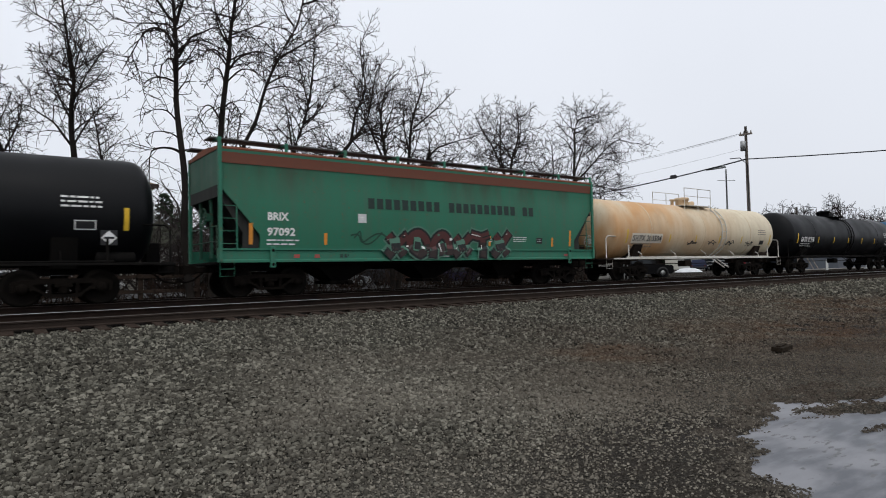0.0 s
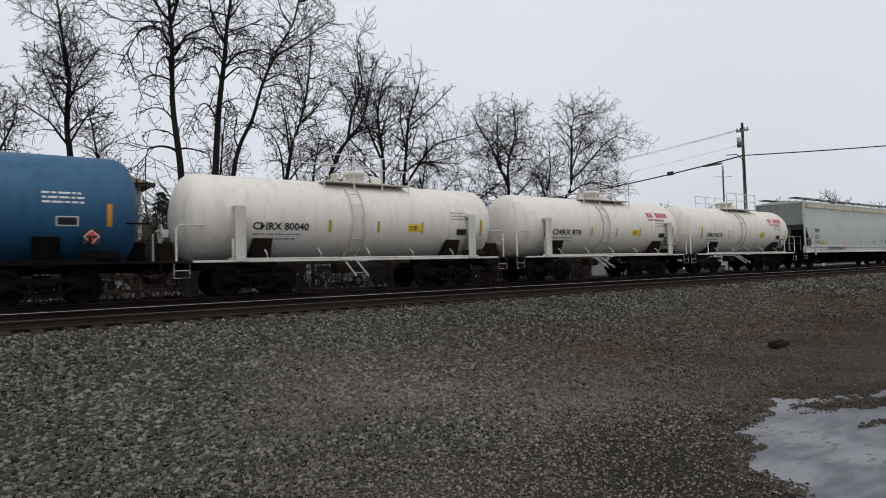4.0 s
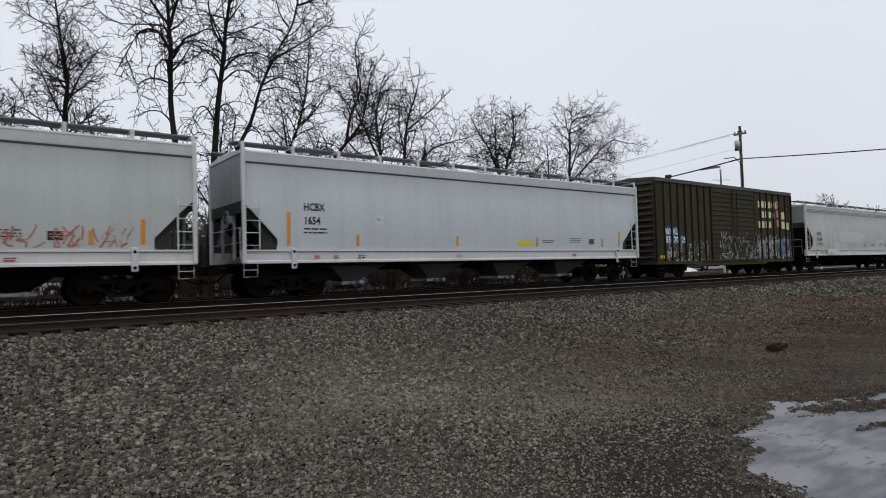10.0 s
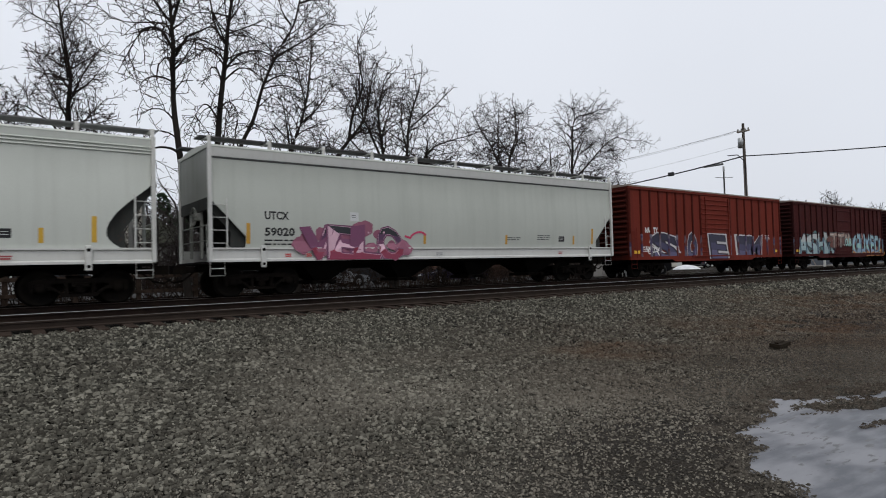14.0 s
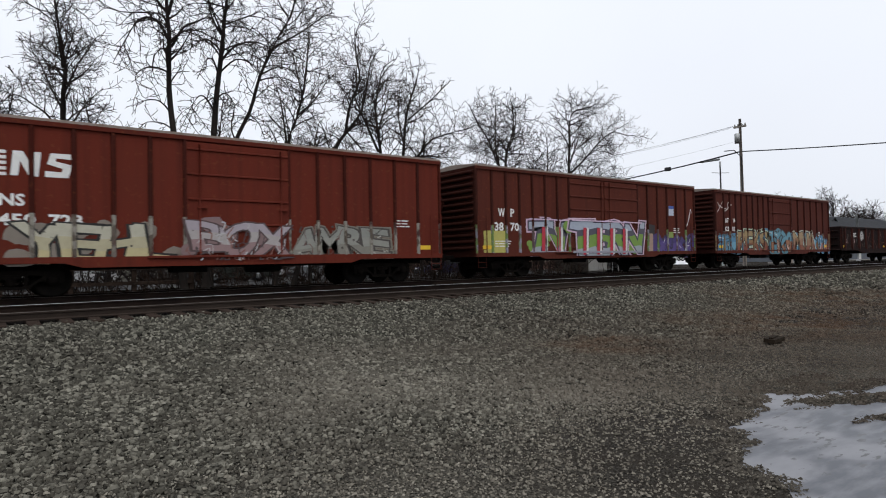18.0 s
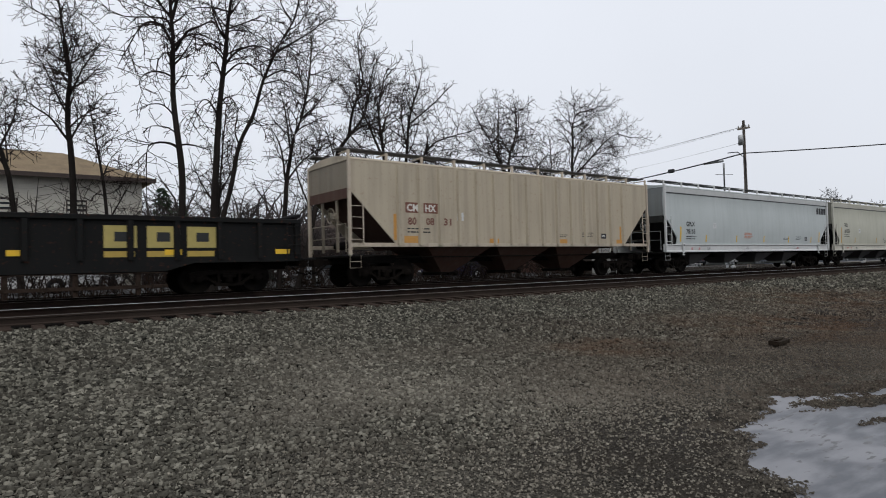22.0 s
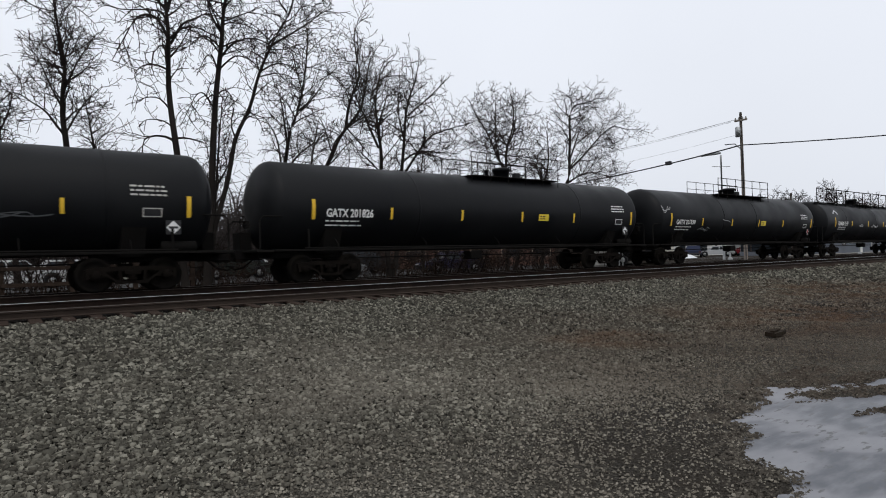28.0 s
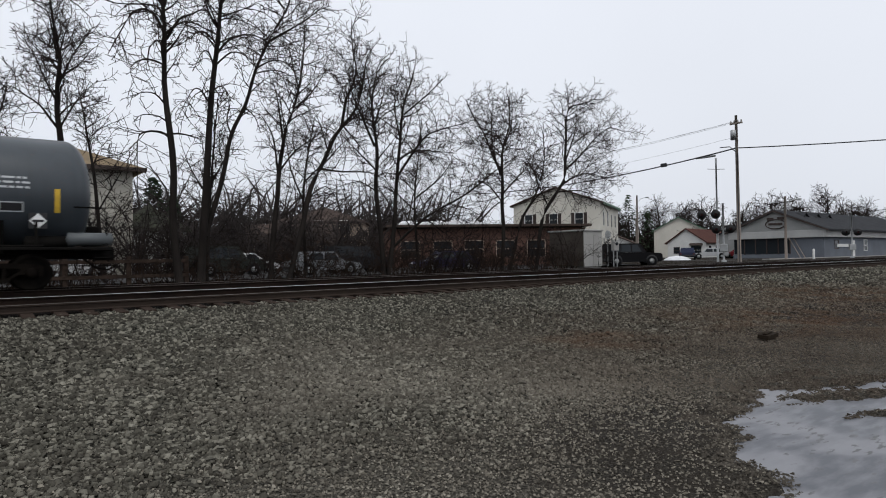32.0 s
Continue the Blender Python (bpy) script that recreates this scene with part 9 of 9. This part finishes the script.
# the shop on the corner: a broad gable with a dark glazed front, hung with an oval emblem
st = thing("corner_store", pose(77, 29, 0.75), "pale grey corner store with broad gable and dark glazed front", "building")
part("front_wall", Shape().box(0, 0.25, 3.6, 10.5, 0, 0.5).box(0, 0.25, 0, 3.6, 0, 2.5), blue_grey, st)
part("side_wall", Shape().box(0.25, 34, 0, 0.25, 0, 2.5), blue_grey, st)
part("back_wall", Shape().box(0.25, 34, 10.25, 10.5, 0, 3.3), grey_siding, st)
part("fascia", Shape().box(-0.35, 34.3, -0.35, -0.1, 2.4, 3.25, 0.02).box(-0.35, -0.1, -0.1, 10.9, 2.4, 3.25, 0.02), surface("pale_fascia_board", (0.42, 0.42, 0.41), (0.36, 0.36, 0.35), 0.6, 0.8, 0, 18, 0.1), st)
part("gable", Shape().prism([(-0.3, 3.25), (10.8, 3.25), (5.25, 5.6)], "x", -0.3, -0.05), grey_siding, st)
part("roof", Shape().prism([(-0.7, 3.1), (5.25, 5.62), (11.2, 3.1), (11.2, 3.3), (5.25, 5.85), (-0.7, 3.3)], "x", -0.6, 34.5), grey_shingle, st)
part("eave_trim", Shape().prism([(-0.72, 3.06), (5.25, 5.58), (11.22, 3.06), (11.22, 3.24), (5.25, 5.76), (-0.72, 3.24)], "x", -0.68, -0.6), dark_trim, st)
for k in range(5):
    part("shop_window", Shape().box(0.08, 0.12, 3.72 + 1.35 * k, 4.97 + 1.35 * k, 0.55, 2.4), glass, st)
    part("mullion", Shape().box(0.0, 0.2, 3.6 + 1.35 * k, 3.72 + 1.35 * k, 0.5, 2.4), dark_trim, st)
s = Shape()
for k in range(20):
    a, c_ = k * 0.31416, (k + 1) * 0.31416
    s.tube([(0, 1.15 * math.cos(a), 0.55 * math.sin(a)), (0, 1.15 * math.cos(c_), 0.55 * math.sin(c_))], 0.06, 6)
s.box(-0.04, 0.04, -0.8, 0.8, -0.12, 0.14, 0.02).box(-0.04, 0.04, -1.0, -0.2, 0.5, 0.85, 0.05).box(-0.04, 0.04, 0.2, 1.0, 0.45, 0.8, 0.05)
part("emblem", s, dark_trim, st, "dark oval emblem", (-0.38, 5.1, 4.1))
window(st, 3.0, 1.1, 1.0, 0.9, face, dark_trim, None, 1)
window(st, 12.0, 0.8, 1.0, 1.3, face, white_wall, None, 1)
part("door", Shape().box(8.0, 9.0, -0.05, 0, 0, 2.05, 0.02), white_wall, st)
part("sign_board", Shape().box(3.6, 7.0, -0.07, -0.01, 1.25, 1.6, 0.01), white_wall, st)
for k in range(3):      # little gables along the roof
    part("dormer", Shape().prism([(-0.8, 0), (0.8, 0), (0.8, 0.3), (0, 0.75), (-0.8, 0.3)], "y", 0, 2.4), grey_siding, st, "", (3.5 + 3.4 * k, 3.4, 4.6))
    part("dormer_roof", Shape().prism([(-1.1, 0.12), (0, 0.8), (1.1, 0.12), (1.1, 0.24), (0, 0.94), (-1.1, 0.24)], "y", -0.25, 2.4), grey_shingle, st, "", (3.5 + 3.4 * k, 3.4, 4.6))
for k in (0, 0.5):
    part("prop_pole", Shape().tube([(-1.2, 2.0 - k, 0), (-0.5, 3.6 - k, 2.45)], 0.05, 6), pole_wood, st)
house("store_annex", 97, 40, 0, 18, 12, 4.4, 6.6, grey_siding, grey_shingle, "grey annex behind the corner store", along="x", z=0.7)

# signal bungalow beside the track
bg_grey = paint("pale_aluminium_cabinet_paint", (0.34, 0.335, 0.32), 0.2, 0.05, 0.6, (0.10, 0.085, 0.07), 0.1)
sb = thing("signal_cabinet", pose(34.05, 28.0, 0.62), "grey aluminium railway signal cabinet with a shallow roof", "cabinet")
part("body", Shape().box(0, 2.0, 0, 3.2, 0.12, 2.6, 0.02), bg_grey, sb)
part("roof", Shape().box(-0.08, 2.08, -0.08, 3.28, 2.6, 2.72, 0.03), bg_grey, sb)
part("footing", Shape().box(0.1, 1.9, 0.1, 3.1, -0.3, 0.12), concrete, sb)
part("door", Shape().box(1.0, 1.85, -0.035, 0, 0.25, 2.35, 0.01), bg_grey, sb)
# thin brown sheet that puts the shade of this end into colour
part("end_panel", Shape().box(-0.03, 0, 0.03, 3.17, 0.15, 2.58, 0.005), surface("shaded_cabinet_end", (0.07, 0.06, 0.052), (0.09, 0.078, 0.068), 1.0, 0.8, 0, 20, 0.1), sb, "dull brown sheet giving the shade of the cabinet end")
mb = thing("meter_box", pose(37.0, 27.6, 0.62), "grey electric meter box on two posts", "meter box")
part("box", Shape().box(-0.3, 0.3, -0.12, 0.12, 1.2, 2.0, 0.03), bg_grey, mb)
part("meter", Shape().lathe([(-0.2, 0), (-0.2, 0.11), (-0.12, 0.12)], 14, "y", (0, 0, 1.7)), glass, mb)
for x in (-0.2, 0.2):
    part("post", Shape().box(x - 0.03, x + 0.03, -0.03, 0.03, -0.3, 1.2, 0.006), galv, mb)

# ---- poles and wires ----
pl = thing("utility_pole", pose(49.55, 24.9, 0.75), "weathered wooden utility pole with a transformer and cable brackets", "pole")
part("shaft", Shape().tube([(0, 0, -0.4), (-0.05, 0, 6), (-0.1, 0, 11.9)], [0.15, 0.13, 0.10], 12), pole_wood, pl)
part("crossarm", Shape().box(-0.2, -0.02, -0.5, 0.5, 11.2, 11.32, 0.01), pole_wood, pl)
for y in (-0.42, -0.15, 0.15, 0.42):
    part("insulator", Shape().lathe([(0, 0.05), (0.06, 0.07), (0.12, 0.05), (0.2, 0.04), (0.2, 0)], 10, "z", (-0.11, y, 11.32)), concrete, pl)
part("transformer", Shape().lathe([(0, 0), (0, 0.2), (0.75, 0.2), (0.8, 0.14), (0.8, 0)], 16, "z", (-0.42, 0.1, 9.9)).box(-0.3, -0.05, 0.0, 0.2, 10.1, 10.2), galv, pl)
part("cable_riser", Shape().tube([(-0.16, -0.1, 0), (-0.2, -0.1, 8.8), (-0.6, 0.3, 9.35), (-1.2, 0.8, 9.3)], 0.04, 6), cable, pl)


def wire(name, a, b, sag, r, label, n=18):
    a, b = Vector(a), Vector(b)
    pts = [a.lerp(b, k / n) - Vector((0, 0, sag * 4 * (k / n) * (1 - k / n))) for k in range(n + 1)]
    return tagged(part(name, Shape().tube(pts, r, 6), cable, None), label, "cable")


wire("telephone_cable", (49.4, 24.9, 10.0), (66.0, -8.0, 10.4), 0.5, 0.045, "thick black overhead telephone cable")
wire("telephone_cable", (49.4, 24.9, 10.0), (50.2, 62.0, 9.6), 0.9, 0.055, "thick black overhead telephone cable with splice boxes")
for dz, dy in ((12.15, -0.3), (12.15, 0.4), (12.0, 0.8)):
    wire("power_line", (49.4, 24.9 + dy, dz), (50.5 + dy, 70.0, 12.3), 0.8, 0.010, "thin overhead power line")
wire("power_line", (49.4, 24.9, 10.9), (50.5, 66.0, 10.6), 0.8, 0.008, "thin overhead power line")
part_box = thing("splice_box", pose(49.6, 31.6, 9.3), "black cable splice box hung on the wire", "splice box")
part("case", Shape().box(-0.1, 0.1, -0.3, 0.3, 0.0, 0.34, 0.05), cable, part_box)
part_box = thing("splice_box", pose(49.55, 27.6, 9.65), "long grey cable closure hung on the wire", "splice box")
part("case", Shape().lathe([(-0.9, 0), (-0.85, 0.09), (0.85, 0.09), (0.9, 0)], 10, "y"), galv, part_box)

p2 = thing("antenna_pole", pose(50.45, 27.2, 0.78), "thin grey steel pole with a small crossbar at its tip", "pole")
part("shaft", Shape().tube([(0, 0, -0.3), (0, 0, 8.5)], [0.1, 0.06], 10), galv, p2)
part("crossbar", Shape().tube([(-0.5, 0.5, 7.9), (0, 0, 7.85), (0.5, -0.5, 7.85)], 0.025, 6), galv, p2)
part("cap", Shape().lathe([(8.4, 0.08), (8.8, 0.08), (8.85, 0.0)], 10, "z"), galv, p2)

black_paint = plain("matt_black_signal_paint", (0.014, 0.014, 0.015), 0.6)
lens_red = plain("dark_red_signal_lens", (0.05, 0.008, 0.008), 0.3)


def crossing_signal(x, y, z, rz, arm, label, off=0.0):
    ob = thing("crossing_signal", pose(x, y, z, 0, 0, rz), label, "signal", "level crossing signals")
    part("mast", Shape().tube([(0, 0, -0.3), (0, 0, 4.9)], 0.075, 12).lathe([(-0.1, 0.2), (0.12, 0.2), (0.2, 0.09)], 12, "z"), galv, ob)
    for zz, w, o_ in ((2.75, 0.42, 0.0),) + (((4.0, arm, off),) if arm else ()):
        part("light_arm", Shape().tube([(min(0, o_ - w - 0.3), 0, zz), (max(0, o_ + w + 0.3), 0, zz)], 0.04, 8), galv, ob)
        for sx in (-1, 1):
            for yy in (-0.16, 0.16):
                g = -1 if yy < 0 else 1
                hd = part("lamp_head", Shape().lathe([(yy, 0.0), (yy, 0.37), (yy + g * 0.02, 0.37), (yy + g * 0.02, 0.13), (yy + g * 0.24, 0.13)], 18, "y", (o_ + sx * (w + 0.12), 0, zz)), black_paint, ob)
                part("lens", Shape().lathe([(yy + g * 0.03, 0.12), (yy + g * 0.05, 0.0)], 16, "y", (o_ + sx * (w + 0.12), 0, zz)), lens_red, hd)
    part("gate_mechanism", Shape().box(-0.3, 0.3, -0.45, 0.05, 0.85, 1.5, 0.04), galv, ob)
    return ob


crossing_signal(50.3, 26.6, 0.78, -60, 0.42, "level crossing signal mast with black lamp discs and a gate box", -1.1)
crossing_signal(74.9, 25.5, 0.76, -60, 0, "level crossing signal mast beyond the street")
for x, y, h_, t in ((65.1, 28.0, 6.4, "wooden street lamp pole with a curved arm"), (68.8, 47.8, 8.4, "wooden lamp pole beside the cream house"), (86, 60, 6.5, "reddish wooden pole between the houses")):
    q = thing("lamp_pole", pose(x, y, 0.7), t, "pole")
    part("shaft", Shape().tube([(0, 0, -0.3), (0, 0, h_)], [0.14, 0.1], 10), pole_wood, q)
    if h_ != 5.4:
        part("lamp_arm", Shape().tube([(0, 0, h_ - 0.9), (0.3, -0.4, h_ - 0.45), (0.6, -0.9, h_ - 0.3)], 0.03, 6), galv, q)
        part("lamp_head", Shape().box(0.45, 0.75, -1.3, -0.85, h_ - 0.4, h_ - 0.25, 0.04), galv, q)
bo = thing("bollard", pose(66.5, 26.0, 0.7), "white painted bollard beside the street", "bollard")
part("post", Shape().lathe([(-0.2, 0.11), (1.0, 0.11), (1.1, 0.06), (1.1, 0)], 14, "z"), white_wall, bo)
sg = thing("stop_sign", pose(40.6, 31.0, 0.62), "back of a grey octagonal road sign on a post", "sign")
part("post", Shape().box(-0.03, 0.03, -0.03, 0.03, -0.3, 2.6, 0.006), galv, sg)
part("plate", Shape().prism([(0.38 * math.cos(0.3927 + k * 0.7854), 2.5 + 0.38 * math.sin(0.3927 + k * 0.7854)) for k in range(8)], "y", -0.05, -0.035), galv, sg)
sn = thing("snow_bank", pose(64, 39.3, 0.62), "heap of dirty old snow at the roadside", "snow")
part("mound", Shape().lathe([(0, 1.7), (0.3, 1.35), (0.55, 0.8), (0.65, 0.0)], 16, "z"), snow_mat, sn)


# ---- parked vehicles ----
def vehicle(x, y, rz, col, label, suv=False, z=None):
    """A parked car: side outline pushed across with tapered glasshouse, wheels, lamps, glass."""
    ob = thing("parked_car", pose(x, y, ground_z(x, y) if z is None else z, 0, 0, rz), label, "car", "parked cars")
    m_ = CACHE.setdefault(("car", col), paint("car_paint", col, 0.06, 0.0, 0.4, (0.02, 0.019, 0.018), 0.06))
    Lh, W = 2.25 if suv else 2.3, 0.9
    wr = 0.38 if suv else 0.34
    h1, h2 = (1.06, 1.78) if suv else (0.86, 1.42)
    low = [(-Lh, 0.42), (-Lh + 0.02, h1 - 0.12), (-Lh + 0.06, h1), (Lh - 1.2, h1 - 0.01), (Lh - 0.12, h1 - (0.08 if suv else 0.16)), (Lh, h1 - (0.2 if suv else 0.35)), (Lh, 0.42), (Lh - 0.2, 0.3), (-Lh + 0.2, 0.3)]
    part("body", Shape().prism([(p, q) for p, q in low], "y", -W, W), m_, ob)
    cab = [(-Lh + (0.06 if suv else 0.5), h1), (-Lh + (0.14 if suv else 1.0), h2), (Lh - (1.75 if suv else 1.95), h2), (Lh - (1.25 if suv else 1.2), h1)]
    part("cabin", Shape().rings([[(p, -W + 0.06, q) if q == h1 else (p, -W + 0.2, q) for p, q in cab], [(p, W - 0.06, q) if q == h1 else (p, W - 0.2, q) for p, q in cab]]), m_, ob)
    for g in (-1, 1):
        n_ = 3 if suv else 2
        x0, x1 = cab[0][0] + 0.3, cab[3][0] - 0.35
        for k in range(n_):
            a, b = x0 + (x1 - x0) * k / n_ + 0.04, x0 + (x1 - x0) * (k + 1) / n_ - 0.04
            ta, tb = a + (0.22 if k == 0 and not suv else 0.03), b - (0.3 if k == n_ - 1 else 0.02)
            y0, y1 = g * (W - 0.07), g * (W - 0.175)
            part("side_window", Shape().rings([[(a, y0, h1 + 0.05), (b, y0, h1 + 0.05), (tb, y1, h2 - 0.1), (ta, y1, h2 - 0.1)], [(a, y0 + g * 0.012, h1 + 0.05), (b, y0 + g * 0.012, h1 + 0.05), (tb, y1 + g * 0.012, h2 - 0.1), (ta, y1 + g * 0.012, h2 - 0.1)]]), glass, ob)
        for wx in (-Lh + 0.85, Lh - 0.85):
            w = part("wheel", Shape().lathe([(-0.11, 0.2), (-0.11, wr - 0.03), (-0.08, wr), (0.08, wr), (0.11, wr - 0.03), (0.11, 0.2)], 20, "y"), rubber, ob, "", (wx, g * (W - 0.08), wr))
            part("wheel_arch", Shape().lathe([(0, 0), (0, wr + 0.07), (g * 0.012, wr + 0.07), (g * 0.012, 0)], 20, "y"), black_paint, ob, "", (wx, g * (W - 0.005), wr + 0.02))
            part("rim", Shape().lathe([(-0.1, 0.0), (-0.1, 0.2), (0.1, 0.2), (0.1, 0.0)], 16, "y"), galv, w)
        part("headlight", Shape().box(Lh - 0.1, Lh + 0.01, g * 0.5 - 0.18, g * 0.5 + 0.18, h1 - 0.36, h1 - 0.2, 0.03), white_wall, ob)
        part("tail_light", Shape().box(-Lh - 0.01, -Lh + 0.06, g * 0.72 - 0.1, g * 0.72 + 0.1, h1 - 0.3, h1 - 0.08, 0.02), lens_red, ob)
    part("windscreen", Shape().add([(Lh - 1.24, -W + 0.16, h1 + 0.04), (Lh - 1.24, W - 0.16, h1 + 0.04), (Lh - 1.9, W - 0.28, h2 - 0.05), (Lh - 1.9, -W + 0.28, h2 - 0.05)], [(0, 1, 2, 3)]), glass, ob)
    part("bumper", Shape().box(Lh - 0.05, Lh + 0.08, -W + 0.05, W - 0.05, 0.38, 0.58, 0.04).box(-Lh - 0.08, -Lh + 0.05, -W + 0.05, W - 0.05, 0.38, 0.58, 0.04), plain("dark_bumper", (0.03, 0.03, 0.032), 0.6) if ("bump",) not in CACHE else CACHE[("bump",)], ob)
    return ob


CACHE[("bump",)] = plain("dark_bumper", (0.03, 0.03, 0.032), 0.6)
vehicle(42.8, 30.4, -37.8, (0.005, 0.005, 0.006), "black boxy off-road car parked beside the cabinet", True)
vehicle(12.6, 38.0, 8, (0.03, 0.035, 0.03), "dark parked car half hidden by the brush", True)
vehicle(17.5, 34.8, 5, (0.25, 0.26, 0.27), "silver-grey parked car behind the brush")
vehicle(20.8, 36.2, 0, (0.03, 0.03, 0.032), "dark parked pickup-sized car behind the trees", True)
vehicle(25.9, 33.3, 170, (0.028, 0.025, 0.055), "dark blue-violet parked car behind the trees")
vehicle(1.6, 36.5, 4, (0.62, 0.62, 0.62), "white parked car behind the fence")
vehicle(4.6, 41.5, 0, (0.5, 0.5, 0.5), "pale grey parked car behind the fence")
vehicle(-3.0, 38.0, 0, (0.58, 0.58, 0.58), "white parked car at the edge of the lot")
vehicle(15.6, 43.0, 12, (0.6, 0.6, 0.6), "white parked car between the trees")
vehicle(69.5, 41.3, 30, (0.02, 0.025, 0.05), "dark blue parked hatchback by the white cottage")
vehicle(80.5, 44.5, 120, (0.45, 0.46, 0.47), "silver parked car by the corner store")
vehicle(83.0, 41.5, 100, (0.16, 0.015, 0.02), "dark red parked car by the corner store")

# post-and-rail fence at the edge of the lot
fn = thing("fence", pose(-6, 27.3, 0.45), "dark wooden post-and-rail fence behind the track", "fence")
for k in range(7):
    part("post", Shape().box(-0.09, 0.09, -0.09, 0.09, -0.3, 1.35, 0.015), tie_wood, fn, "", (0.2 + 2.2 * k, 0, 0), key="fp")
for k in range(6):
    for z in (0.55, 1.15):
        part("rail", Shape().box(0, 2.2, -0.14, -0.095, -0.07, 0.07, 0.01), tie_wood, fn, "", (0.2 + 2.2 * k, 0, z), key="fr")

# the street, its kerb, and the parking lot behind the brush
structure("road", Shape().add([(40, 31, 0.70), (300, 24.0, 0.80), (300, 28.6, 0.80), (64, 31, 0.80), (58, 75, 0.68), (44, 75, 0.66)], [(0, 1, 2, 3, 4, 5)]), asphalt, "worn grey asphalt street beyond the track")
structure("pavement", Shape().box(62, 130, 28.2, 28.9, 0.5, 0.88, 0.02), concrete, "pale concrete kerb and footway before the corner store")
structure("parking_lot", Shape().add([(-30, 31.5, 0.60), (40, 31.5, 0.62), (40, 46, 0.68), (-30, 46, 0.68)], [(0, 1, 2, 3)]), asphalt, "worn asphalt parking lot behind the brush")

# a rusty plate left on the gravel
rp = thing("steel_plate", pose(11.6, 5.35, 0.03, 4, 0, 12), "rusty brown tie plate lying on the gravel", "scrap")
part("plate", Shape().prism([(-0.33, -0.09), (0.3, -0.12), (0.34, 0.06), (0.1, 0.12), (-0.28, 0.1)], "z", 0.0, 0.07).box(-0.25, 0.2, -0.04, 0.03, 0.07, 0.1, 0.01), surface("rusty_scrap_iron", (0.020, 0.015, 0.011), (0.034, 0.026, 0.018), 6, 0.9, 0.1, 40, 0.5), rp)

# ---- ties, last ----
r = random.Random(9)
for tr, yc in zip(TRACKS, (YN, YC)):
    for k in range(150):
        x = -13 + 0.56 * k
        part("tie", tie_shape, tie_wood, tr, "", pose(x + r.uniform(-0.03, 0.03), r.uniform(-0.05, 0.05), -0.004, 0, 0, r.uniform(-1.2, 1.2)), key="tie")


# ---- what moves ----
def along(t):
    """How far the train has gone at t seconds, from its place at 16 s."""
    return SPEED * (t - 16) + GAIN * (t - 16) ** 2


def motions():
    for car, c in TRAIN:
        walk(car, [(t, pose(c - along(t), YC, RT)) for t in (0, 4, 8, 12, 16, 20, 24, 28, 32)])
    mid = {car.name: c for car, c in TRAIN}
    for w, x, car, g in WHEELS:
        s0 = mid[car.name] + x
        turning = [k / 30 for k in range(0, 961) if -15 < s0 - along(k / 30) < 34]
        rows, last = [], None
        if not turning or turning[0] > 0:
            rows.append((0.0, 0.0))
        # a wheel turns once in 2.87 m; it is keyed while it rolls past
        if turning:
            base = along(turning[0])
            for t in turning:
                a = -(along(t) - base) / 0.457
                rows.append((t, a))
        if rows[-1][0] < 32:
            rows.append((32.0, rows[-1][1]))
        walk(w, [(t, Matrix.Translation((g, 0, 0.457)) @ Matrix.Rotation(a, 4, "Y")) for t, a in rows])


motions()
